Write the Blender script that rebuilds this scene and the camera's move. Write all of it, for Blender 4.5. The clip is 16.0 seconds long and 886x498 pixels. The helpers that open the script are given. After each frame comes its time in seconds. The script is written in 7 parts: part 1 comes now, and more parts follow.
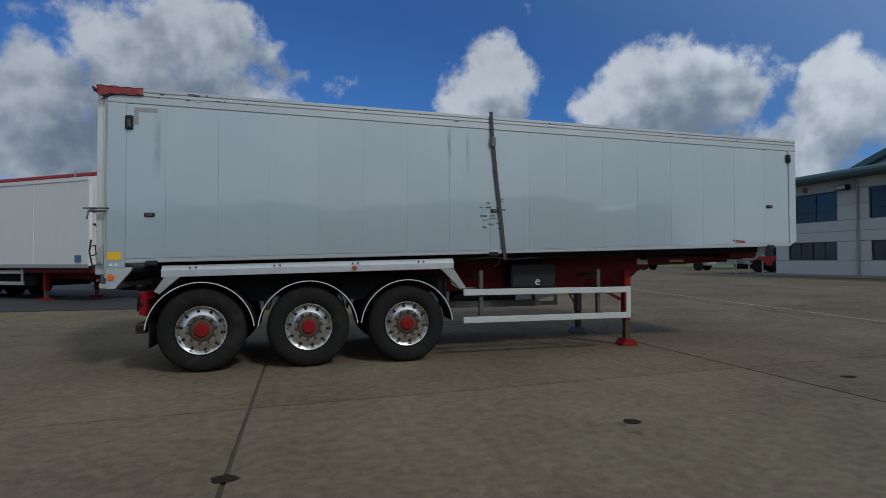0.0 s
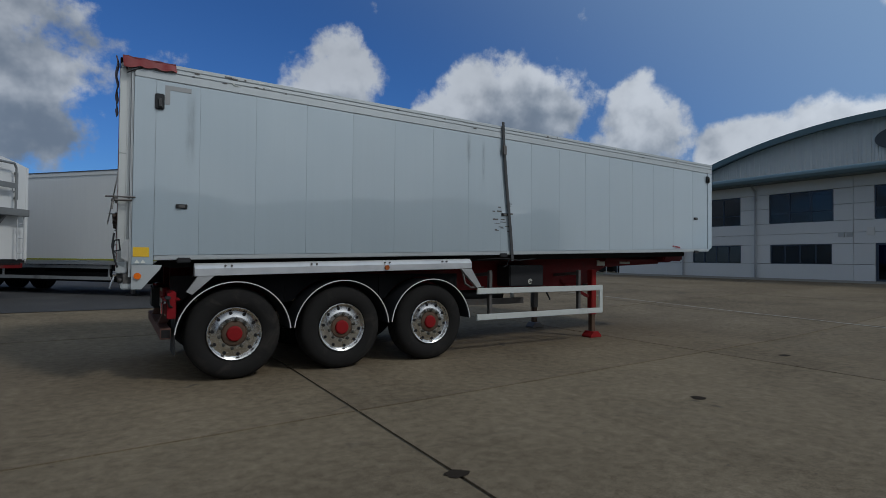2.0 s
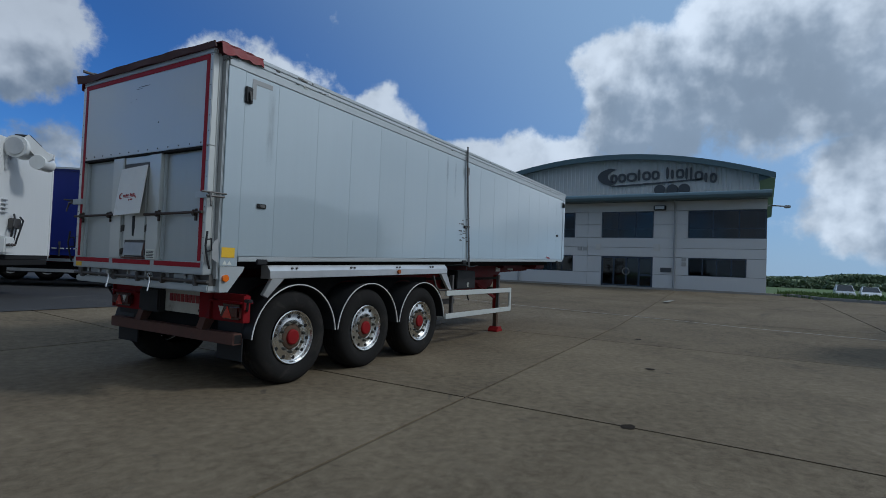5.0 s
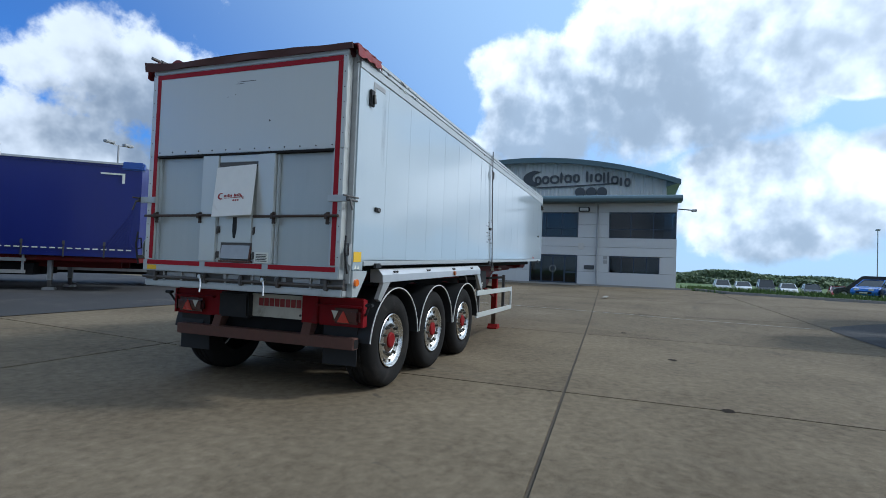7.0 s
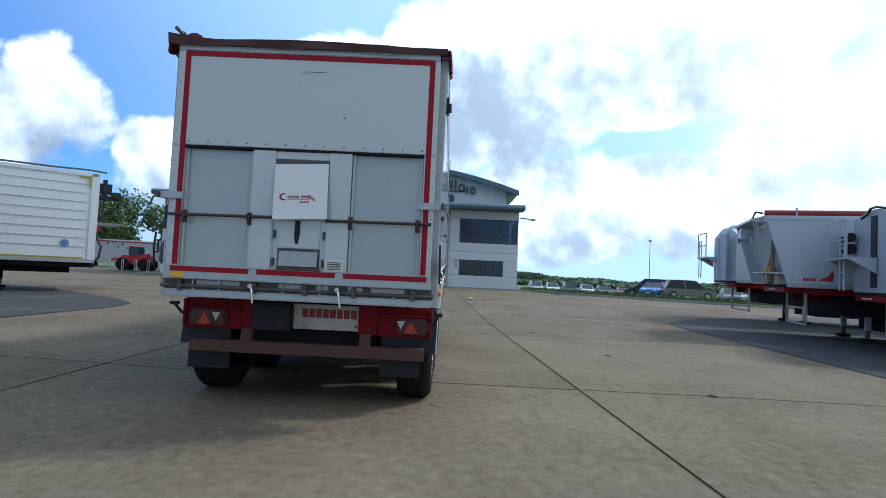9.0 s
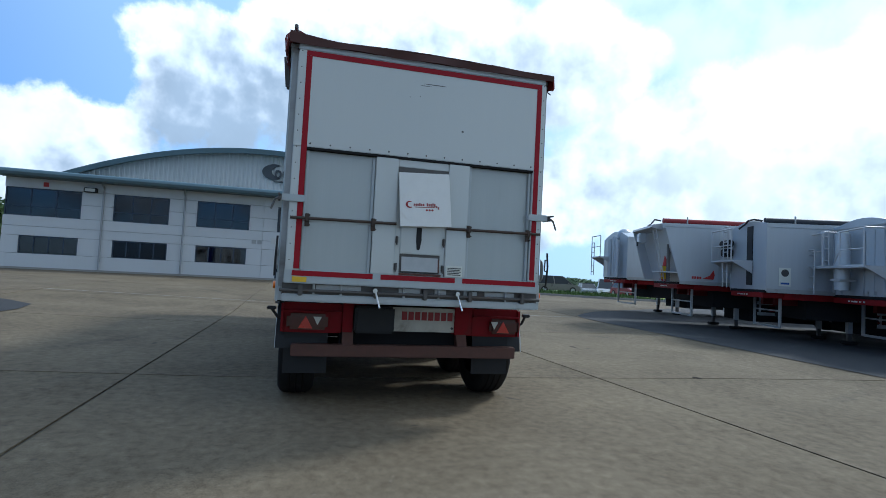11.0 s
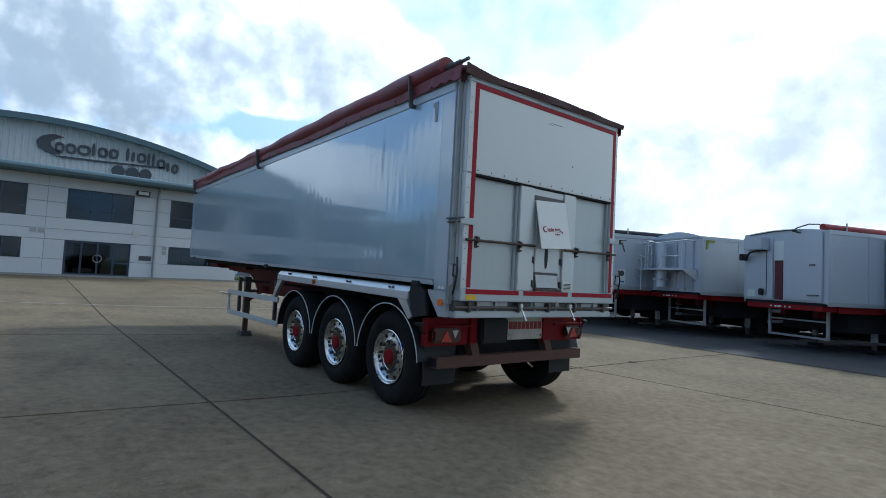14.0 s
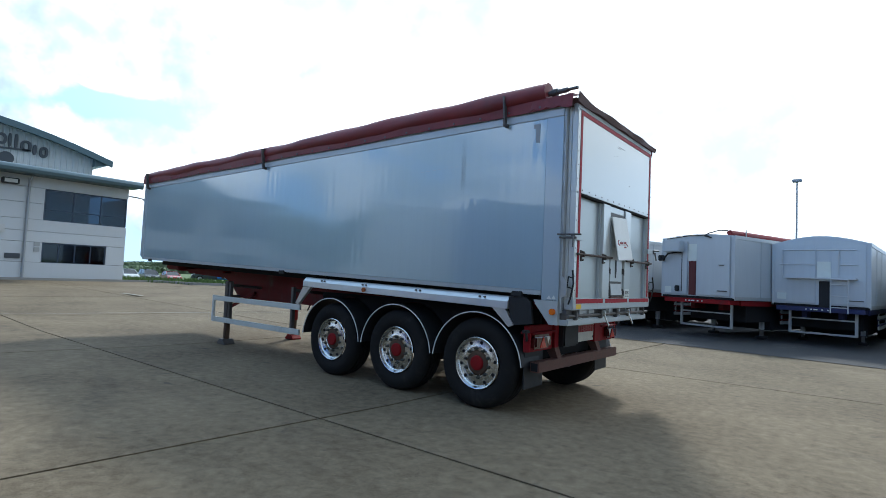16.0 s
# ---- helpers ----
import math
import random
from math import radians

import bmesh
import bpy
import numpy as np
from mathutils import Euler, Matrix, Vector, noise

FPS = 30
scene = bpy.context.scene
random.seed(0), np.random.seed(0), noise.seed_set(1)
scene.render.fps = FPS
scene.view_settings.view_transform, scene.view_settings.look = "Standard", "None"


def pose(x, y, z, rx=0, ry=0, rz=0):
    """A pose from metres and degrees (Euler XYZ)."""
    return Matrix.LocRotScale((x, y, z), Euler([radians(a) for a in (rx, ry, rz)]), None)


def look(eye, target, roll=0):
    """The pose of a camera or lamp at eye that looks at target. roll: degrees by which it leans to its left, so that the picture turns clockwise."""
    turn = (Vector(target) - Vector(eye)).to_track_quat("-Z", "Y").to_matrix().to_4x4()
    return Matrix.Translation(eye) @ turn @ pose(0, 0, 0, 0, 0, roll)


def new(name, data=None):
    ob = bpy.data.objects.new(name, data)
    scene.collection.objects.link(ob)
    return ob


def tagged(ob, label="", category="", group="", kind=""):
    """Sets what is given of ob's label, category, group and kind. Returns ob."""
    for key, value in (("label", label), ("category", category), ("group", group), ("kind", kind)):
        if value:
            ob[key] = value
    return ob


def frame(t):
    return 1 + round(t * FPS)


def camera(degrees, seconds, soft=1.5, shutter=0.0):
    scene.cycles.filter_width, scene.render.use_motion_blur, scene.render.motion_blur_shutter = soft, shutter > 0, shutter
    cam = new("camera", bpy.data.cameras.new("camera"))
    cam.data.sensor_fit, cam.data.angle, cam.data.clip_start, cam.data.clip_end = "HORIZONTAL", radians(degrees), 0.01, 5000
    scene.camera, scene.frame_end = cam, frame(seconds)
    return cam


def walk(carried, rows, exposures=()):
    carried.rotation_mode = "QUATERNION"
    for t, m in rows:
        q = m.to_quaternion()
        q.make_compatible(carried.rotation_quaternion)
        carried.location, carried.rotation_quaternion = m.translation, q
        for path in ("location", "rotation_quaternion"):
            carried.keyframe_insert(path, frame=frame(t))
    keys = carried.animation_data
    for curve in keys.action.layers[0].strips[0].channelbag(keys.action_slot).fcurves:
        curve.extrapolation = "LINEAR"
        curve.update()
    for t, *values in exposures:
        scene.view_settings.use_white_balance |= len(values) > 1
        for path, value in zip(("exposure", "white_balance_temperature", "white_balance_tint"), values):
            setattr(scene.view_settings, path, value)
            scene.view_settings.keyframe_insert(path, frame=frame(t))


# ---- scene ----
cam = camera(79.5, 16.0, 0.8)
PATH = [
    (0, (2.35, -7.21, 1.394), (2.86, -5.277, 1.438), -0.2),
    (0.5, (1.725, -7.084, 1.439), (2.382, -5.196, 1.481), -0.0),
    (1, (1.13, -6.946, 1.417), (1.902, -5.101, 1.46), 0.1),
    (1.5, (0.527, -6.701, 1.423), (1.416, -4.91, 1.459), 0.3),
    (2, (-0.072, -6.485, 1.414), (0.976, -4.782, 1.453), 0.5),
    (2.5, (-0.634, -6.202, 1.431), (0.535, -4.58, 1.473), 0.7),
    (3, (-1.205, -5.918, 1.42), (0.072, -4.379, 1.465), 0.8),
    (3.5, (-1.745, -5.602, 1.396), (-0.363, -4.157, 1.444), 1.0),
    (4, (-2.278, -5.266, 1.394), (-0.779, -3.943, 1.441), 1.3),
    (4.2, (-2.494, -5.137, 1.407), (-0.94, -3.879, 1.453), 1.5),
    (6.3, (-4.142, -3.399, 1.446), (-2.33, -2.554, 1.508), 2.3),
    (6.5, (-4.233, -3.178, 1.46), (-2.412, -2.352, 1.514), 2.2),
    (7, (-4.47, -2.625, 1.421), (-2.596, -1.928, 1.48), 2.2),
    (7.5, (-4.677, -2.055, 1.432), (-2.745, -1.542, 1.497), 2.4),
    (8, (-4.846, -1.437, 1.403), (-2.871, -1.131, 1.476), 2.4),
    (8.2, (-4.877, -1.173, 1.404), (-2.894, -0.922, 1.48), 2.4),
    (10.3, (-5.196, 1.553, 1.383), (-3.219, 1.27, 1.48), 3.0),
    (10.5, (-5.173, 1.792, 1.376), (-3.201, 1.474, 1.469), 2.9),
    (11, (-5.127, 2.386, 1.391), (-3.192, 1.891, 1.485), 3.0),
    (11.5, (-5.091, 2.979, 1.391), (-3.19, 2.367, 1.492), 3.1),
    (12, (-4.937, 3.56, 1.413), (-3.097, 2.782, 1.516), 3.1),
    (12.5, (-4.766, 4.159, 1.411), (-2.992, 3.24, 1.514), 3.1),
    (13, (-4.533, 4.731, 1.441), (-2.848, 3.659, 1.544), 3.0),
    (13.5, (-4.293, 5.348, 1.475), (-2.655, 4.205, 1.578), 2.9),
    (14, (-4.008, 5.897, 1.463), (-2.436, 4.666, 1.567), 3.0),
    (14.5, (-3.68, 6.4, 1.451), (-2.191, 5.07, 1.558), 3.1),
    (15, (-3.33, 6.909, 1.462), (-1.95, 5.467, 1.577), 3.2),
    (15.5, (-2.904, 7.36, 1.504), (-1.59, 5.856, 1.611), 3.0),
    (16, (-2.484, 7.851, 1.527), (-1.24, 6.288, 1.632), 2.6),
]
walk(cam, [(t, look(eye, target, roll)) for t, eye, target, roll in PATH],
     [(0, -0.24, 5950, 8), (1.5, -0.36, 6000, 9), (2.5, -0.3, 5950, 9), (3.5, -0.28, 5680, 8), (6.5, 0.26, 5600, 7), (8, 0.98, 5600, 7), (11, 0.7, 5450, 5), (12.5, 0.93, 5600, 5), (14, 0.74, 5650, 5), (15, 0.76, 5650, 5), (16, 1.16, 5780, 5)])

# ---- world ----
SUN_AZ, SUN_EL = -64.0, 41.0
GLOW_AZ = -78.0  # middle of the brightest cloud


class Nodes:
    """Short cuts for building node trees."""

    def __init__(self, tree):
        self.tree = tree
        tree.nodes.clear()

    def add(self, kind, **props):
        n = self.tree.nodes.new(kind)
        for k, v in props.items():
            setattr(n, k, v)
        return n

    def link(self, a, b):
        self.tree.links.new(a, b)

    def feed(self, socket, value):
        if isinstance(value, bpy.types.NodeSocket):
            self.tree.links.new(value, socket)
        elif value is not None:
            socket.default_value = value

    def math(self, op, a, b=None, c=None, clamp=False):
        n = self.add("ShaderNodeMath", operation=op, use_clamp=clamp)
        for s, v in zip(n.inputs, (a, b, c)):
            self.feed(s, v)
        return n.outputs[0]

    def noise(self, vec, scale, detail=4.0, rough=0.55, dist=0.0, out="Fac"):
        n = self.add("ShaderNodeTexNoise")
        self.feed(n.inputs["Vector"], vec)
        n.inputs["Scale"].default_value, n.inputs["Detail"].default_value = scale, detail
        n.inputs["Roughness"].default_value, n.inputs["Distortion"].default_value = rough, dist
        return n.outputs[out]

    def ramp(self, fac, stops):
        n = self.add("ShaderNodeValToRGB")
        self.feed(n.inputs[0], fac)
        el = n.color_ramp.elements
        while len(el) < len(stops):
            el.new(0.5)
        for e, (p, c) in zip(el, stops):
            e.position, e.color = p, (*c, 1) if len(c) == 3 else c
        return n.outputs[0]

    def step(self, v, lo, hi, a=0.0, b=1.0):
        n = self.add("ShaderNodeMapRange", interpolation_type="SMOOTHSTEP")
        for s, x in zip(n.inputs, (v, lo, hi, a, b)):
            self.feed(s, x)
        return n.outputs[0]

    def mix(self, fac, a, b, kind="MIX"):
        n = self.add("ShaderNodeMix", data_type="RGBA", blend_type=kind)
        self.feed(n.inputs[0], fac)
        self.feed(n.inputs[6], a)
        self.feed(n.inputs[7], b)
        return n.outputs[2]

    def scaled(self, vec, s):
        n = self.add("ShaderNodeMapping")
        self.feed(n.inputs[0], vec)
        n.inputs["Scale"].default_value = s
        return n.outputs[0]


# cumulus heaps of the sky: azimuth, elevation, half width, half height in degrees
HEAPS = [(101.5, 16.5, 11, 9.5), (113, 15, 4, 4), (111, 9, 6, 4), (83, 10, 4, 4.5), (69.5, 17.5, 5.5, 4.8), (52, 16, 8, 5.8), (38, 13, 4.6, 5), (58, 8, 11, 5.5), (44, 8, 8, 4.5), (28.5, 10.5, 5, 3), (20, 11, 6, 3.5),
         (9.5, 17.5, 8, 6.5), (22, 8, 10, 4.5), (-2, 19, 14, 7), (-11, 24, 17, 5), (-11, 7, 9, 5.5), (-24, 8, 9, 4.5), (-20, 17.5, 5, 2.2), (-26, 22, 9, 6), (-46, 11, 19, 9), (-78, 16, 26, 12),
         # unseen heaps, added to shape the light that reaches the tailgate
         (150, 34, 34, 32), (-150, 34, 42, 32), (180, 34, 42, 32), (-180, 34, 42, 32), (-112, 40, 30, 26)]
world = bpy.data.worlds.new("sky")
scene.world = world
world.use_nodes = True
W = Nodes(world.node_tree)
sky = W.add("ShaderNodeTexSky", sky_type="NISHITA", sun_disc=False)
sky.sun_elevation, sky.sun_rotation = radians(SUN_EL), radians(90 - SUN_AZ)
sky.altitude, sky.air_density, sky.dust_density, sky.ozone_density = 20, 1.0, 0.6, 2.5
way = W.add("ShaderNodeTexCoord").outputs["Generated"]
sep = W.add("ShaderNodeSeparateXYZ")
W.link(way, sep.inputs[0])
az0 = W.math("MULTIPLY", W.math("ARCTAN2", sep.outputs[1], sep.outputs[0]), 57.2958)
el0 = W.math("MULTIPLY", W.math("ARCSINE", sep.outputs[2]), 57.2958)
puff = W.noise(way, 9.0, 10.0, 0.6)
soft_puff = W.noise(way, 7.0, 5.0, 0.5)
puff2 = W.noise(W.scaled(way, (1, 1, 1.6)), 3.1, 5.0, 0.5)
bend = W.add("ShaderNodeSeparateXYZ")
W.link(W.noise(way, 6.0, 3.0, 0.5, 0.0, "Color"), bend.inputs[0])
az0 = W.math("MULTIPLY_ADD", bend.outputs[0], 6.0, W.math("ADD", az0, -3.0))
el0 = W.math("MULTIPLY_ADD", bend.outputs[1], 4.0, W.math("ADD", el0, -2.0))

# towards the sun the cloud is smoother and closes up
toward = W.add("ShaderNodeVectorMath", operation="DOT_PRODUCT")
W.link(way, toward.inputs[0])
toward.inputs[1].default_value = (math.cos(radians(GLOW_AZ)) * math.cos(radians(SUN_EL)), math.sin(radians(GLOW_AZ)) * math.cos(radians(SUN_EL)), math.sin(radians(SUN_EL)))
ragged = W.step(toward.outputs["Value"], 0.05, 0.5, 3.6, 1.9)
hazy = W.step(toward.outputs["Value"], 0.05, 0.5, 0.0, 0.3)


def heaps(az, el, rows=HEAPS):
    best = None
    for a, e, ra, re in rows:
        u = W.math("DIVIDE", W.math("SUBTRACT", az, float(a)), float(ra))
        v = W.math("DIVIDE", W.math("SUBTRACT", el, float(e)), float(re))
        d = W.math("SUBTRACT", 1.0, W.math("ADD", W.math("MULTIPLY", u, u), W.math("MULTIPLY", v, v)))
        best = d if best is None else W.math("MAXIMUM", best, d)
    return best


def cover(az, el):
    base = W.math("MULTIPLY_ADD", puff2, 3.0, -2.35)
    d = W.math("MAXIMUM", W.math("MAXIMUM", heaps(az, el), -1.0), base)
    return W.math("ADD", W.math("ADD", d, hazy), W.math("MULTIPLY", W.math("SUBTRACT", puff, 0.5), ragged))


thick = cover(az0, el0)
lean = W.add("ShaderNodeVectorMath", operation="ADD")
W.link(way, lean.inputs[0])
lean.inputs[1].default_value = (0.006, -0.016, 0.018)
puff_sun = W.noise(lean.outputs[0], 7.0, 5.0, 0.5)
above = W.math("ADD", W.math("MAXIMUM", heaps(W.math("ADD", az0, 1.5), W.math("ADD", el0, 5.0)), -1.0), W.math("MULTIPLY_ADD", W.noise(way, 5.0, 4.0, 0.5), 1.2, -0.6))
mask = W.step(thick, -0.2, 0.4)
relief = W.math("MULTIPLY", W.math("SUBTRACT", puff_sun, soft_puff), 8.0)
# the deep heap ahead is heavier and greyer below
heavy = W.math("MULTIPLY", W.math("MAXIMUM", heaps(az0, el0, [(6, 17, 13, 9)]), 0.0), 0.6)
grey = W.step(W.math("ADD", W.math("ADD", above, heavy), relief), -1.1, 1.5, 0.0, W.step(toward.outputs["Value"], 0.25, 0.8, 1.0, 0.75))
cloud = W.mix(grey, (8.8, 9.0, 9.2, 1), (2.9, 3.4, 4.0, 1))
low = W.step(el0, -1.0, 8.0, 0.7, 0.0)
clear = W.mix(low, W.mix(1.0, sky.outputs[0], (0.36, 0.62, 1.0, 1), "MULTIPLY"), (4.2, 4.7, 5.2, 1))
clear = W.mix(W.step(toward.outputs["Value"], -0.38, 0.4, 0.0, 0.8), clear, (3.9, 5.4, 7.0, 1))
boost = W.step(toward.outputs["Value"], -0.45, 0.3, 0.72, 1.04)
lit = W.add("ShaderNodeVectorMath", operation="SCALE")
W.link(cloud, lit.inputs[0])
# the unseen sky behind the tail is dimmed to darken faces turned towards it
W.link(W.math("MULTIPLY", W.math("MULTIPLY", boost, W.step(soft_puff, 0.3, 0.7, 0.9, 1.08)), W.step(sep.outputs[0], -0.75, -0.1, 0.62, 1.0)), lit.inputs["Scale"])
cloud = lit.outputs[0]
whole = W.mix(W.math("MULTIPLY", mask, 0.93), clear, cloud)
# thin bright veil round the hidden sun
veil = W.math("MULTIPLY", W.step(toward.outputs["Value"], 0.45, 0.92, 0.0, 0.6), W.step(soft_puff, 0.3, 0.6, 0.25, 1.0))
whole = W.mix(veil, whole, (9.0, 9.0, 8.9, 1))
bg = W.add("ShaderNodeBackground")
W.link(whole, bg.inputs[0])
bg.inputs[1].default_value = 0.095
W.link(bg.outputs[0], W.add("ShaderNodeOutputWorld").inputs[0])
sun = new("sun", bpy.data.lights.new("sun", "SUN"))
sun.data.energy, sun.data.angle, sun.data.color = 1.38, radians(8.0), (1.0, 0.935, 0.84)
sun.matrix_world = look((0, 0, 30), (-math.cos(radians(SUN_AZ)), -math.sin(radians(SUN_AZ)), 30 - math.tan(radians(SUN_EL))))


# ---- materials ----
def material(name, base, rough=0.6, metal=0.0, vary=0.12, grain=8.0, blotch=0.7, bump=0.0, bump_scale=60.0, stretch=(1, 1, 1),
             dirt=None, dirt_amount=0.0, dirt_scale=1.3, coat=0.0, spec=0.5, per_piece=0.0, rough_vary=0.1):
    m = bpy.data.materials.new(name)
    m.use_nodes = True
    n = Nodes(m.node_tree)
    out, bsdf = n.add("ShaderNodeOutputMaterial"), n.add("ShaderNodeBsdfPrincipled")
    n.link(bsdf.outputs[0], out.inputs[0])
    vec = n.scaled(n.add("ShaderNodeTexCoord").outputs["Object"], stretch)
    fine, wide = n.noise(vec, grain, 6.0, 0.6), n.noise(vec, blotch, 4.0, 0.55)
    both = n.math("MULTIPLY_ADD", fine, 0.5, n.math("MULTIPLY", wide, 0.5))
    f = n.math("MULTIPLY_ADD", n.math("SUBTRACT", both, 0.5), 4.0 * vary, 1.0)
    if per_piece:
        f = n.math("ADD", f, n.math("MULTIPLY_ADD", n.add("ShaderNodeObjectInfo").outputs["Random"], 2 * per_piece, -per_piece))
    tint = n.add("ShaderNodeVectorMath", operation="SCALE")
    tint.inputs[0].default_value = base
    n.link(f, tint.inputs["Scale"])
    colour = tint.outputs[0]
    if dirt:
        d = n.step(n.noise(vec, dirt_scale, 7.0, 0.65, 0.6), 0.62 - 0.3 * dirt_amount, 0.8, 0.0, min(1.0, 0.4 + dirt_amount))
        colour = n.mix(d, colour, (*dirt, 1))
    n.link(colour, bsdf.inputs["Base Color"])
    bsdf.inputs["Metallic"].default_value = metal
    n.link(n.math("MULTIPLY_ADD", n.math("SUBTRACT", both, 0.5), 4 * rough_vary, rough, clamp=True), bsdf.inputs["Roughness"])
    bsdf.inputs["Coat Weight"].default_value = coat
    bsdf.inputs["Specular IOR Level"].default_value = spec
    if bump:
        b = n.add("ShaderNodeBump")
        b.inputs["Strength"].default_value, b.inputs["Distance"].default_value = min(1.0, bump), 0.01
        n.link(n.noise(vec, bump_scale, 5.0, 0.6), b.inputs["Height"])
        n.link(b.outputs[0], bsdf.inputs["Normal"])
    return m


def glowing(name, colour, strength):
    m = bpy.data.materials.new(name)
    m.use_nodes = True
    n = Nodes(m.node_tree)
    e = n.add("ShaderNodeEmission")
    e.inputs[0].default_value, e.inputs[1].default_value = (*colour, 1), strength
    n.link(e.outputs[0], n.add("ShaderNodeOutputMaterial").inputs[0])
    return m


def concrete_material():
    """Worn yard concrete: fine aggregate, broad stains, tyre rubs along the driving direction and a few dark drips."""
    m = bpy.data.materials.new("yard_concrete")
    m.use_nodes = True
    n = Nodes(m.node_tree)
    out, bsdf = n.add("ShaderNodeOutputMaterial"), n.add("ShaderNodeBsdfPrincipled")
    n.link(bsdf.outputs[0], out.inputs[0])
    vec = n.add("ShaderNodeTexCoord").outputs["Object"]
    grit, mid, wide = n.noise(vec, 120, 3, 0.7), n.noise(vec, 9, 9, 0.72), n.noise(vec, 0.45, 6, 0.6, 0.5)
    f = n.math("MULTIPLY_ADD", grit, 0.9, n.math("MULTIPLY_ADD", mid, 0.85, n.math("MULTIPLY_ADD", wide, 0.55, -0.25)))
    piece = n.math("MULTIPLY_ADD", n.add("ShaderNodeObjectInfo").outputs["Random"], 0.06, -0.03)
    colour = n.ramp(n.math("ADD", n.math("SUBTRACT", f, 0.4), piece), [(0.2, (0.071, 0.055, 0.036)), (0.45, (0.144, 0.114, 0.076)), (0.6, (0.183, 0.147, 0.098)), (0.8, (0.26, 0.214, 0.15))])
    rub = n.noise(n.scaled(vec, (0.25, 2.2, 1)), 1.1, 5, 0.6, 1.2)
    colour = n.mix(n.step(rub, 0.53, 0.78, 0.0, 0.2), colour, (0.068, 0.06, 0.048, 1))
    worn = n.noise(n.scaled(vec, (0.8, 0.35, 1)), 0.8, 6, 0.62, 0.8)
    colour = n.mix(n.step(worn, 0.58, 0.8, 0.0, 0.22), colour, (0.225, 0.198, 0.153, 1))
    # curved rubber marks left by turning lorries
    sx = n.add("ShaderNodeSeparateXYZ")
    n.link(vec, sx.inputs[0])
    scrub = n.step(n.noise(n.scaled(vec, (0.5, 0.5, 1)), 1.6, 5, 0.65), 0.42, 0.72, 0.0, 1.0)
    for ax, ay, ar, aw, deep in ((16, -20, 15.5, 0.13, 0.35), (16, -20, 17.4, 0.13, 0.3), (9, 17, 14.3, 0.14, 0.3), (9, 17, 12.5, 0.14, 0.3), (-9, -9, 8.6, 0.12, 0.3), (-9, -9, 10.5, 0.12, 0.25), (-14, 12, 12.6, 0.13, 0.35)):
        dx, dy = n.math("SUBTRACT", sx.outputs[0], float(ax)), n.math("SUBTRACT", sx.outputs[1], float(ay))
        dist = n.math("SQRT", n.math("ADD", n.math("MULTIPLY", dx, dx), n.math("MULTIPLY", dy, dy)))
        off = n.math("ABSOLUTE", n.math("SUBTRACT", n.math("MULTIPLY_ADD", wide, 0.5, dist), ar + 0.25))
        colour = n.mix(n.math("MULTIPLY", n.step(off, aw * 0.5, aw * 1.5, deep, 0.0), scrub), colour, (0.05, 0.046, 0.04, 1))
    drip = n.noise(vec, 2.3, 3, 0.5, 0.8)
    colour = n.mix(n.step(drip, 0.68, 0.76, 0.0, 0.55), colour, (0.05, 0.046, 0.04, 1))
    crumb = n.noise(vec, 16, 3, 0.55)
    colour = n.mix(n.step(crumb, 0.68, 0.74, 0.0, 0.55), colour, (0.065, 0.06, 0.054, 1))
    pale = n.noise(vec, 26, 3, 0.5)
    colour = n.mix(n.step(pale, 0.68, 0.74, 0.0, 0.35), colour, (0.3, 0.27, 0.22, 1))
    n.link(colour, bsdf.inputs["Base Color"])
    n.link(n.math("MULTIPLY_ADD", mid, -0.2, 0.97), bsdf.inputs["Roughness"])
    bsdf.inputs["Specular IOR Level"].default_value = 0.12
    b = n.add("ShaderNodeBump")
    b.inputs["Strength"].default_value, b.inputs["Distance"].default_value = 0.6, 0.006
    n.link(n.math("ADD", n.math("MULTIPLY", grit, 0.5), mid), b.inputs["Height"])
    n.link(b.outputs[0], bsdf.inputs["Normal"])
    return m


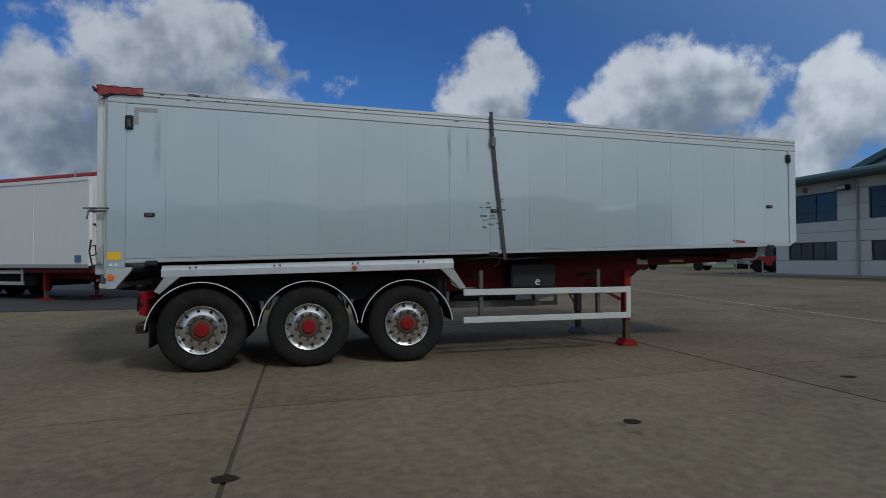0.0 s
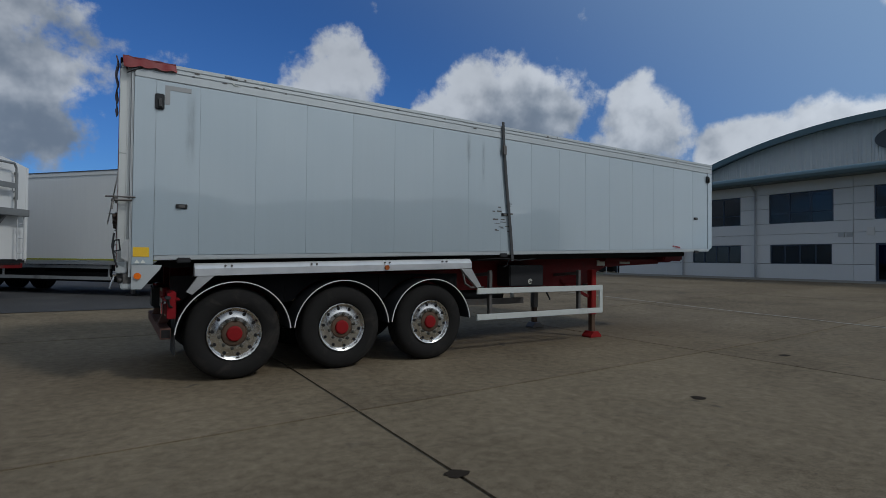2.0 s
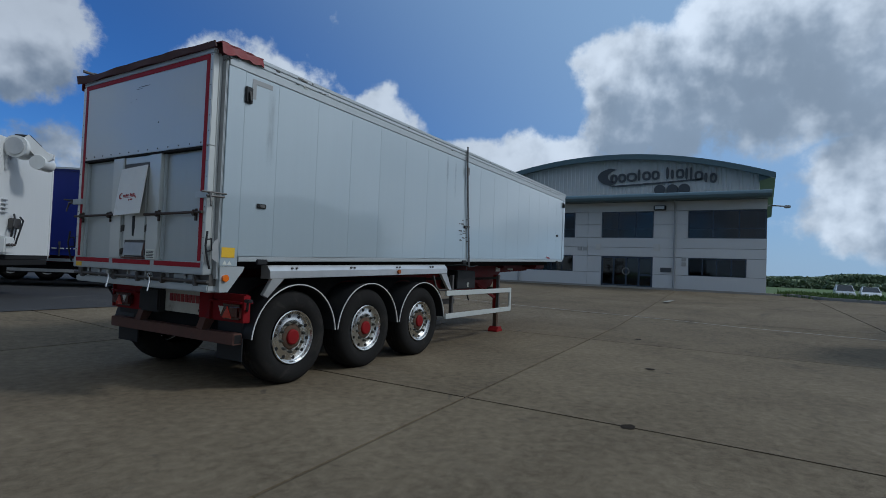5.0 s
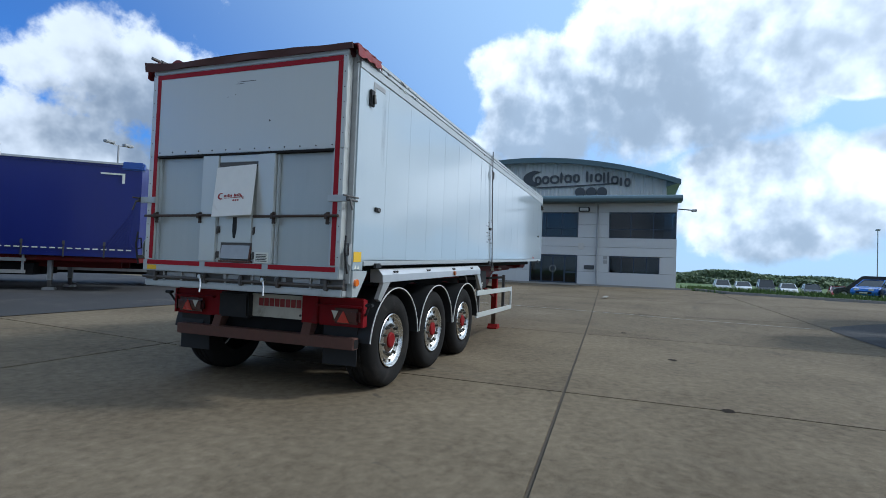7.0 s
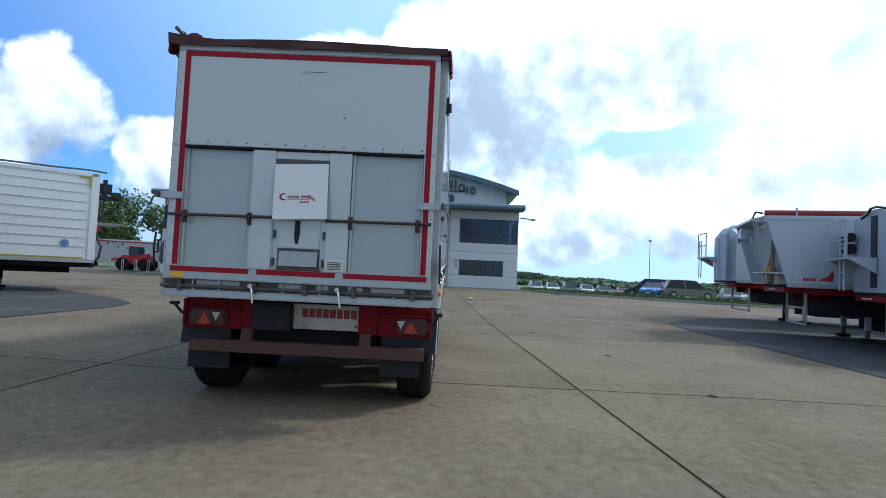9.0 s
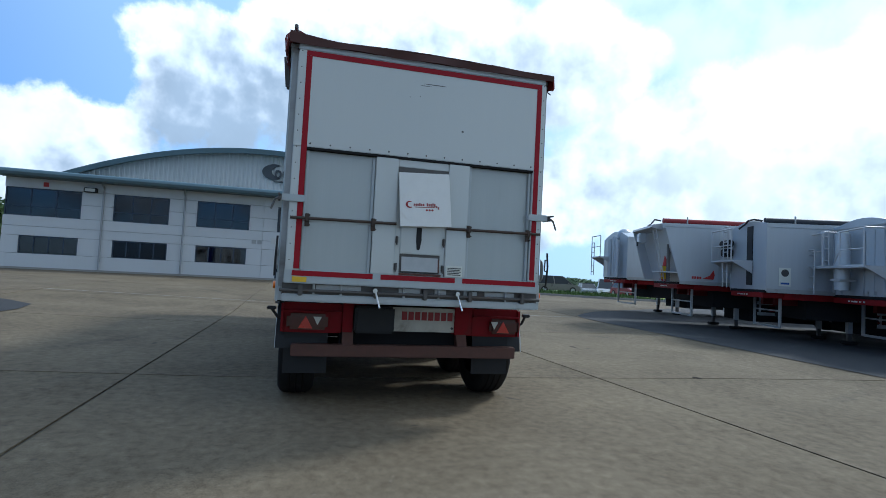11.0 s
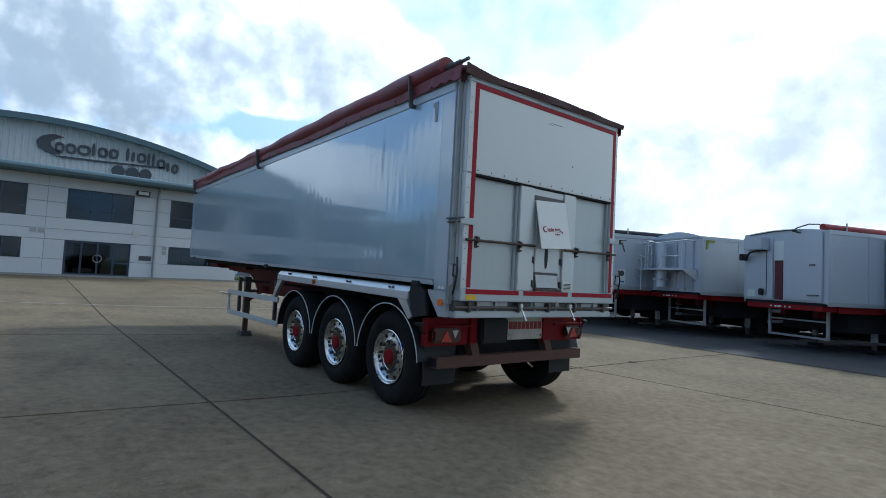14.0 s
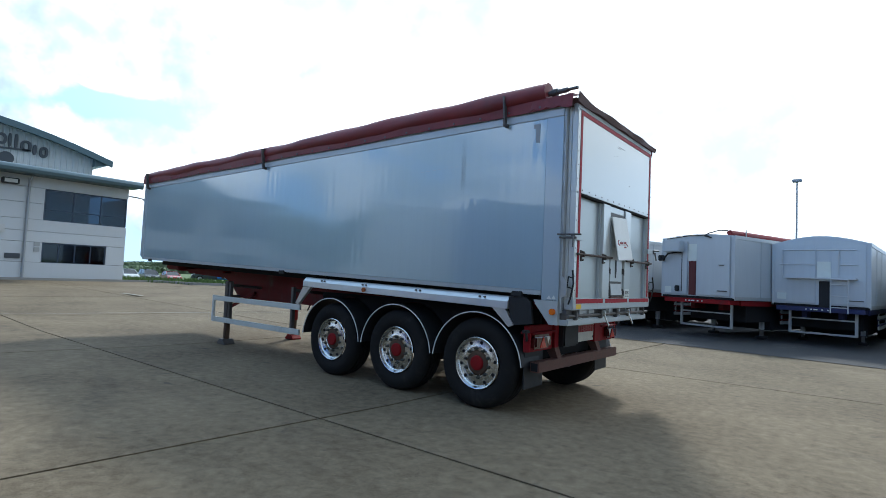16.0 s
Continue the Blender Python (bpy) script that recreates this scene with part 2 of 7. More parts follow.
def sheet_metal(name, base, rough, streak=0.1, metal=0.85, wash=0.25, coat=0.0, coat_rough=0.06, coat_ior=1.5, wave=0.5, ribs=0.0):
    """Bare or painted sheet with faint upright streaks and water marks in colour and gloss."""
    m = bpy.data.materials.new(name)
    m.use_nodes = True
    n = Nodes(m.node_tree)
    out, bsdf = n.add("ShaderNodeOutputMaterial"), n.add("ShaderNodeBsdfPrincipled")
    n.link(bsdf.outputs[0], out.inputs[0])
    vec = n.add("ShaderNodeTexCoord").outputs["Object"]
    runs = n.noise(n.scaled(vec, (6, 6, 0.35)), 1.6, 7, 0.62)
    fine = n.noise(n.scaled(vec, (60, 60, 0.9)), 1.0, 4, 0.6)
    cloudy = n.noise(vec, 0.9, 5, 0.6, 0.4)
    piece = n.math("MULTIPLY_ADD", n.add("ShaderNodeObjectInfo").outputs["Random"], 0.06, -0.03)
    f = n.math("ADD", n.math("MULTIPLY_ADD", n.math("SUBTRACT", runs, 0.5), 2 * streak, 1.0), n.math("MULTIPLY_ADD", n.math("SUBTRACT", cloudy, 0.5), streak, piece))
    f = n.math("ADD", f, n.math("MULTIPLY_ADD", fine, 0.9 * streak, -0.45 * streak))
    tint = n.add("ShaderNodeVectorMath", operation="SCALE")
    tint.inputs[0].default_value = base
    n.link(f, tint.inputs["Scale"])
    grime = n.step(n.noise(n.scaled(vec, (5, 5, 0.5)), 1.3, 6, 0.6, 0.3), 0.64, 0.82, 0.0, wash)
    n.link(n.mix(grime, tint.outputs[0], (0.2, 0.19, 0.17, 1)), bsdf.inputs["Base Color"])
    bsdf.inputs["Metallic"].default_value = metal
    bsdf.inputs["Coat Weight"].default_value, bsdf.inputs["Coat IOR"].default_value = coat, coat_ior
    n.link(n.math("MULTIPLY_ADD", runs, 0.1, coat_rough - 0.03), bsdf.inputs["Coat Roughness"])
    r = n.math("ADD", n.math("MULTIPLY_ADD", n.math("SUBTRACT", cloudy, 0.5), 0.12, rough), n.math("MULTIPLY_ADD", n.math("SUBTRACT", runs, 0.5), 0.16, n.math("MULTIPLY", grime, 0.2)))
    n.link(r, bsdf.inputs["Roughness"])
    b = n.add("ShaderNodeBump")
    b.inputs["Strength"].default_value, b.inputs["Distance"].default_value = 0.10, 0.01
    wavy = n.math("MULTIPLY_ADD", n.noise(n.scaled(vec, (16.0, 16.0, 0.5)), 1.0, 3, 0.55), wave, n.noise(n.scaled(vec, (4.0, 4.0, 0.8)), 0.8, 2, 0.5))
    if ribs:
        # the sheet bows slightly between its hidden stiffeners
        axis = n.add("ShaderNodeSeparateXYZ")
        n.link(vec, axis.inputs[0])
        uneven = n.math("MULTIPLY", n.math("SINE", n.math("MULTIPLY", axis.outputs[0], 45.0)), n.math("MULTIPLY", n.noise(n.scaled(vec, (1.2, 1.2, 0.3)), 1.0, 2, 0.5), ribs))
        wavy = n.math("ADD", wavy, uneven)
    n.link(wavy, b.inputs["Height"])
    n.link(b.outputs[0], bsdf.inputs["Normal"])
    n.link(b.outputs[0], bsdf.inputs["Coat Normal"])
    return m


def stain_film(name, base, most=0.5):
    """A thin uneven film of dirt, fading towards its edges, that lets the sheet below show through."""
    m = bpy.data.materials.new(name)
    m.use_nodes = True
    n = Nodes(m.node_tree)
    out, bsdf, through_film, mixer = n.add("ShaderNodeOutputMaterial"), n.add("ShaderNodeBsdfPrincipled"), n.add("ShaderNodeBsdfTransparent"), n.add("ShaderNodeMixShader")
    bsdf.inputs["Base Color"].default_value, bsdf.inputs["Roughness"].default_value = (*base, 1), 0.7
    tc = n.add("ShaderNodeTexCoord")
    g = n.add("ShaderNodeSeparateXYZ")
    n.link(tc.outputs["Generated"], g.inputs[0])
    fade = None
    for axis in (0, 2):
        d = n.math("MULTIPLY", n.math("ABSOLUTE", n.math("SUBTRACT", g.outputs[axis], 0.5)), 2.0)
        f = n.step(d, 0.2, 1.0, 1.0, 0.0)
        fade = f if fade is None else n.math("MULTIPLY", fade, f)
    speck = n.step(n.noise(n.scaled(tc.outputs["Object"], (8, 8, 2)), 2.0, 6, 0.65), 0.3, 0.7, 0.2, 1.0)
    n.link(n.math("MULTIPLY", n.math("MULTIPLY", fade, speck), most), mixer.inputs[0])
    n.link(through_film.outputs[0], mixer.inputs[1])
    n.link(bsdf.outputs[0], mixer.inputs[2])
    n.link(mixer.outputs[0], out.inputs[0])
    return m


def tinted_glass(name, base, rough=0.04):
    m = bpy.data.materials.new(name)
    m.use_nodes = True
    n = Nodes(m.node_tree)
    out, glass, dark, mixer = n.add("ShaderNodeOutputMaterial"), n.add("ShaderNodeBsdfTransparent"), n.add("ShaderNodeBsdfGlossy"), n.add("ShaderNodeMixShader")
    glass.inputs[0].default_value = (*base, 1)
    dark.inputs[0].default_value, dark.inputs[1].default_value = (0.9, 0.95, 1.0, 1), rough
    fr = n.add("ShaderNodeFresnel")
    fr.inputs[0].default_value = 1.55
    n.link(fr.outputs[0], mixer.inputs[0])
    n.link(glass.outputs[0], mixer.inputs[1])
    n.link(dark.outputs[0], mixer.inputs[2])
    n.link(mixer.outputs[0], out.inputs[0])
    return m


CONCRETE = concrete_material()
TARMAC = material("tarmac", (0.036, 0.035, 0.036), 0.9, vary=0.3, grain=25, blotch=0.5, bump=0.6, bump_scale=90, dirt=(0.13, 0.12, 0.105), dirt_amount=0.35, dirt_scale=0.5)
GRIME = stain_film("brown_water_run", (0.13, 0.115, 0.1), 0.24)
JOINT = material("joint_sealant", (0.066, 0.053, 0.037), 0.95, vary=0.3, bump=0.4)
WHITE_LINE = material("worn_white_line", (0.34, 0.325, 0.28), 0.9, vary=0.25, grain=20, spec=0.2, dirt=(0.18, 0.155, 0.11), dirt_amount=0.8, dirt_scale=5)
GRASS = material("grass", (0.075, 0.125, 0.03), 0.9, vary=0.35, grain=3, blotch=0.05, bump=0.8, bump_scale=9)
FIELD = material("far_field", (0.085, 0.13, 0.035), 0.95, vary=0.3, grain=0.5, blotch=0.01)
RAPE = material("yellow_flowers", (0.36, 0.36, 0.03), 0.9, vary=0.3, grain=6)
LEAF = material("leaves", (0.08, 0.135, 0.04), 0.7, vary=0.35, grain=4, blotch=0.6)
# paler than LEAF: the haze of distance is mixed into this colour
LEAF_FAR = material("hazed_far_leaves", (0.2, 0.25, 0.15), 0.9, vary=0.3, grain=0.4, blotch=0.05)
BARK = material("bark", (0.1, 0.08, 0.06), 0.9, vary=0.3, bump=0.7)
ALU = sheet_metal("grey_painted_planks", (0.385, 0.455, 0.495), 0.38, 0.03, 0.2, 0.08, 1.0, 0.04, 1.72, 0.7)
ALU_L = sheet_metal("grey_painted_flank", (0.34, 0.445, 0.49), 0.33, 0.06, 0.35, 0.16, 1.0, 0.02, 1.85, 0.8, 0.34)
RAIL = sheet_metal("aluminium_rail", (0.45, 0.485, 0.495), 0.4, 0.08, 0.3, 0.25)
DOORSKIN = sheet_metal("grey_door_skin", (0.55, 0.57, 0.55), 0.32, 0.02, 0.22, 0.0, 0.8, 0.1, wave=0.0)
PANELSKIN = sheet_metal("dull_panel_sheet", (0.43, 0.455, 0.445), 0.36, 0.06, 0.4, 0.12, 0.3, 0.12, wave=0.05)
GALV = material("galvanised_steel", (0.42, 0.43, 0.43), 0.5, 0.7, 0.15, 12, dirt=(0.2, 0.17, 0.13), dirt_amount=0.2, dirt_scale=3)
BEAM = material("zinc_beam", (0.6, 0.61, 0.61), 0.35, 0.75, 0.1, 9)
RED = material("red_chassis_paint", (0.12, 0.006, 0.007), 0.6, spec=0.25, vary=0.25, grain=7, dirt=(0.07, 0.055, 0.045), dirt_amount=0.3, dirt_scale=2.5)
RED_BRIGHT = material("red_paint", (0.42, 0.022, 0.02), 0.42, vary=0.15, grain=9, dirt=(0.16, 0.04, 0.03), dirt_amount=0.2)
GUARD = material("pale_guard_rail", (0.55, 0.58, 0.56), 0.4, 0.15, 0.08, 9, dirt=(0.25, 0.23, 0.2), dirt_amount=0.2, dirt_scale=4)
FOOT_RED = material("scuffed_red_foot", (0.22, 0.01, 0.01), 0.65, spec=0.2, vary=0.3, grain=12, dirt=(0.09, 0.05, 0.035), dirt_amount=0.4, dirt_scale=5)
BOARD_RED = material("red_lamp_board_paint", (0.19, 0.004, 0.008), 0.6, spec=0.2, vary=0.25, grain=9, dirt=(0.06, 0.02, 0.018), dirt_amount=0.3, dirt_scale=4)
RUST = material("rusty_red_bumper", (0.1, 0.046, 0.034), 0.75, vary=0.3, grain=14, bump=0.3, dirt=(0.08, 0.05, 0.035), dirt_amount=0.4, dirt_scale=4)
FLAP = material("dark_red_cloth", (0.2, 0.014, 0.016), 0.55, vary=0.3, grain=6, bump=0.5, bump_scale=9, dirt=(0.08, 0.02, 0.02), dirt_amount=0.3, dirt_scale=3)
TAPE = material("red_reflective_tape", (0.29, 0.006, 0.016), 0.55, vary=0.1, grain=30, spec=0.25, dirt=(0.2, 0.03, 0.03), dirt_amount=0.1, dirt_scale=6)
TARP = material("red_tarpaulin", (0.17, 0.02, 0.022), 0.5, vary=0.25, grain=5, blotch=1.5, bump=0.5, bump_scale=7, dirt=(0.09, 0.03, 0.03), dirt_amount=0.4, dirt_scale=2)
TARP_BROWN = material("faded_tarpaulin", (0.08, 0.032, 0.028), 0.65, vary=0.2, grain=6, bump=0.4, bump_scale=8, dirt=(0.06, 0.04, 0.035), dirt_amount=0.4, dirt_scale=2)
TYRE = material("tyre_rubber", (0.014, 0.0135, 0.013), 0.88, vary=0.25, grain=10, bump=0.2, spec=0.2, dirt=(0.045, 0.04, 0.034), dirt_amount=0.35, dirt_scale=3)
ALLOY = material("polished_alloy", (0.72, 0.72, 0.7), 0.25, 1.0, 0.04, 14, dirt=(0.4, 0.36, 0.3), dirt_amount=0.05, dirt_scale=9)
HUB_RUST = material("rusty_hub", (0.09, 0.055, 0.035), 0.8, 0.2, 0.3, 20, bump=0.4)
STEEL = material("dark_steel", (0.12, 0.115, 0.11), 0.55, 0.6, 0.2, 14, dirt=(0.14, 0.07, 0.035), dirt_amount=0.25, dirt_scale=5)
BLACK = material("black_plastic", (0.016, 0.017, 0.019), 0.55, vary=0.2, grain=9, spec=0.35, dirt=(0.04, 0.037, 0.032), dirt_amount=0.2, dirt_scale=2.5)
# near-black for axles, hollows and the boxes that stand in for underside shade
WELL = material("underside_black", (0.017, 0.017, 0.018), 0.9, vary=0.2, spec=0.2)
WHITE_TRIM = material("white_trim", (0.62, 0.62, 0.6), 0.5, vary=0.1)
WHITE_PAINT = sheet_metal("white_painted_sheet", (0.66, 0.67, 0.66), 0.34, 0.05, 0.0, 0.12)
GREY_PAINT = sheet_metal("silver_grey_sheet", (0.48, 0.51, 0.535), 0.36, 0.07, 0.3, 0.16)
NOSE_RED = material("red_nose_band", (0.2, 0.007, 0.009), 0.6, spec=0.2, vary=0.25, grain=6, dirt=(0.08, 0.02, 0.02), dirt_amount=0.4, dirt_scale=2)
TUBE = material("pale_tube", (0.5, 0.51, 0.52), 0.45, 0.3, 0.1, 12)
BAR_DARK = material("dull_bar", (0.38, 0.39, 0.39), 0.55, 0.4, 0.2, 10, dirt=(0.06, 0.05, 0.045), dirt_amount=0.4)
STRIPE = material("olive_stripe", (0.3, 0.32, 0.04), 0.5)
YELLOW = material("yellow_sticker", (0.72, 0.45, 0.02), 0.45, vary=0.08, grain=40)
AMBER = material("dull_amber_lens", (0.3, 0.075, 0.01), 0.35)
ORANGE = material("orange_lens", (0.75, 0.16, 0.01), 0.2, coat=0.5)
RED_LENS = material("red_lens", (0.06, 0.01, 0.01), 0.2, coat=0.6)
RED_REFLECT = material("red_reflector", (0.5, 0.035, 0.02), 0.25, coat=0.6)
CLEAR_LENS = material("clear_lens", (0.6, 0.6, 0.55), 0.15, coat=0.5)
PLATE_WHITE = material("white_board", (0.72, 0.72, 0.69), 0.45, vary=0.06, grain=12, dirt=(0.45, 0.4, 0.33), dirt_amount=0.1, dirt_scale=3)
BOARD = material("dull_white_board", (0.5, 0.48, 0.41), 0.5, vary=0.15, grain=12, dirt=(0.2, 0.17, 0.13), dirt_amount=0.4, dirt_scale=3)
PAPER = material("white_label", (0.66, 0.68, 0.62), 0.6, vary=0.05)
LETTER_RED = material("red_lettering", (0.26, 0.018, 0.018), 0.5, vary=0.15, grain=20)
INK = material("dark_ink", (0.05, 0.05, 0.05), 0.6)
CURTAIN = material("blue_curtain", (0.008, 0.015, 0.155), 0.38, vary=0.12, grain=2, blotch=0.6, bump=0.25, bump_scale=1.5, stretch=(1, 1, 0.3))
BLUE_CAP = material("blue_cap", (0.02, 0.07, 0.3), 0.45)
CLADDING = sheet_metal("light_grey_cladding", (0.62, 0.64, 0.65), 0.55, 0.03, 0.0, 0.06)
RIBBED = material("ribbed_cladding", (0.56, 0.57, 0.57), 0.5, 0.0, 0.06, 4)
ROOF = material("blue_grey_roof_trim", (0.085, 0.14, 0.165), 0.45, vary=0.1, grain=3, coat=0.1)
CAP_RED = material("dull_red_cap", (0.2, 0.006, 0.008), 0.65, spec=0.2, vary=0.2, grain=14)
FRAME = material("blue_window_frame", (0.03, 0.05, 0.085), 0.4)
GLASS = tinted_glass("window_glass", (0.12, 0.18, 0.25))
CAR_GLASS = tinted_glass("car_glass", (0.06, 0.07, 0.08))
ROOM = material("office_interior", (0.2, 0.2, 0.2), 0.8, vary=0.2, grain=1.5)
SIGN = material("dark_grey_sign", (0.06, 0.068, 0.08), 0.45, vary=0.1)
KERB = material("kerb_stone", (0.3, 0.29, 0.27), 0.85, vary=0.2, bump=0.4)
LAMP_GREY = material("lamp_grey", (0.36, 0.375, 0.39), 0.5, 0.4)


def car_paint(name, base):
    return material(name, base, 0.28, 0.2, 0.04, 5, coat=0.6, rough_vary=0.03)


# ---- mesh tools ----
def box(bm, x0, x1, y0, y1, z0, z1, bevel=0.0):
    """An axis-parallel box; bevel rounds all its edges."""
    made = bmesh.ops.create_cube(bm, size=1.0, matrix=Matrix.LocRotScale(((x0 + x1) / 2, (y0 + y1) / 2, (z0 + z1) / 2), None, (abs(x1 - x0), abs(y1 - y0), abs(z1 - z0))))
    if bevel:
        edges = {e for v in made["verts"] for e in v.link_edges}
        bmesh.ops.bevel(bm, geom=list(edges), offset=bevel, segments=2, affect="EDGES", clamp_overlap=True)
    return bm


def bar(bm, a, b, w, h, up=(0, 0, 1)):
    """A square bar from a to b, w wide and h high."""
    a, b = Vector(a), Vector(b)
    d = (b - a)
    q = d.to_track_quat("X", "Z")
    bmesh.ops.create_cube(bm, size=1.0, matrix=Matrix.LocRotScale((a + b) / 2, q, (d.length, w, h)))
    return bm


def rod(bm, a, b, r, n=10, r2=None):
    a, b = Vector(a), Vector(b)
    d = b - a
    bmesh.ops.create_cone(bm, cap_ends=True, segments=n, radius1=r, radius2=r if r2 is None else r2, depth=d.length, matrix=Matrix.LocRotScale((a + b) / 2, d.to_track_quat("Z", "Y"), None))
    return bm


def pipe(bm, points, r, n=8):
    for a, b in zip(points, points[1:]):
        rod(bm, a, b, r, n)
    for p in points[1:-1]:
        bmesh.ops.create_uvsphere(bm, u_segments=n, v_segments=6, radius=r, matrix=Matrix.Translation(p))
    return bm


def prism(bm, outline, axis, a, b):
    """The outline (pairs of the two other axes, in x y z order) drawn out along axis from a to b."""
    def place(u, v, w):
        return {"x": (w, u, v), "y": (u, w, v), "z": (u, v, w)}[axis]
    low = [bm.verts.new(place(u, v, a)) for u, v in outline]
    high = [bm.verts.new(place(u, v, b)) for u, v in outline]
    n = len(outline)
    bm.faces.new(low)
    bm.faces.new(list(reversed(high)))
    for i in range(n):
        bm.faces.new((low[i], high[i], high[(i + 1) % n], low[(i + 1) % n]))
    bmesh.ops.recalc_face_normals(bm, faces=bm.faces)
    return bm


def lathe(bm, profile, centre, n=32, caps=False):
    """A profile of (radius, along y) turned round the y axis through centre."""
    cx, cy, cz = centre
    rings = []
    for r, y in profile:
        rings.append([bm.verts.new((cx + r * math.cos(2 * math.pi * k / n), cy + y, cz + r * math.sin(2 * math.pi * k / n))) for k in range(n)])
    for p, q in zip(rings, rings[1:]):
        for k in range(n):
            bm.faces.new((p[k], p[(k + 1) % n], q[(k + 1) % n], q[k]))
    for ring in (rings[0], rings[-1]) if caps else ():
        if profile[rings.index(ring)][0] > 1e-4:
            bm.faces.new(ring)
    bmesh.ops.recalc_face_normals(bm, faces=bm.faces)
    return bm


def ribbon(bm, upper, lower, thick):
    """A sheet between two lines of points, given a thickness along its own normal."""
    u = [Vector(p) for p in upper]
    l = [Vector(p) for p in lower]
    rows = []
    for i, (a, b) in enumerate(zip(u, l)):
        along = (u[min(i + 1, len(u) - 1)] - u[max(i - 1, 0)])
        nrm = along.cross(b - a).normalized() * thick
        rows.append([bm.verts.new(a), bm.verts.new(b), bm.verts.new(b + nrm), bm.verts.new(a + nrm)])
    for p, q in zip(rows, rows[1:]):
        for k in range(4):
            bm.faces.new((p[k], p[(k + 1) % 4], q[(k + 1) % 4], q[k]))
    bm.faces.new(rows[0])
    bm.faces.new(list(reversed(rows[-1])))
    bmesh.ops.recalc_face_normals(bm, faces=bm.faces)
    return bm


def B():
    return bmesh.new()


def finish(bm, name, mat, smooth=None):
    me = bpy.data.meshes.new(name)
    bm.to_mesh(me)
    bm.free()
    me.materials.append(mat)
    if smooth:
        for p in me.polygons:
            p.use_smooth = True
        me.set_sharp_from_angle(angle=radians(smooth))
    return me


def part(name, bm, mat, parent, label="", smooth=None):
    ob = new(name, finish(bm, name, mat, smooth))
    ob.parent = parent
    if label:
        ob["label"] = label
    return ob


def thing(name, m, label, category, group="", kind=""):
    ob = new(name)
    ob.matrix_basis = m
    return tagged(ob, label, category, group, kind)


def solid(name, bm, mat, label="", category="", group="", kind="", m=None, smooth=None):
    ob = new(name, finish(bm, name, mat, smooth))
    if m is not None:
        ob.matrix_basis = m
    return tagged(ob, label, category, group, kind)


def ground_z(x, y):
    """The yard rises about half a metre towards the office, a little towards the box trailers, and dips beside the tippers."""
    rise = 0.026 * min(max(x - 11.0, 0.0), 19.5)
    bank = 0.026 * min(max(y - 3.0, 0.0), 8.0) * min(max((28.0 - x) / 12.0, 0.0), 1.0)
    dip = 0.013 * (min(max(x, -6.0), 11.0) - 5.5) * min(max((-y - 4.0) / 5.0, 0.0), 1.0)
    return rise + bank + dip


# ---- ground ----
def draped(bm, xs, ys, lift, inside=None):
    """A grid over xs and ys laid on the yard's dish, lifted by lift."""
    vs = {(i, j): bm.verts.new((x, y, ground_z(x, y) + lift)) for i, x in enumerate(xs) for j, y in enumerate(ys)}
    for i in range(len(xs) - 1):
        for j in range(len(ys) - 1):
            if inside is None or inside((xs[i] + xs[i + 1]) / 2, (ys[j] + ys[j + 1]) / 2):
                bm.faces.new((vs[i, j], vs[i + 1, j], vs[i + 1, j + 1], vs[i, j + 1]))
    return bm


def span(a, b, n):
    return [a + (b - a) * k / n for k in range(n + 1)]


# open land to the horizon, one sheet that dips under the yard
bm = B()
rings = [0, 8, 16, 24, 32, 37, 42, 46, 51, 56, 62, 68, 74, 80, 90, 140, 220, 400, 800, 1600, 3200]


def land_z(r):
    """Beyond the yard the land falls away to lower fields."""
    f = min(max((r - 36) / 40.0, 0.0), 1.0)
    return 0.25 - 1.15 * f * f * (3 - 2 * f) - 0.6 * min(1.0, max(0.0, r - 90) / 900)


last = None
for r in rings:
    if r == 0:
        last = [bm.verts.new((5, 1.3, -0.2))]
        continue
    ring = []
    for k in range(48):
        a = 2 * math.pi * k / 48
        x, y = 5 + r * math.cos(a), 1.3 + r * math.sin(a)
        ring.append(bm.verts.new((x, y, ground_z(x, y) - 0.2 if r < 38 else land_z(r))))
    for k in range(48):
        if len(last) == 1:
            bm.faces.new((last[0], ring[k], ring[(k + 1) % 48]))
        else:
            bm.faces.new((last[k], ring[k], ring[(k + 1) % 48], last[(k + 1) % 48]))
    last = ring
bmesh.ops.recalc_face_normals(bm, faces=bm.faces)
solid("ground", bm, GRASS, "flat green grass fields reaching to the horizon", "grass", kind="structure", smooth=60)

# dark tarmac standings for the parked trailers, with rounded ends, on both sides of the concrete

TAR_RIGHT = [(-60, -8.6), (-2.0, -7.65), (5.0, -7.5), (12.05, -7.32), (12.9, -7.5), (13.8, -8.3), (14.6, -9.2), (16.2, -12.0), (19.0, -17.5), (24.0, -27.0), (24.0, -60.0), (-60, -60)]
TAR_LEFT = [(-60, 60), (-60, 8.8), (5.0, 8.43), (8.5, 8.4), (9.8, 8.7), (10.7, 9.6), (11.4, 10.8), (12.5, 12.8), (14.2, 17.0), (15.5, 26.0), (15.5, 60)]


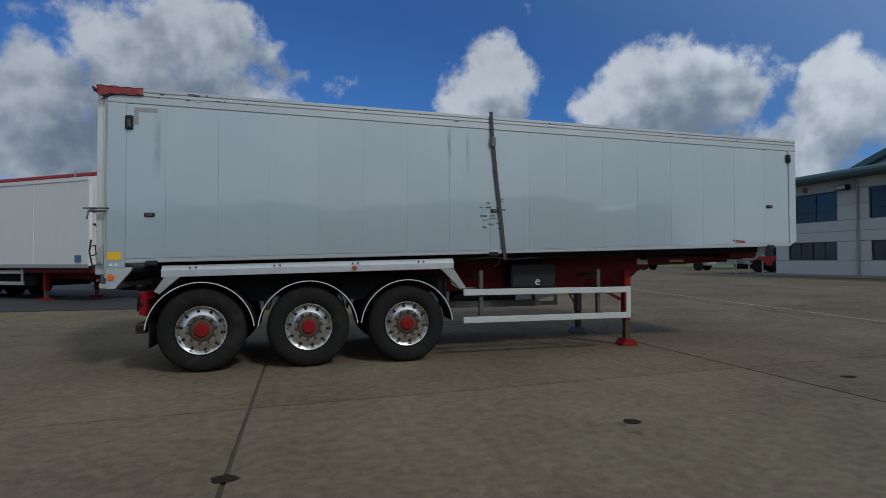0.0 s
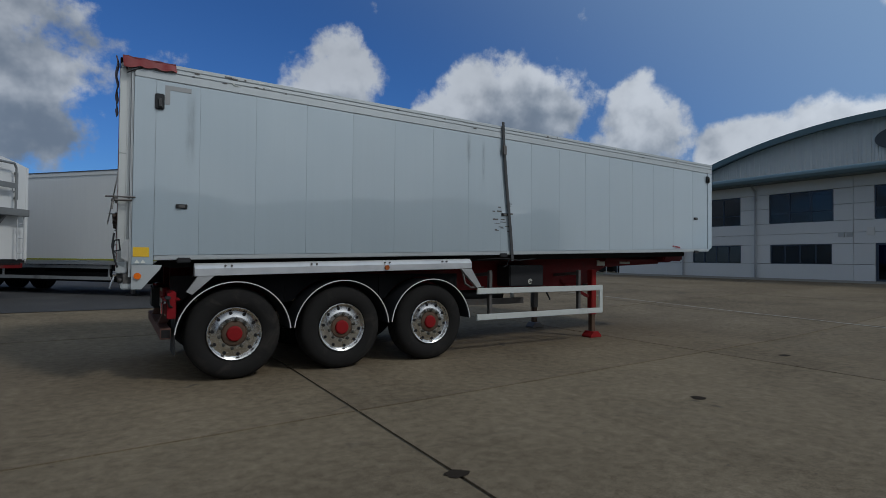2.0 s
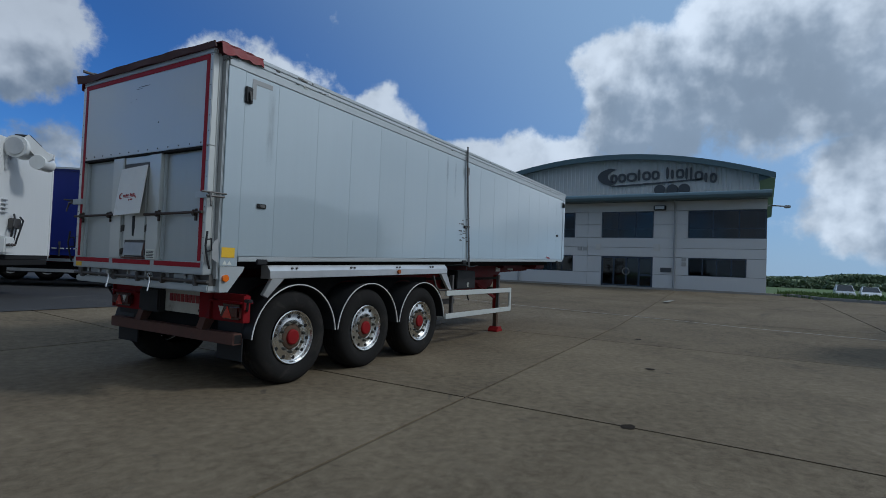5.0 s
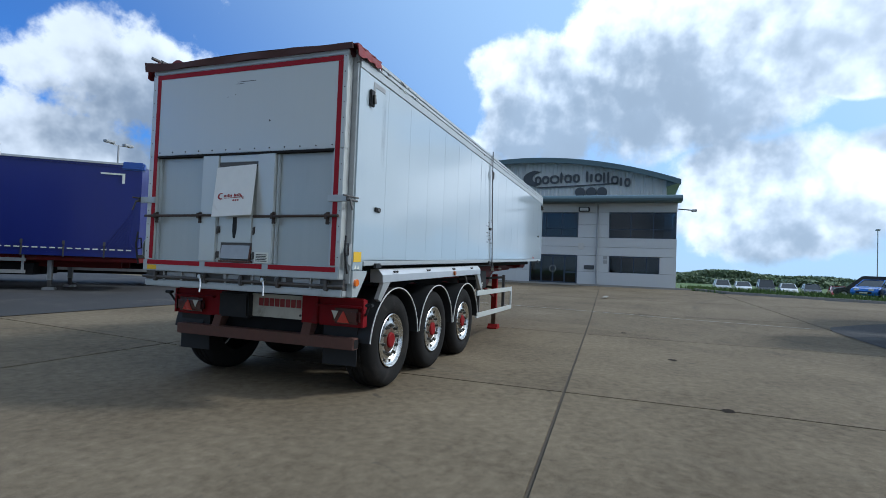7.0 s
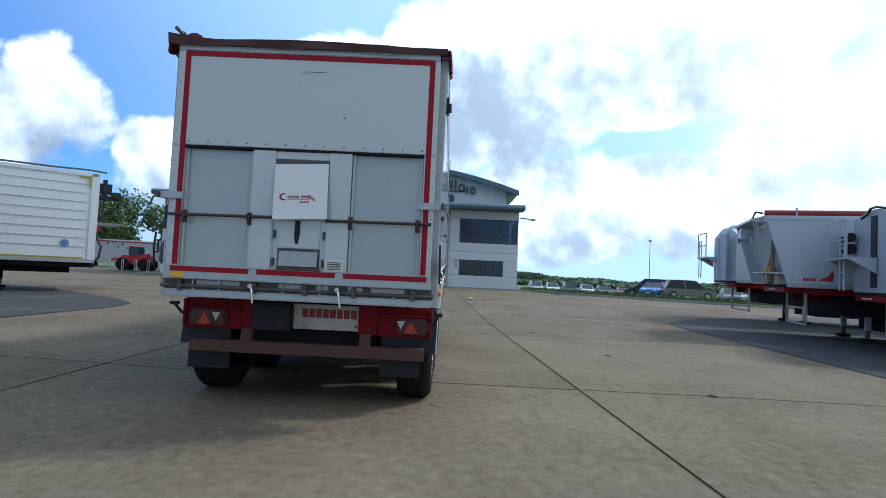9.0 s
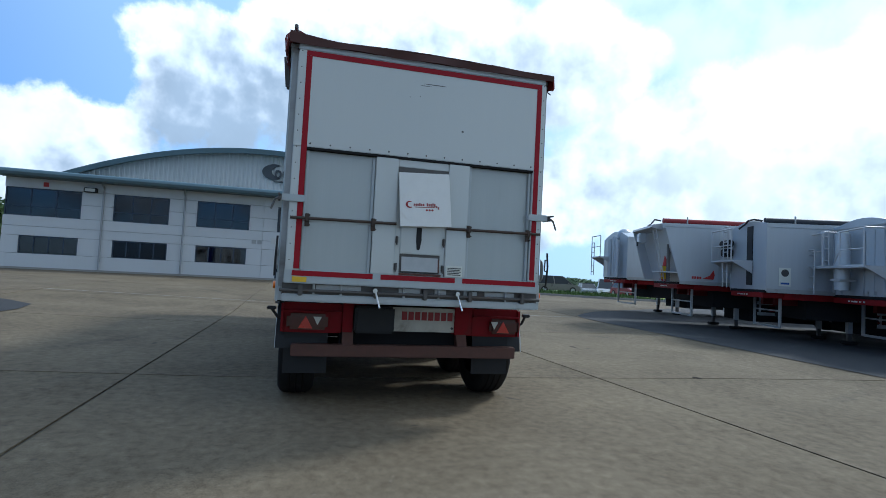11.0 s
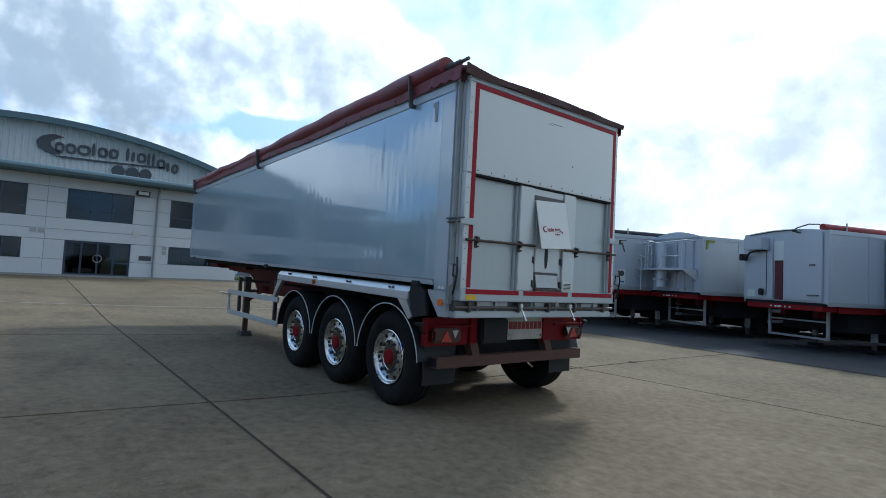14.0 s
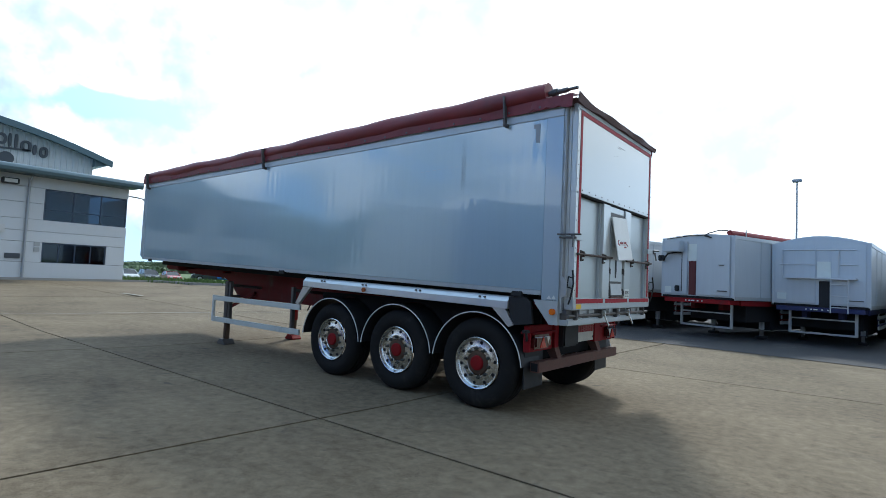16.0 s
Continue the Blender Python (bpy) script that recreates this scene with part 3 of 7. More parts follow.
def outline_sheet(outline, lift, step=2.0):
    """A sheet within an outline, cut into a lattice so that it follows the dish."""
    b2 = B()
    b2.faces.new([b2.verts.new((x, y, 0)) for x, y in outline])
    xs, ys = [p[0] for p in outline], [p[1] for p in outline]
    for axis, lo, hi in ((0, min(xs), max(xs)), (1, min(ys), max(ys))):
        c = max(lo, -30) + step
        while c < min(hi, 40):
            co, no = [0, 0, 0], [0, 0, 0]
            co[axis], no[axis] = c, 1
            bmesh.ops.bisect_plane(b2, geom=b2.verts[:] + b2.edges[:] + b2.faces[:], plane_co=co, plane_no=no)
            c += step
    for v in b2.verts:
        v.co.z = ground_z(v.co.x, v.co.y) + lift
    bmesh.ops.recalc_face_normals(b2, faces=b2.faces)
    if sum(f.normal.z for f in b2.faces) < 0:
        bmesh.ops.reverse_faces(b2, faces=b2.faces[:])
    return b2


solid("road_standing", outline_sheet(TAR_RIGHT, 0.012), TARMAC, "dark worn tarmac standing beside the concrete yard", "tarmac", kind="structure")
solid("road_standing", outline_sheet(TAR_LEFT, 0.012), TARMAC, "dark worn tarmac standing beside the concrete yard", "tarmac", kind="structure")

# concrete yard: slabs with sealed joints; the bed shows in the joints
YARD_EDGE = [(-60, -42), (22.6, -42), (22.8, -20), (23.4, -17.0), (24.4, -13.6), (25.6, -10.0), (27.2, -7.0), (29.2, -5.6), (29.4, 20.5), (48.0, 20.5), (48.0, 60), (-60, 60)]
solid("pavement_bed", outline_sheet(YARD_EDGE, -0.014, 1.5), JOINT, "dark sealed joints between concrete slabs", "joint", kind="structure")
yard = solid("pavement", outline_sheet([(-60, -42), (-22, -42), (-22, 60), (-60, 60)], -0.002, 6.0), CONCRETE, "worn grey concrete yard of large slabs", "concrete yard", kind="structure")

# ---- building ----
FX, BASE = 30.65, 0.42
Y_L, Y_R = 19.45, -4.55
UPPER = [(15.53, 19.42), (10.78, 13.83), (6.1, 9.2), (1.3, 4.4), (-4.52, -0.6)]
LOWER = [(15.57, 18.58), (10.76, 13.75), (6.18, 9.15), (-3.6, -0.65)]
DOORWAY = (1.3, 4.37)
UZ, LZ, DZ = (3.43, 5.05), (1.25, 2.28), (BASE, 2.28)
office = thing("office_building", pose(FX, 7.41, BASE + 0.09), "two-storey light grey clad office with an arched gable roof", "office building")
OFF = Vector((FX, 7.5, BASE))


def opart(name, bm, mat, label="", parent=None, smooth=None):
    bmesh.ops.translate(bm, verts=bm.verts, vec=-OFF)
    return part(name, bm, mat, parent or office, label, smooth)


# backing walls and floors keep the rooms dark behind the glass
bm = B()
box(bm, FX + 6, FX + 6.2, Y_R, Y_L, BASE, 5.6)
box(bm, FX + 0.15, FX + 6, Y_R + 0.02, Y_R + 0.2, BASE, 3.3)
box(bm, FX + 0.15, FX + 6, Y_L - 0.2, Y_L - 0.02, BASE, 5.6)
box(bm, FX + 0.15, FX + 6, Y_R, Y_L, 2.75, 2.95)
box(bm, FX + 0.15, FX + 6, Y_R, Y_L, 5.45, 5.6)
for y in (14.6, 9.95, 5.3, 0.4):
    box(bm, FX + 0.15, FX + 6, y - 0.06, y + 0.06, BASE, 5.45)
opart("inner_walls", bm, ROOM)
for k, y in enumerate((17.6, 16.5, 12.9, 11.7, 8.2, 7.0, -1.6, -2.8)):
    opart("desk", box(B(), FX + 1.2, FX + 1.9, y - 0.55, y + 0.55, BASE + 0.0, BASE + 0.75 + 0.35 * (k % 3 == 1), 0.02), WHITE_TRIM)

# cladding in horizontal boards between the openings
rows = [BASE, 1.25, 2.28, 2.83, 3.43, 4.25, 5.05, 5.62]
cuts = [14.36, 9.9, 5.25, 0.15]
for z0, z1 in zip(rows, rows[1:]):
    zc = (z0 + z1) / 2
    holes = [o for o in UPPER if UZ[0] < zc < UZ[1]] + [o for o in LOWER if LZ[0] < zc < LZ[1]] + ([DOORWAY] if zc < DZ[1] else [])
    edges = sorted({Y_R, Y_L, *cuts, *[y for o in holes for y in o]})
    for a, b in zip(edges, edges[1:]):
        if b - a < 0.06 or any(o[0] <= (a + b) / 2 <= o[1] for o in holes):
            continue
        bm = B()
        box(bm, FX, FX + 0.16, a + 0.006, b - 0.006, z0 + 0.008, z1 - 0.008, 0.006)
        opart("cladding_board", bm, CLADDING)
# return walls and the body of the hall behind
for x, ya, yb, za, zz in ((0.17, Y_R, Y_R + 0.02, BASE - 0.3, 3.4), (0.17, Y_L - 0.02, Y_L, BASE - 0.3, 5.6), (4.6, Y_R + 0.45, Y_R + 0.55, 3.4, 7.8)):
    opart("side_wall", box(B(), FX + x, FX + 30, ya, yb, za, zz), CLADDING)
bm = B()
box(bm, FX + 0.02, FX + 0.17, Y_R, Y_L, BASE - 0.3, BASE + 0.02)
opart("plinth", bm, KERB)


def window(name, y0, y1, z0, z1, mullions, transom=None, corner=False):
    w = opart(name, box(B(), FX + 0.10, FX + 0.14, y0, y1, z0, z0 + 0.05), FRAME)
    bm = B()
    box(bm, FX + 0.05, FX + 0.13, y0, y1, z1 - 0.06, z1)
    box(bm, FX + 0.05, FX + 0.13, y0, y0 + 0.06, z0 + 0.05, z1 - 0.06)
    box(bm, FX + 0.05, FX + 0.13, y1 - 0.06, y1, z0 + 0.05, z1 - 0.06)
    for m in mullions:
        box(bm, FX + 0.06, FX + 0.125, m - 0.03, m + 0.03, z0 + 0.05, z1 - 0.06)
    if transom:
        box(bm, FX + 0.062, FX + 0.123, y0 + 0.06, y1 - 0.06, transom - 0.02, transom + 0.02)
    f = part("window_frame", bm, FRAME, w)
    bmesh_shift(f)
    bm = box(B(), FX + 0.085, FX + 0.095, y0 + 0.03, y1 - 0.03, z0 + 0.03, z1 - 0.03)
    g = part("pane", bm, GLASS, w)
    bmesh_shift(g)
    g.visible_shadow = False
    return w


def bmesh_shift(ob):
    ob.data.transform(Matrix.Translation(-OFF))


for y0, y1 in UPPER:
    third = (y1 - y0) / 3
    window("window", y0, y1, *UZ, [y0 + third, y0 + 2 * third], UZ[0] + 0.55)
for y0, y1 in LOWER:
    quarter = (y1 - y0) / 4
    window("window", y0, y1, *LZ, [y0 + quarter, y0 + 2 * quarter, y0 + 3 * quarter])
# corner glazing on the return wall
w = opart("window", box(B(), FX + 0.15, FX + 4, Y_R + 0.02, Y_R + 0.05, 3.4, 3.46), FRAME)
g = part("pane", box(B(), FX + 0.15, FX + 4, Y_R + 0.03, Y_R + 0.04, 3.46, 5.07), GLASS, w)
bmesh_shift(g)
g.visible_shadow = False

# glazed entrance with two leaves and side lights
y0, y1 = DOORWAY
entrance = opart("entrance_door", box(B(), FX + 0.06, FX + 0.14, y0, y1, DZ[1] - 0.1, DZ[1]), FRAME, "blue-framed glazed entrance")
bm = B()
for y in (y0 + 0.05, y0 + 0.8, y0 + 1.55, y0 + 2.3, y1 - 0.05):
    box(bm, FX + 0.06, FX + 0.14, y - 0.05, y + 0.05, BASE, DZ[1] - 0.1)
for z in (BASE + 0.06, BASE + 0.75):
    box(bm, FX + 0.07, FX + 0.13, y0 + 0.1, y0 + 0.75, z - 0.05, z + 0.05)
box(bm, FX + 0.07, FX + 0.13, y0 + 0.75, y1, BASE + 0.01, BASE + 0.13)
bmesh_shift(part("door_frame", bm, FRAME, entrance))
g = part("door_pane", box(B(), FX + 0.095, FX + 0.105, y0 + 0.02, y1 - 0.02, BASE + 0.02, DZ[1] - 0.02), GLASS, entrance)
bmesh_shift(g)
g.visible_shadow = False
bm = B()
for k in range(24):
    a, b = 2 * math.pi * k / 24, 2 * math.pi * (k + 1) / 24
    rod(bm, (FX + 0.02, y0 + 1.55 + 0.2 * math.cos(a), BASE + 0.95 + 0.2 * math.sin(a)), (FX + 0.02, y0 + 1.55 + 0.2 * math.cos(b), BASE + 0.95 + 0.2 * math.sin(b)), 0.02, 6)
bmesh_shift(part("door_handle", bm, GALV, entrance, "round steel pull handle"))

# rolled canopy between the storeys, with soffit
bm = B()
prism(bm, [(FX, 5.62), (FX, 5.72), (29.55, 5.93), (29.36, 5.95), (29.25, 5.88), (29.2, 5.75), (29.25, 5.62), (29.36, 5.56), (29.55, 5.6), (29.6, 5.62)], "y", -4.75, 19.6)
opart("canopy", bm, ROOF, "blue-grey rolled metal canopy", smooth=40)
for k in range(25):
    y = Y_R + 0.4 + k * 0.97
    bm = box(B(), 29.5, FX + 0.0, y - 0.012, y + 0.012, 5.95, 5.975)
    opart("canopy_seam", bm, RIBBED)


# low roof of the front rooms, behind the canopy
opart("front_roof", box(B(), FX + 0.01, 35.6, Y_R - 0.05, 19.55, 5.64, 5.71), ROOF)


# arched gable of the hall, set back behind the front rooms: ribbed sheeting under a curved roof edge
GX = 35.2


def arch(y, drop=0.0):
    return 9.49 - (y - 5.29) ** 2 / 59.0 - drop


GY = span(-4.05, 18.4, 75)
bm = B()
edge = []
for a, b in zip(GY, GY[1:]):
    for f, dx in ((0.0, 0.0), (0.45, 0.0), (0.55, 0.035), (0.9, 0.035)):
        y = a + (b - a) * f
        edge.append((bm.verts.new((GX + dx, y, 5.7)), bm.verts.new((GX + dx, y, arch(y, 0.25)))))
for (p, q), (r, s4) in zip(edge, edge[1:]):
    bm.faces.new((p, r, s4, q))
opart("gable_sheeting", bm, RIBBED, "ribbed pale grey metal sheeting")
AY = span(-4.95, 19.0, 48)
bm = prism(B(), [(y, arch(y)) for y in AY] + [(y, arch(y, 0.36)) for y in reversed(AY)], "x", 34.5, 34.68)
opart("roof_fascia", bm, ROOF, "curved blue-grey fascia", smooth=30)
bm = prism(B(), [(y, arch(y, 0.01)) for y in AY] + [(y, arch(y, 0.2)) for y in reversed(AY)], "x", 34.68, FX + 30)
opart("roof", bm, ROOF, "curved blue-grey metal roof", smooth=30)
bm = prism(B(), [(-4.95, arch(-4.95, 0.2)), (-4.05, arch(-4.05, 0.2)), (-4.05, 7.25), (-4.25, 7.3)], "x", 34.75, FX + 30)
opart("eaves_return", bm, ROOF)
# sign: crescent, plain rings and bars in place of the lettering, underline and three discs
SGX = (GX - 0.12, GX + 0.02)
opart("sign_crescent", prism(B(), [(4.75 - 1.18 * math.cos(radians(a)), 8.03 + 0.62 * math.sin(radians(a))) for a in range(105, 256, 10)]
      + [(4.3 - 0.95 * math.cos(radians(a)), 8.06 + 0.5 * math.sin(radians(a))) for a in range(250, 109, -10)], "x", *SGX), SIGN)


def oblong(y0, y1, z0, z1, steps=20, power=2.6):
    """A rounded oblong outline."""
    cy, cz, ry, rz = (y0 + y1) / 2, (z0 + z1) / 2, (y1 - y0) / 2, (z1 - z0) / 2
    pts = []
    for k in range(steps):
        a = 2 * math.pi * k / steps
        c, q = math.cos(a), math.sin(a)
        pts.append((cy + ry * math.copysign(abs(c) ** (2 / power), c), cz + rz * math.copysign(abs(q) ** (2 / power), q)))
    return pts


y0 = 5.05
for width, tall in ((0.48, 0), (0.52, 0), (0.68, 0), (0.16, 0.8), (0.55, 0), (0.5, 0), (0.0, 0), (0.16, 0.8), (0.18, 0.6), (0.52, 0), (0.14, 0.78), (0.14, 0.86), (0.52, 0), (0.18, 0.6), (0.42, 0)):
    if width:
        k = (5.05 - y0) / 6.8
        z = 7.58 + 0.13 * math.sin(k * 2.6) - max(0.0, k - 0.65) * 1.2
        if tall:
            bm = prism(B(), oblong(y0 - width, y0, z, z + tall), "x", *SGX)
        else:
            bm = B()
            outer, inner = oblong(y0 - width, y0, z, z + 0.62), oblong(y0 - width + 0.13, y0 - 0.13, z + 0.13, z + 0.49)
            rings = [[bm.verts.new((x, u, v)) for u, v in line] for x in SGX for line in (outer, inner)]
            for a, b in ((0, 1), (0, 2), (1, 3), (2, 3)):
                for q in range(20):
                    bm.faces.new((rings[a][q], rings[a][(q + 1) % 20], rings[b][(q + 1) % 20], rings[b][q]))
            bmesh.ops.recalc_face_normals(bm, faces=bm.faces)
        opart("sign_bar", bm, SIGN)
    y0 -= (width or 0.3) + (0.14 if tall and width < 0.2 else 0.06)
opart("sign_underline", prism(B(), [(5.1, 7.36), (4.6, 7.3), (2.0, 7.4), (-0.9, 7.56), (-0.9, 7.64), (2.0, 7.49), (4.6, 7.4)], "x", *SGX), SIGN)
for y in (1.73, 0.94, 0.2):
    opart("sign_disc", prism(B(), [(y + 0.36 * math.cos(2 * math.pi * k / 24), 6.97 + 0.36 * math.sin(2 * math.pi * k / 24)) for k in range(24)], "x", *SGX), SIGN)
# downpipes, floodlights, vents and small plates
for y in (14.36, 9.9, 0.1):
    bm = pipe(B(), [(FX - 0.5, y, 5.58), (FX - 0.1, y, 5.3), (FX - 0.1, y, BASE)], 0.055, 10)
    opart("downpipe", bm, LAMP_GREY, smooth=40)
for y, z in ((15.0, 5.15), (0.92, 5.2)):
    bm = box(B(), FX - 0.42, FX - 0.12, y - 0.34, y + 0.34, z - 0.14, z + 0.14, 0.03)
    rod(bm, (FX - 0.15, y, z), (FX + 0.02, y, z + 0.05), 0.04)
    fl = opart("floodlight", bm, BLACK)
    bmesh_shift(part("lens", box(B(), FX - 0.435, FX - 0.42, y - 0.26, y + 0.26, z - 0.09, z + 0.09), CLEAR_LENS, fl))
for y, z, w, h, mat in ((5.75, 2.72, 0.26, 0.24, GALV), (5.4, 2.72, 0.26, 0.24, GALV), (4.55, 2.86, 0.3, 0.36, WHITE_TRIM), (1.1, 2.86, 0.36, 0.4, WHITE_TRIM), (0.55, 1.53, 0.62, 0.26, SIGN), (-0.42, 2.18, 0.24, 0.22, GALV), (-0.42, 1.9, 0.24, 0.22, GALV), (17.4, 5.3, 0.26, 0.26, RED_BRIGHT)):
    opart("wall_plate", box(B(), FX - 0.05, FX + 0.03, y - w / 2, y + w / 2, z - h / 2, z + h / 2, 0.01), mat)
bm = pipe(B(), [(FX + 0.1, -4.6, 5.25), (FX - 0.2, -4.95, 5.2), (FX - 0.2, -5.35, 5.15)], 0.04)
box(bm, FX - 0.36, FX - 0.04, -5.6, -5.3, 5.06, 5.2, 0.03)
opart("security_camera", bm, GALV)
# paved margin before the facade, with a low kerb
bm = B()
box(bm, 29.25, 29.4, -5.6, 19.6, 0.2, 0.58, 0.02)
solid("kerb", bm, KERB, "low concrete kerb along the office front", "kerb", kind="structure")
solid("pavement_margin", box(B(), 29.4, FX + 0.05, -5.6, 19.6, 0.2, 0.55), CONCRETE, "concrete margin before the office", "pavement", kind="structure")
# ---- the tipping trailer ----
WID, LEN = 2.635, 10.46
trailer = thing("bulk_tipping_trailer", pose(0, 0, 0), "aluminium bulk tipping semi-trailer on a red three-axle chassis", "trailer")


def zb(x):
    return 1.37 + 0.0245 * x


def zt(x):
    return 3.515 - 0.0095 * x


def side(y):
    """Maps a depth out of the flank to y, for the flank at y = 0 (right) or WID (left)."""
    return (lambda d: -d) if y == 0 else (lambda d: WID + d)


def slant(bm, x0, x1, ya, yb, lo, hi, bevel=0.0):
    """A box whose lower and upper faces follow the lines lo(x) and hi(x)."""
    v = [bm.verts.new(p) for p in ((x0, ya, lo(x0)), (x1, ya, lo(x1)), (x1, yb, lo(x1)), (x0, yb, lo(x0)), (x0, ya, hi(x0)), (x1, ya, hi(x1)), (x1, yb, hi(x1)), (x0, yb, hi(x0)))]
    fs = [bm.faces.new([v[i] for i in f]) for f in ((0, 1, 2, 3), (4, 7, 6, 5), (0, 4, 5, 1), (1, 5, 6, 2), (2, 6, 7, 3), (3, 7, 4, 0))]
    bmesh.ops.recalc_face_normals(bm, faces=fs)
    if bevel:
        bmesh.ops.bevel(bm, geom=list({e for f in fs for e in f.edges}), offset=bevel, segments=2, affect="EDGES", clamp_overlap=True)
    return bm


# inner tub closes the body behind the planks
bm = slant(B(), 0.16, LEN - 0.06, 0.05, WID - 0.05, lambda x: zb(x) + 0.02, lambda x: zt(x) - 0.06)
part("tub", bm, RAIL, trailer)
PLANK = [0.277] + [0.715 + 0.606 * k for k in range(16)] + [10.3]
for yy in (0, WID):
    s = side(yy)
    for x0, x1 in zip(PLANK, PLANK[1:]) if yy == 0 else ((0.277, 10.3),):
        gap = 0.0007
        bm = slant(B(), x0 + gap, x1 - gap, s(-0.04), s(0.0), lambda x: zb(x) + 0.055, lambda x: zt(x) - 0.19, 0.0008)
        part("plank", bm, ALU if yy == 0 else ALU_L, trailer)
    # top rail of three ribs, bottom rail, end posts
    for a, b, d in ((0.186, 0.0945, 0.008), (0.0925, 0.0465, 0.011), (0.0445, 0.0, 0.015)):
        bm = slant(B(), 0.075, LEN, s(-0.06), s(d), lambda x, a=a: zt(x) - a, lambda x, b=b: zt(x) - b, 0.006)
        part("top_rail", bm, RAIL, trailer, "scuffed aluminium top rail")
    bm = slant(B(), 0.28, LEN - 0.12, s(-0.06), s(0.012), zb, lambda x: zb(x) + 0.05, 0.006)
    part("bottom_rail", bm, RAIL, trailer)
    bm = slant(B(), 0.073, 0.2755, s(-0.06), s(0.004), lambda x: 1.33, lambda x: zt(x) - 0.187, 0.004)
    part("rear_panel", bm, ALU, trailer)
    bm = slant(B(), 10.305, LEN, s(-0.06), s(0.008), lambda x: zb(x) + (0.0 if x < 10.35 else 0.08), lambda x: zt(x) - 0.187, 0.008)
    part("front_post", bm, ALU, trailer)
    # pivot bracket below the rear post
    bm = prism(B(), [(0.075, 1.327), (0.36, 1.327), (0.34, 1.28), (0.17, 1.07), (0.075, 1.07)], "y", s(-0.05), s(0.012))
    bk = part("pivot_bracket", bm, RAIL, trailer)
    bm = rod(B(), (0.13, s(0.01), 1.21), (0.13, s(0.035), 1.21), 0.035, 16)
    part("marker_light", bm, ORANGE, bk, "round orange marker lamp")
    if yy == 0:
        part("sticker", box(B(), 0.085, 0.235, s(0.003), s(0.008), 1.415, 1.515), YELLOW, trailer, "yellow warning sticker")
    bm = B()
    for dx in (0, 0.055):
        prism(bm, [(0.1 + dx, 1.345), (0.15 + dx, 1.345), (0.125 + dx, 1.385)], "y", s(0.004), s(0.008))
    part("arrow_mark", bm, PAPER, trailer)
    # marker lamps and corner latches
    for x, z in ((0.54, 1.97), (5.02, 2.11), (9.9, 2.28)) if yy == 0 else ():
        bm = box(B(), x - 0.058, x + 0.058, s(0), s(0.02), z - 0.024, z + 0.024, 0.006)
        lamp = part("side_lamp", bm, BLACK, trailer)
        part("lens", box(B(), x - 0.03, x + 0.03, s(0.02), s(0.027), z - 0.014, z + 0.014), ORANGE if x < 0 else STEEL, lamp)
    for x in (0.57, 5.0, 9.9):
        part("tie_hook", box(B(), x - 0.07, x + 0.07, s(0.0), s(0.035), zb(x) - 0.035, zb(x) + 0.025, 0.01), BLACK, trailer)
    if yy:
        continue
    part("logo_patch", box(B(), 9.2, 9.4, s(0.003), s(0.006), 1.672, 1.679), LETTER_RED, trailer)
    for k, x in enumerate((9.16, 9.22, 9.265, 9.31, 9.355)):
        part("logo_mark", box(B(), x, x + 0.035, s(0.004), s(0.0065), 1.695 - 0.004 * k, 1.722 - 0.004 * k), LETTER_RED, trailer)
# right flank only: corner latch, grey tape, strap
for x, z, h in ((0.31, 3.09, 0.17), (10.3, 3.1, 0.14)):
    bm = box(B(), x - 0.045, x + 0.045, -0.03, 0.0, z - h / 2, z + h / 2, 0.01)
    la = part("curtain_latch", bm, BLACK, trailer, "black sheet latch")
    part("hook", bar(B(), (x, -0.04, z + 0.03), (x + 0.01, -0.045, z - 0.06), 0.03, 0.02), STEEL, la)
CORNER_TAPE = material("grey_corner_tape", (0.3, 0.31, 0.31), 0.6, 0.3)
for ya, yb in ((-0.004, 0.001), (WID - 0.001, WID + 0.004)):
    bm = box(B(), 0.36, 0.41, ya, yb, 3.07, 3.28)
    box(bm, 0.41, 0.62 if ya < 1 else 0.44, ya, yb, 3.23, 3.28)
    part("tape_corner", bm, CORNER_TAPE, trailer)
# broken scratch line on the left flank
rnd = random.Random(12)
for k in range(9):
    x = 1.3 + 0.09 * k + 0.02 * rnd.random()
    part("scratch", box(B(), x, x + 0.03 + 0.05 * rnd.random(), WID - 0.001, WID + 0.0015, 2.905 - 0.003 * k, 2.909 - 0.003 * k), GALV, trailer)
bm = B()
pts = [(4.965, -0.03, 3.53), (4.985, -0.028, 3.2), (5.04, -0.028, 2.6), (5.12, -0.028, 1.9), (5.17, -0.028, 1.4)]
for a, b in zip(pts, pts[1:]):
    bar(bm, a, b, 0.008, 0.05)
strap = part("sheet_strap", bm, material("grey_webbing", (0.045, 0.047, 0.05), 0.8, vary=0.2, grain=40), trailer, "dark webbing strap with ratchet")
part("ratchet", box(B(), 4.95, 5.03, -0.055, -0.028, 3.02, 3.17, 0.012), STEEL, strap)
bm = pipe(B(), [(4.6, 0.1, 1.42), (5.0, -0.02, 1.44), (5.3, -0.03, 1.41), (5.75, 0.1, 1.44)], 0.008, 6)
pipe(bm, [(5.1, -0.03, 1.43), (5.05, -0.035, 1.33), (4.98, -0.03, 1.3)], 0.005, 5)
part("loose_cord", bm, BLACK, strap)
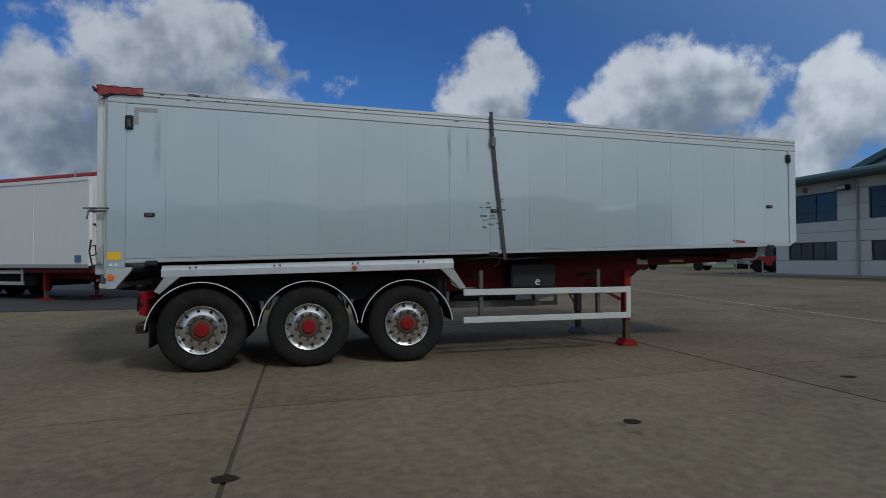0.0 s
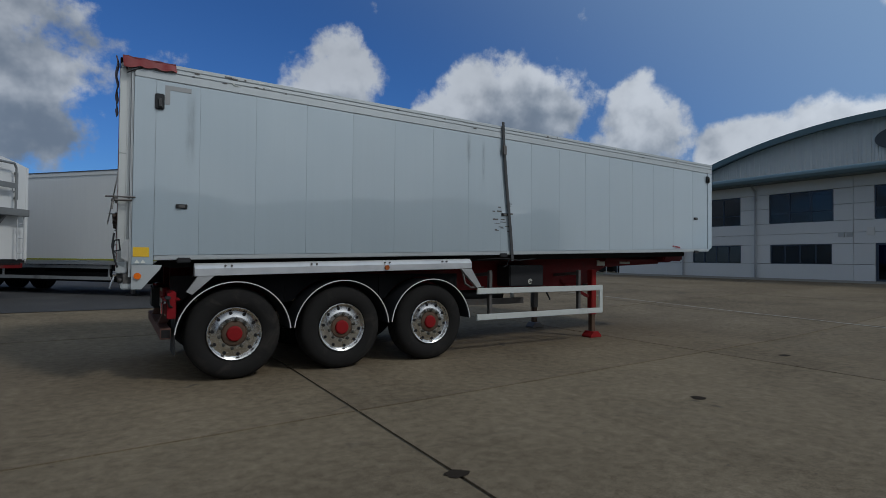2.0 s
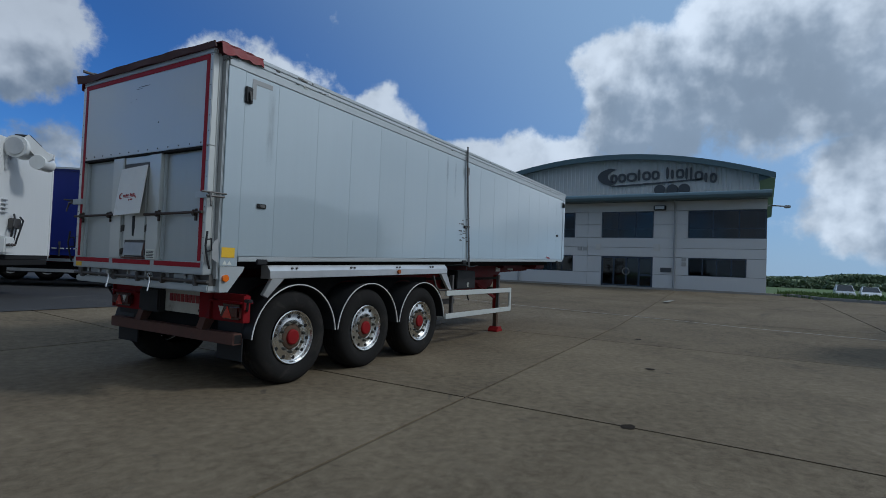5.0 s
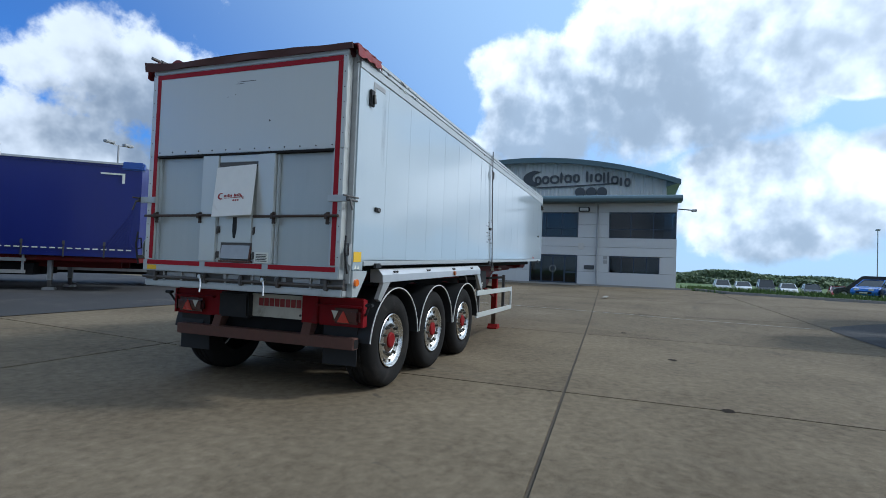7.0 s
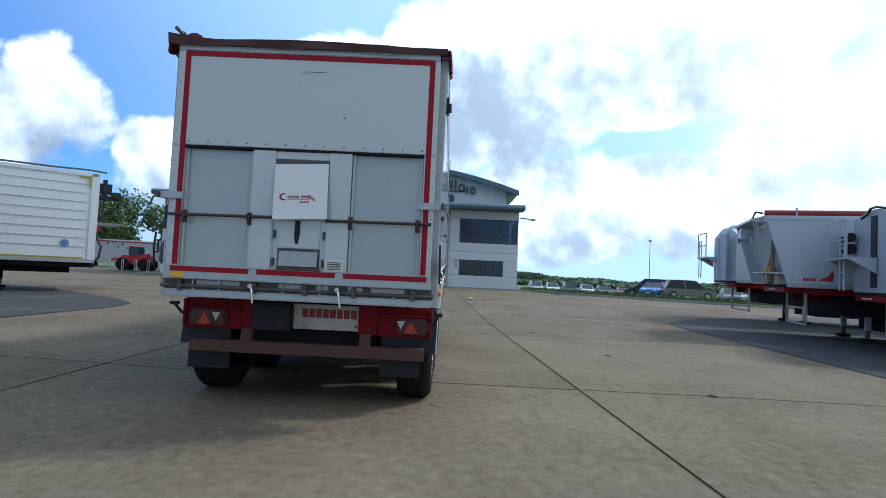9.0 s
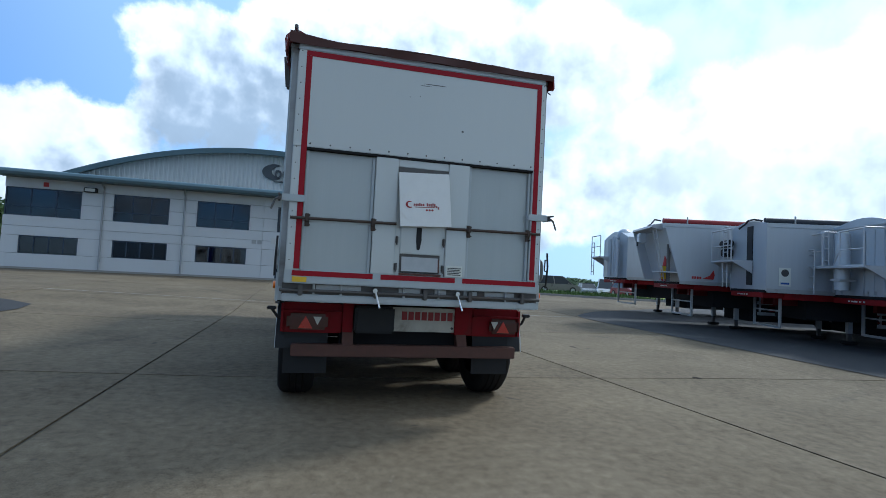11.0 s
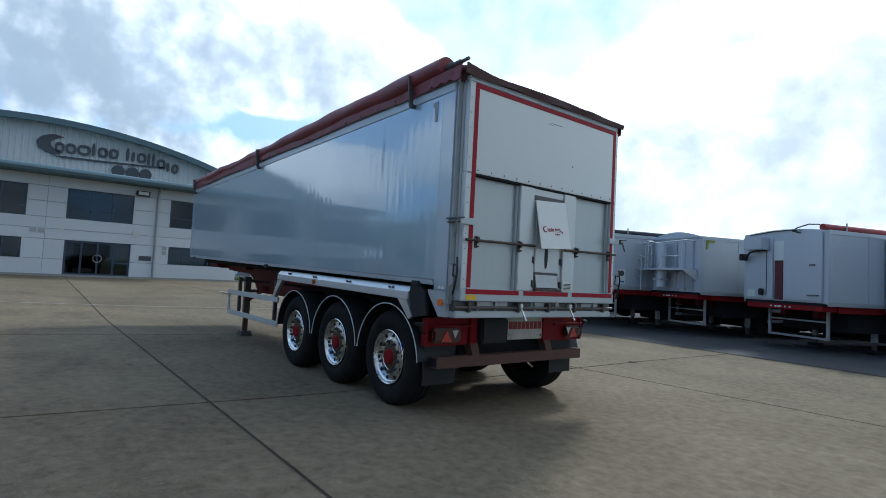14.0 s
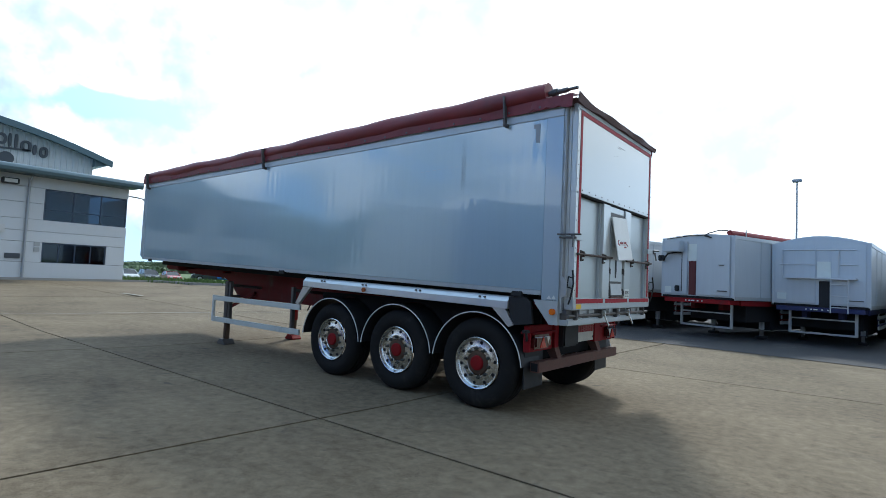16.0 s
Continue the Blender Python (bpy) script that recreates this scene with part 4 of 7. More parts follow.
# scuffs beside the middle lamp
rnd = random.Random(4)
for k in range(16):
    x, z = 4.78 + rnd.random() * 0.34, 1.8 + rnd.random() * 0.55
    part("scuff_mark", box(B(), x, x + 0.02 + 0.09 * rnd.random(), -0.0035, 0.0, z, z + 0.008 + 0.018 * rnd.random()), STEEL, trailer)
part("reflector_patch", box(B(), 9.95, 10.2, -0.006, 0.0, 3.255, 3.3), PAPER, trailer)

# front bulkhead
part("front_wall", slant(B(), LEN - 0.06, LEN - 0.012, 0.06, WID - 0.06, lambda x: zb(x) + 0.05, lambda x: zt(x) - 0.02), ALU, trailer)

# roof sheet, slightly crowned, and the rolled sheet along the left edge
bm = B()
ny, nx = 10, 40
grid = []
for i in range(nx + 1):
    x = -0.06 + (LEN + 0.06) * i / nx
    row = []
    for j in range(ny + 1):
        v = j / ny
        sag = 0.012 * math.sin(x * 3.1) * math.sin(v * 9)
        row.append(bm.verts.new((x, 0.02 + v * (WID - 0.02), zt(x) - 0.008 + 0.045 * math.sin(math.pi * v) + sag * 0.4)))
    grid.append(row)
for i in range(nx):
    for j in range(ny):
        bm.faces.new((grid[i][j], grid[i + 1][j], grid[i + 1][j + 1], grid[i][j + 1]))
bmesh.ops.solidify(bm, geom=bm.faces[:], thickness=0.012)
part("roof_sheet", bm, TARP_BROWN, trailer, "faded red-brown roof sheet", smooth=60)
bm = B()
rnd = random.Random(9)
rings = []
n = 14
steps = 90
for i in range(steps + 1):
    x = 0.28 + (LEN - 0.28) * i / steps
    fat = 0.1 + 0.03 * max(0.0, 1 - abs(x - 2.6) / 2.8) + 0.006 * math.sin(x * 2.3) + 0.004 * math.sin(x * 7.1)
    cy, cz = WID - 0.035 + 0.012 * math.sin(x * 1.7), zt(x) + 0.075 + 0.03 * max(0.0, 1 - x / 4.5) + 0.008 * math.sin(x * 3.3)
    rings.append([bm.verts.new((x, cy + fat * (1 + 0.05 * math.sin(3 * a + x * 4)) * math.cos(a), cz + fat * math.sin(a))) for a in (2 * math.pi * k / n for k in range(n))])
for p, q in zip(rings, rings[1:]):
    for k in range(n):
        bm.faces.new((p[k], p[(k + 1) % n], q[(k + 1) % n], q[k]))
for r in (rings[0], rings[-1]):
    bm.faces.new(r)
bmesh.ops.recalc_face_normals(bm, faces=bm.faces)
roll = part("rolled_sheet", bm, TARP, trailer, "rolled red tarpaulin along the top edge", smooth=60)
bm = B()
up = [(0.02 + LEN * k / 60, WID + 0.035, zt(LEN * k / 60) + 0.03) for k in range(61)]
dn = [(p[0], WID + 0.03 + 0.004 * math.sin(p[0] * 5), p[2] - 0.12 - 0.008 * math.sin(p[0] * 2.2)) for p in up]
ribbon(bm, up, dn, 0.008)
part("hem", bm, TARP, roll, "red hem with eyelets", smooth=50)
for k in range(26):
    x = 0.35 + k * 0.4
    part("eyelet", rod(B(), (x, WID + 0.028, zt(x) - 0.06), (x, WID + 0.05, zt(x) - 0.06), 0.014, 8), STEEL, roll)
bm = rod(B(), (0.06, WID - 0.03, zt(0) + 0.105), (0.3, WID - 0.03, zt(0) + 0.095), 0.028, 10)
rod(bm, (-0.06, WID - 0.03, zt(0) + 0.11), (0.07, WID - 0.03, zt(0) + 0.105), 0.018, 10)
rod(bm, (0.18, WID - 0.03, zt(0) + 0.1), (0.24, WID - 0.03, zt(0) + 0.1), 0.042, 10)
part("spindle", bm, STEEL, roll, "steel crank spindle")
for x in (0.79, 5.66, 10.2):
    bm = bar(B(), (x, WID + 0.088, zt(x) + 0.13), (x, WID + 0.055, zt(x) - 0.19), 0.022, 0.05)
    bar(bm, (x, WID + 0.08, zt(x) + 0.12), (x, WID - 0.06, zt(x) + 0.17), 0.035, 0.014)
    rod(bm, (x, WID + 0.0, zt(x) - 0.195), (x, WID + 0.066, zt(x) - 0.195), 0.025, 10)
    part("roll_stop", bm, STEEL, roll, "steel sheet stop")

# rear hood of red cloth with creased flaps
bm = B()
up, dn = [], []
for k in range(25):
    v = k / 24
    y = 0.0 + v * (WID + 0.02)
    z = zt(0) - 0.003 + 0.014 * math.sin(math.pi * v) + 0.05 * max(0.0, v - 0.85) / 0.15 + 0.003 * math.sin(v * 31)
    up.append((-0.09 + 0.01 * math.sin(v * 17), y, z))
    dn.append((-0.075 + 0.01 * math.sin(v * 23), y, zt(0) - 0.055 + 0.003 * math.sin(v * 19)))
ribbon(bm, up, dn, 0.012)
hood = part("rear_hood", bm, TARP_BROWN, trailer, "faded dark red cloth hood over the tailgate", smooth=50)
for s, y in ((-1, -0.03), (1, WID + 0.03)):
    bm = B()
    up = [(-0.04 + 0.5 * k / 10, y + s * 0.008 * math.sin(k * 1.7), zt(0) + (-0.005 if s < 0 else 0.03) - 0.01 * k / 10 + 0.005 * math.sin(k * 2.1)) for k in range(11)]
    dn = [(p[0] + 0.01, y + s * (0.012 + 0.01 * math.sin(k * 2.3)), zt(0) - 0.09 - 0.01 * math.sin(k * 1.9) - (0.02 if k < 3 else 0.0)) for k, p in enumerate(up)]
    ribbon(bm, up, dn, 0.012)
    part("hood_flap", bm, FLAP if s < 0 else TARP, hood, "creased red cloth flap", smooth=50)
    bm = B()
    ribbon(bm, [(p[0], y, p[2]) for p in up], [(p[0], y - s * 0.14, p[2] + (0.004 if s < 0 else 0.03)) for p in up], 0.012)
    part("hood_top", bm, TARP, hood, smooth=50)
part("hood_cord", pipe(B(), [(0.22, -0.02, zt(0) - 0.06), (0.08, -0.015, zt(0) - 0.12), (0.0, -0.01, zt(0) - 0.17)], 0.006, 6), BLACK, hood)

# ---- tailgate ----
gate = part("tailgate", box(B(), 0.008, 0.045, 0.085, WID - 0.085, 1.3, 3.44), DOORSKIN, trailer, "grey panelled tailgate with red reflective tape")
for y0, y1, s in ((0.012, 0.1, -1), (WID - 0.1, WID - 0.012, 1)):
    part("post_seal", box(B(), 0.046, 0.072, y0, y1, 1.2, 3.42), BAR_DARK, trailer)
    for k in range(2):
        x = 0.049 + 0.012 * k
        part("seal_rib", box(B(), x, x + 0.006, y0 - 0.004 if s < 0 else y1, y0 if s < 0 else y1 + 0.004, 1.2, 3.42), RAIL, trailer)
part("top_bar", box(B(), -0.052, 0.0, 0.066, WID - 0.066, 3.415, 3.47, 0.008), RAIL, gate)
part("upper_skin", box(B(), -0.058, 0.008, 0.064, WID - 0.07, 2.505, 3.413, 0.006), DOORSKIN, gate)
# black strip painted in for the shadow gap under the upper skin
part("skin_lip", box(B(), -0.062, 0.008, 0.175, WID - 0.19, 2.484, 2.504), WELL, gate)
for k in range(13):
    y = 0.2 + k * (WID - 0.42) / 12
    bm = B()
    bmesh.ops.create_uvsphere(bm, u_segments=8, v_segments=5, radius=0.0085, matrix=Matrix.Translation((-0.058, y, 2.54)))
    part("rivet", bm, STEEL, gate)
for y in (0.088, WID - 0.1):
    for k in range(14):
        bm = B()
        bmesh.ops.create_uvsphere(bm, u_segments=6, v_segments=4, radius=0.006, matrix=Matrix.Translation((-0.058, y, 1.45 + 0.15 * k)))
        part("rivet", bm, STEEL, gate)
# edge stiles fold round to the seal and carry the red tape
for y0, y1 in ((0.064, 0.177), (WID - 0.192, WID - 0.07)):
    part("edge_stile", box(B(), -0.057, 0.008, y0, y1, 1.362, 2.503, 0.004), DOORSKIN, gate)
for y0, y1 in ((0.064, 0.084), (WID - 0.084, WID - 0.064)):
    part("gate_return", box(B(), 0.01, 0.044, y0, y1, 1.302, 3.412, 0.003), DOORSKIN, gate)
for y in (0.112, 2.443):
    part("tape_edge", box(B(), -0.0615, -0.059, y, y + 0.052, 1.372, 3.358), TAPE, gate)
part("tape_edge", box(B(), -0.062, -0.0592, 0.112, 2.495, 3.36, 3.41), TAPE, gate)
# recessed panels, their folded edges, and the uprights
for y0, y1 in ((0.18, 0.85), (1.793, WID - 0.195)):
    part("lower_panel", box(B(), 0.0, 0.008, y0, y1, 1.36, 2.482), PANELSKIN, gate, "dull bare sheet set back in the tailgate")
    for y in (y0, y1 - 0.03):
        part("panel_edge", box(B(), -0.03, 0.0, y + 0.002, y + 0.028, 1.362, 2.48, 0.004), RAIL, gate)
for y0, y1 in ((0.853, 1.066), (1.573, 1.79)):
    part("upright", box(B(), -0.062, 0.008, y0, y1, 1.362, 2.482, 0.006), DOORSKIN, gate, "folded grey upright")
# hatch between the uprights: header, dark slot, sliding plate, bare sill
part("hatch_header", box(B(), -0.046, 0.008, 1.068, 1.571, 2.41, 2.482, 0.004), DOORSKIN, gate)
part("header_slot", box(B(), -0.05, 0.008, 1.068, 1.571, 2.36, 2.408, 0.003), STEEL, gate)
part("hatch_frame", box(B(), -0.036, 0.008, 1.068, 1.571, 1.362, 2.358), DOORSKIN, gate)
part("grain_hatch", box(B(), -0.05, -0.036, 1.12, 1.515, 1.57, 2.3, 0.005), DOORSKIN, gate, "sliding grain hatch")
part("grease_streak", prism(B(), [(1.31, 1.83), (1.36, 1.83), (1.362, 1.7), (1.352, 1.615), (1.325, 1.61), (1.308, 1.7)], "x", -0.053, -0.05), BLACK, gate)
part("hatch_recess", box(B(), -0.04, -0.037, 1.115, 1.515, 1.385, 1.567), STEEL, gate)
chute = part("hatch_chute", prism(B(), [(-0.042, 1.535), (-0.046, 1.54), (-0.066, 1.4), (-0.056, 1.395)], "y", 1.135, 1.495), GALV, gate, "bright bare sheet leaning out of the hatch")
part("chute_side", prism(B(), [(-0.042, 1.53), (-0.06, 1.4), (-0.04, 1.4)], "y", 1.118, 1.134), RUST, gate)
part("hatch_sill", box(B(), -0.07, -0.036, 1.1, 1.515, 1.362, 1.383, 0.004), RUST, gate)
for y in (1.083, 1.55):
    for z in (1.44, 1.7):
        bm = box(B(), -0.06, -0.02, y - 0.012, y + 0.012, z - 0.035, z + 0.035, 0.004)
        rod(bm, (-0.064, y, z - 0.05), (-0.064, y, z + 0.02), 0.007, 8)
        part("hatch_clip", bm, STEEL, gate)
    part("guide_edge", box(B(), -0.046, -0.018, y - 0.026 if y < 1.3 else y + 0.014, y - 0.014 if y < 1.3 else y + 0.026, 1.5, 2.3), RAIL, gate)
# hanging white plate: swung out at its foot and a little askew
plate = new("hanging_plate", finish(box(B(), -0.004, 0.004, -0.252, 0.252, -0.535, 0.0, 0.002), "hanging_plate", PLATE_WHITE))
plate.parent, plate.matrix_basis, plate["label"] = gate, pose(-0.075, 1.32, 2.362, -3, 9, 0), "white plate with a red mark"
bm = prism(B(), [(0.155 - 0.04 * math.cos(radians(a)), -0.32 + 0.035 * math.sin(radians(a))) for a in range(60, 301, 20)] + [(0.148 - 0.028 * math.cos(radians(a)), -0.318 + 0.024 * math.sin(radians(a))) for a in range(290, 69, -20)], "x", -0.007, -0.004)
part("crescent_mark", bm, LETTER_RED, plate)
for k in range(14):
    if k != 6:
        y = 0.118 - k * 0.0185
        dip = 0.005 * max(0, k - 10) ** 1.6
        part("mark_bar", box(B(), -0.0065, -0.004, y - 0.012, y, -0.333 - dip, -0.31 - dip + 0.008 * (k in (3, 7, 10, 11))), LETTER_RED, plate)
part("mark_underline", box(B(), -0.0065, -0.004, -0.09, 0.11, -0.346, -0.341), LETTER_RED, plate)
for k in range(3):
    part("mark_dot", rod(B(), (-0.0065, -0.01 - 0.028 * k, -0.372), (-0.004, -0.01 - 0.028 * k, -0.372), 0.0105, 10), LETTER_RED, plate)
# notice on the upright: unreadable lines
notice = part("notice", box(B(), -0.066, -0.0622, 0.884, 1.05, 1.368, 1.476), PAPER, gate, "small white notice")
for k in range(5):
    part("text_bar", box(B(), -0.0675, -0.066, 0.9 + 0.012 * (k % 2), 1.035, 1.447 - k * 0.016, 1.455 - k * 0.016), INK, notice)
# locking rods held in small brackets
ROD = material("rusty_rod", (0.07, 0.052, 0.042), 0.6, 0.4, 0.3, 16, dirt=(0.12, 0.055, 0.03), dirt_amount=0.4, dirt_scale=6)
for y0, y1, clamps in ((0.08, 1.07, (0.21, 0.84)), (1.57, 2.55, (1.79, 2.4))):
    rodo = part("lock_rod", rod(B(), (-0.088, y0, 1.848), (-0.088, y1, 1.838), 0.014, 10), ROD, gate, "rusty locking rod")
    for y in clamps:
        bm = box(B(), -0.07, -0.058, y - 0.02, y + 0.02, 1.765, 1.885, 0.003)
        box(bm, -0.105, -0.07, y - 0.018, y + 0.018, 1.812, 1.872, 0.006)
        rod(bm, (-0.07, y - 0.022, 1.87), (-0.085, y - 0.022, 1.87), 0.008, 8)
        rod(bm, (-0.07, y - 0.022, 1.78), (-0.085, y - 0.022, 1.78), 0.008, 8)
        part("rod_clamp", bm, ROD, rodo)
for y, s in ((0.0, -1), (WID, 1)):
    hb = part("side_latch", box(B(), -0.085, -0.064, min(y, y - s * 0.21), max(y, y - s * 0.21), 1.985, 2.05, 0.004), RAIL, trailer, "tailgate latch with a bent handle")
    bm = box(B(), -0.1, -0.06, y + min(0, s * 0.03), y + max(0, s * 0.03), 1.99, 2.045, 0.008)
    rod(bm, (-0.17, y + s * 0.02, 2.035), (0.1, y + s * 0.02, 2.04), 0.009, 8)
    rod(bm, (-0.12, y + s * 0.025, 2.0), (0.07, y + s * 0.025, 2.005), 0.012, 8)
    part("latch_bolt", bm, STEEL, hb)
    bm = pipe(B(), [(-0.09, y + s * 0.02, 2.02), (-0.1, y + s * 0.055, 1.99), (-0.11, y + s * 0.085, 1.9)], 0.009, 8)
    part("latch_handle", bm, STEEL, hb)
    bm = prism(B(), [(-0.02, 1.4), (0.045, 1.36), (0.045, 1.6), (0.0, 1.57), (-0.02, 1.53)], "y", y + s * 0.004 - 0.004, y + s * 0.004 + 0.006)
    pin = part("lower_catch", bm, GALV, trailer, "lower catch and lever")
    bm = pipe(B(), [(-0.085, y + s * 0.012, 1.66), (-0.1, y + s * 0.016, 1.52), (-0.075, y + s * 0.02, 1.38), (-0.05, y + s * 0.02, 1.3)], 0.01, 8)
    pipe(bm, [(-0.09, y + s * 0.014, 1.58), (-0.04, y + s * 0.014, 1.59), (-0.03, y + s * 0.014, 1.48), (-0.08, y + s * 0.014, 1.47)], 0.007, 6)
    part("catch_lever", bm, BLACK, pin)
# lower beam with its tape
part("lower_beam", box(B(), -0.066, 0.04, 0.062, WID - 0.062, 1.238, 1.36, 0.008), RAIL, gate)
for y0, y1 in ((0.1, 0.88), (0.955, 1.69), (1.765, 2.505)):
    part("tape_strip", box(B(), -0.0695, -0.067, y0, y1, 1.308, 1.356), TAPE, gate)
part("reflector_yellow", box(B(), -0.0695, -0.067, 2.37, 2.5, 1.252, 1.3), YELLOW, gate)
# hinge line: dirty back plate with bare patches, shaft, lugs, sill below
part("sill_back", box(B(), 0.0, 0.1, 0.05, WID - 0.05, 1.13, 1.236), STEEL, trailer)
for y0, y1 in ((0.3, 0.62), (0.7, 0.84), (1.02, 1.14), (1.28, 1.5), (1.86, 2.28)):
    part("bare_patch", box(B(), -0.006, 0.0, y0, y1, 1.178, 1.232, 0.003), GALV, trailer)
part("hinge_bar", rod(B(), (-0.025, 0.03, 1.172), (-0.025, WID - 0.03, 1.172), 0.016, 10), STEEL, trailer)
for y in (0.22, 0.78, 1.24, 1.72, 2.42):
    bm = box(B(), -0.05, 0.0, y - 0.022, y + 0.022, 1.125, 1.228, 0.008)
    part("hinge_lug", bm, STEEL, trailer)
for y in (0.4, 1.1, 1.45, 2.05, 2.3):
    part("hinge_pin", rod(B(), (-0.02, y, 1.14), (-0.02, y, 1.236), 0.012, 8), GALV, trailer)
part("rear_sill", box(B(), -0.02, 0.16, 0.045, WID - 0.045, 1.068, 1.14, 0.012), RAIL, trailer, "dull aluminium rear sill")
for y in (0.925, 1.735):
    bm = pipe(B(), [(-0.075, y, 1.2), (-0.085, y - 0.02, 1.14), (-0.12, y - 0.045, 1.04)], 0.01, 8)
    rod(bm, (-0.055, y, 1.2), (-0.095, y, 1.2), 0.022, 10)
    part("release_lever", bm, ALLOY, trailer, "small bright lever")

rnd = random.Random(31)
for y, z, w, h in ((1.25, 3.25, 0.3, 0.008), (1.35, 3.23, 0.12, 0.006), (1.4, 3.12, 0.012, 0.012), (0.95, 2.82, 0.025, 0.02), (1.5, 3.1, 0.01, 0.01)):
    bm = prism(B(), [(y + w / 2 * math.cos(a) * (0.7 + 0.5 * rnd.random()), z + h / 2 * math.sin(a)) for a in (2 * math.pi * k / 10 for k in range(10))], "x", -0.0592, -0.058)
    part("smudge", bm, STEEL, gate)
# water runs down the flanks
for yf, runs in ((-0.0012, ((0.62, 2.85, 0.13, 1.0), (4.35, 3.05, 0.1, 0.6), (4.62, 2.9, 0.08, 0.8), (0.2, 3.0, 0.1, 0.5))), (WID + 0.0012, ((1.4, 2.9, 0.1, 0.8),))):
    for x, z, w, h in runs:
        bm = B()
        bm.faces.new([bm.verts.new(p) for p in ((x - w / 2, yf, z - h / 2), (x + w / 2, yf, z - h / 2), (x + w / 2, yf, z + h / 2), (x - w / 2, yf, z + h / 2))])
        part("water_run", bm, GRIME, trailer)
# scuffs along the top rail
rnd = random.Random(17)
for k in range(26):
    x, l = (0.6 + rnd.random() * 0.9 if k < 12 else 0.6 + rnd.random() * 9.5), 0.015 + 0.06 * rnd.random() ** 2
    part("rail_scuff", box(B(), x, x + l, -0.0185, -0.01, (low := zt(x) - 0.03 - 0.085 * rnd.random()), low + 0.004 + 0.014 * rnd.random()), STEEL if k % 3 else PAPER, trailer)
# black rubber bag on the left flank
part("rubber_flap", prism(B(), [(0.37, 1.06), (0.64, 1.02), (0.68, 1.34), (0.5, 1.36), (0.4, 1.3)], "y", WID - 0.03, WID + 0.012), BLACK, trailer, "black rubber flap")

# ---- chassis ----
RX = 0.45
for y in (0.72, 1.74):
    bm = prism(B(), [(0.5, 0.92), (7.35, 0.92), (7.6, 0.98), (7.85, 1.2), (8.1, 1.3), (9.7, 1.36), (9.75, 1.56), (0.5, 1.31)], "y", y, y + 0.14)
    part("chassis_beam", bm, RED, trailer, "red painted chassis beam")
for x in (0.7, 1.78, 3.1, 4.5, 6.2, 7.4):
    part("cross_member", box(B(), x, x + 0.12, 0.86, 1.74, 1.0, 1.22), RED, trailer)
part("pickup_plate", box(B(), 7.9, 9.9, 0.55, 2.05, 1.4, 1.46, 0.01), RED, trailer)
part("kingpin_nose", box(B(), 9.4, 10.0, 0.35, 2.25, 1.42, 1.56, 0.03), RED, trailer)
bm = box(B(), 7.85, 8.05, 0.7, 0.722, 1.32, 1.42)
part("label_plate", bm, PAPER, trailer)
part("label_plate", box(B(), 8.5, 8.78, 0.7, 0.722, 1.36, 1.44), PAPER, trailer)
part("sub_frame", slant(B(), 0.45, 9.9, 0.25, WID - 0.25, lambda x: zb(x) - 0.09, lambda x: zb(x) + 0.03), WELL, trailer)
# black box between the beams stands in for the shade under the body
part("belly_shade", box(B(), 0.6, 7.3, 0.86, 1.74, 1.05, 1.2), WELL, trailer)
# axles with wheels
AX = [1.125, 2.435, 3.75]
R = 0.535
TYRE_PROFILE = [(0.3, 0.055), (0.325, 0.02), (0.4, 0.0), (0.47, 0.006), (0.505, 0.03), (0.525, 0.055), (0.534, 0.09), (0.535, 0.12), (0.525, 0.124), (0.525, 0.136), (0.535, 0.14), (0.535, 0.185), (0.525, 0.19), (0.525, 0.202), (0.535, 0.207), (0.535, 0.25), (0.525, 0.254), (0.525, 0.266), (0.534, 0.27), (0.53, 0.31), (0.515, 0.345), (0.47, 0.375), (0.4, 0.385), (0.3, 0.36)]
RIM_PROFILE = [(0.302, 0.03), (0.308, 0.016), (0.3, 0.008), (0.29, 0.012), (0.284, 0.03), (0.277, 0.046), (0.266, 0.054), (0.215, 0.05), (0.2, 0.044), (0.188, 0.042), (0.15, 0.042), (0.135, 0.06)]


NUT = material("dull_nut", (0.07, 0.07, 0.06), 0.6, 0.5, 0.2, 30)


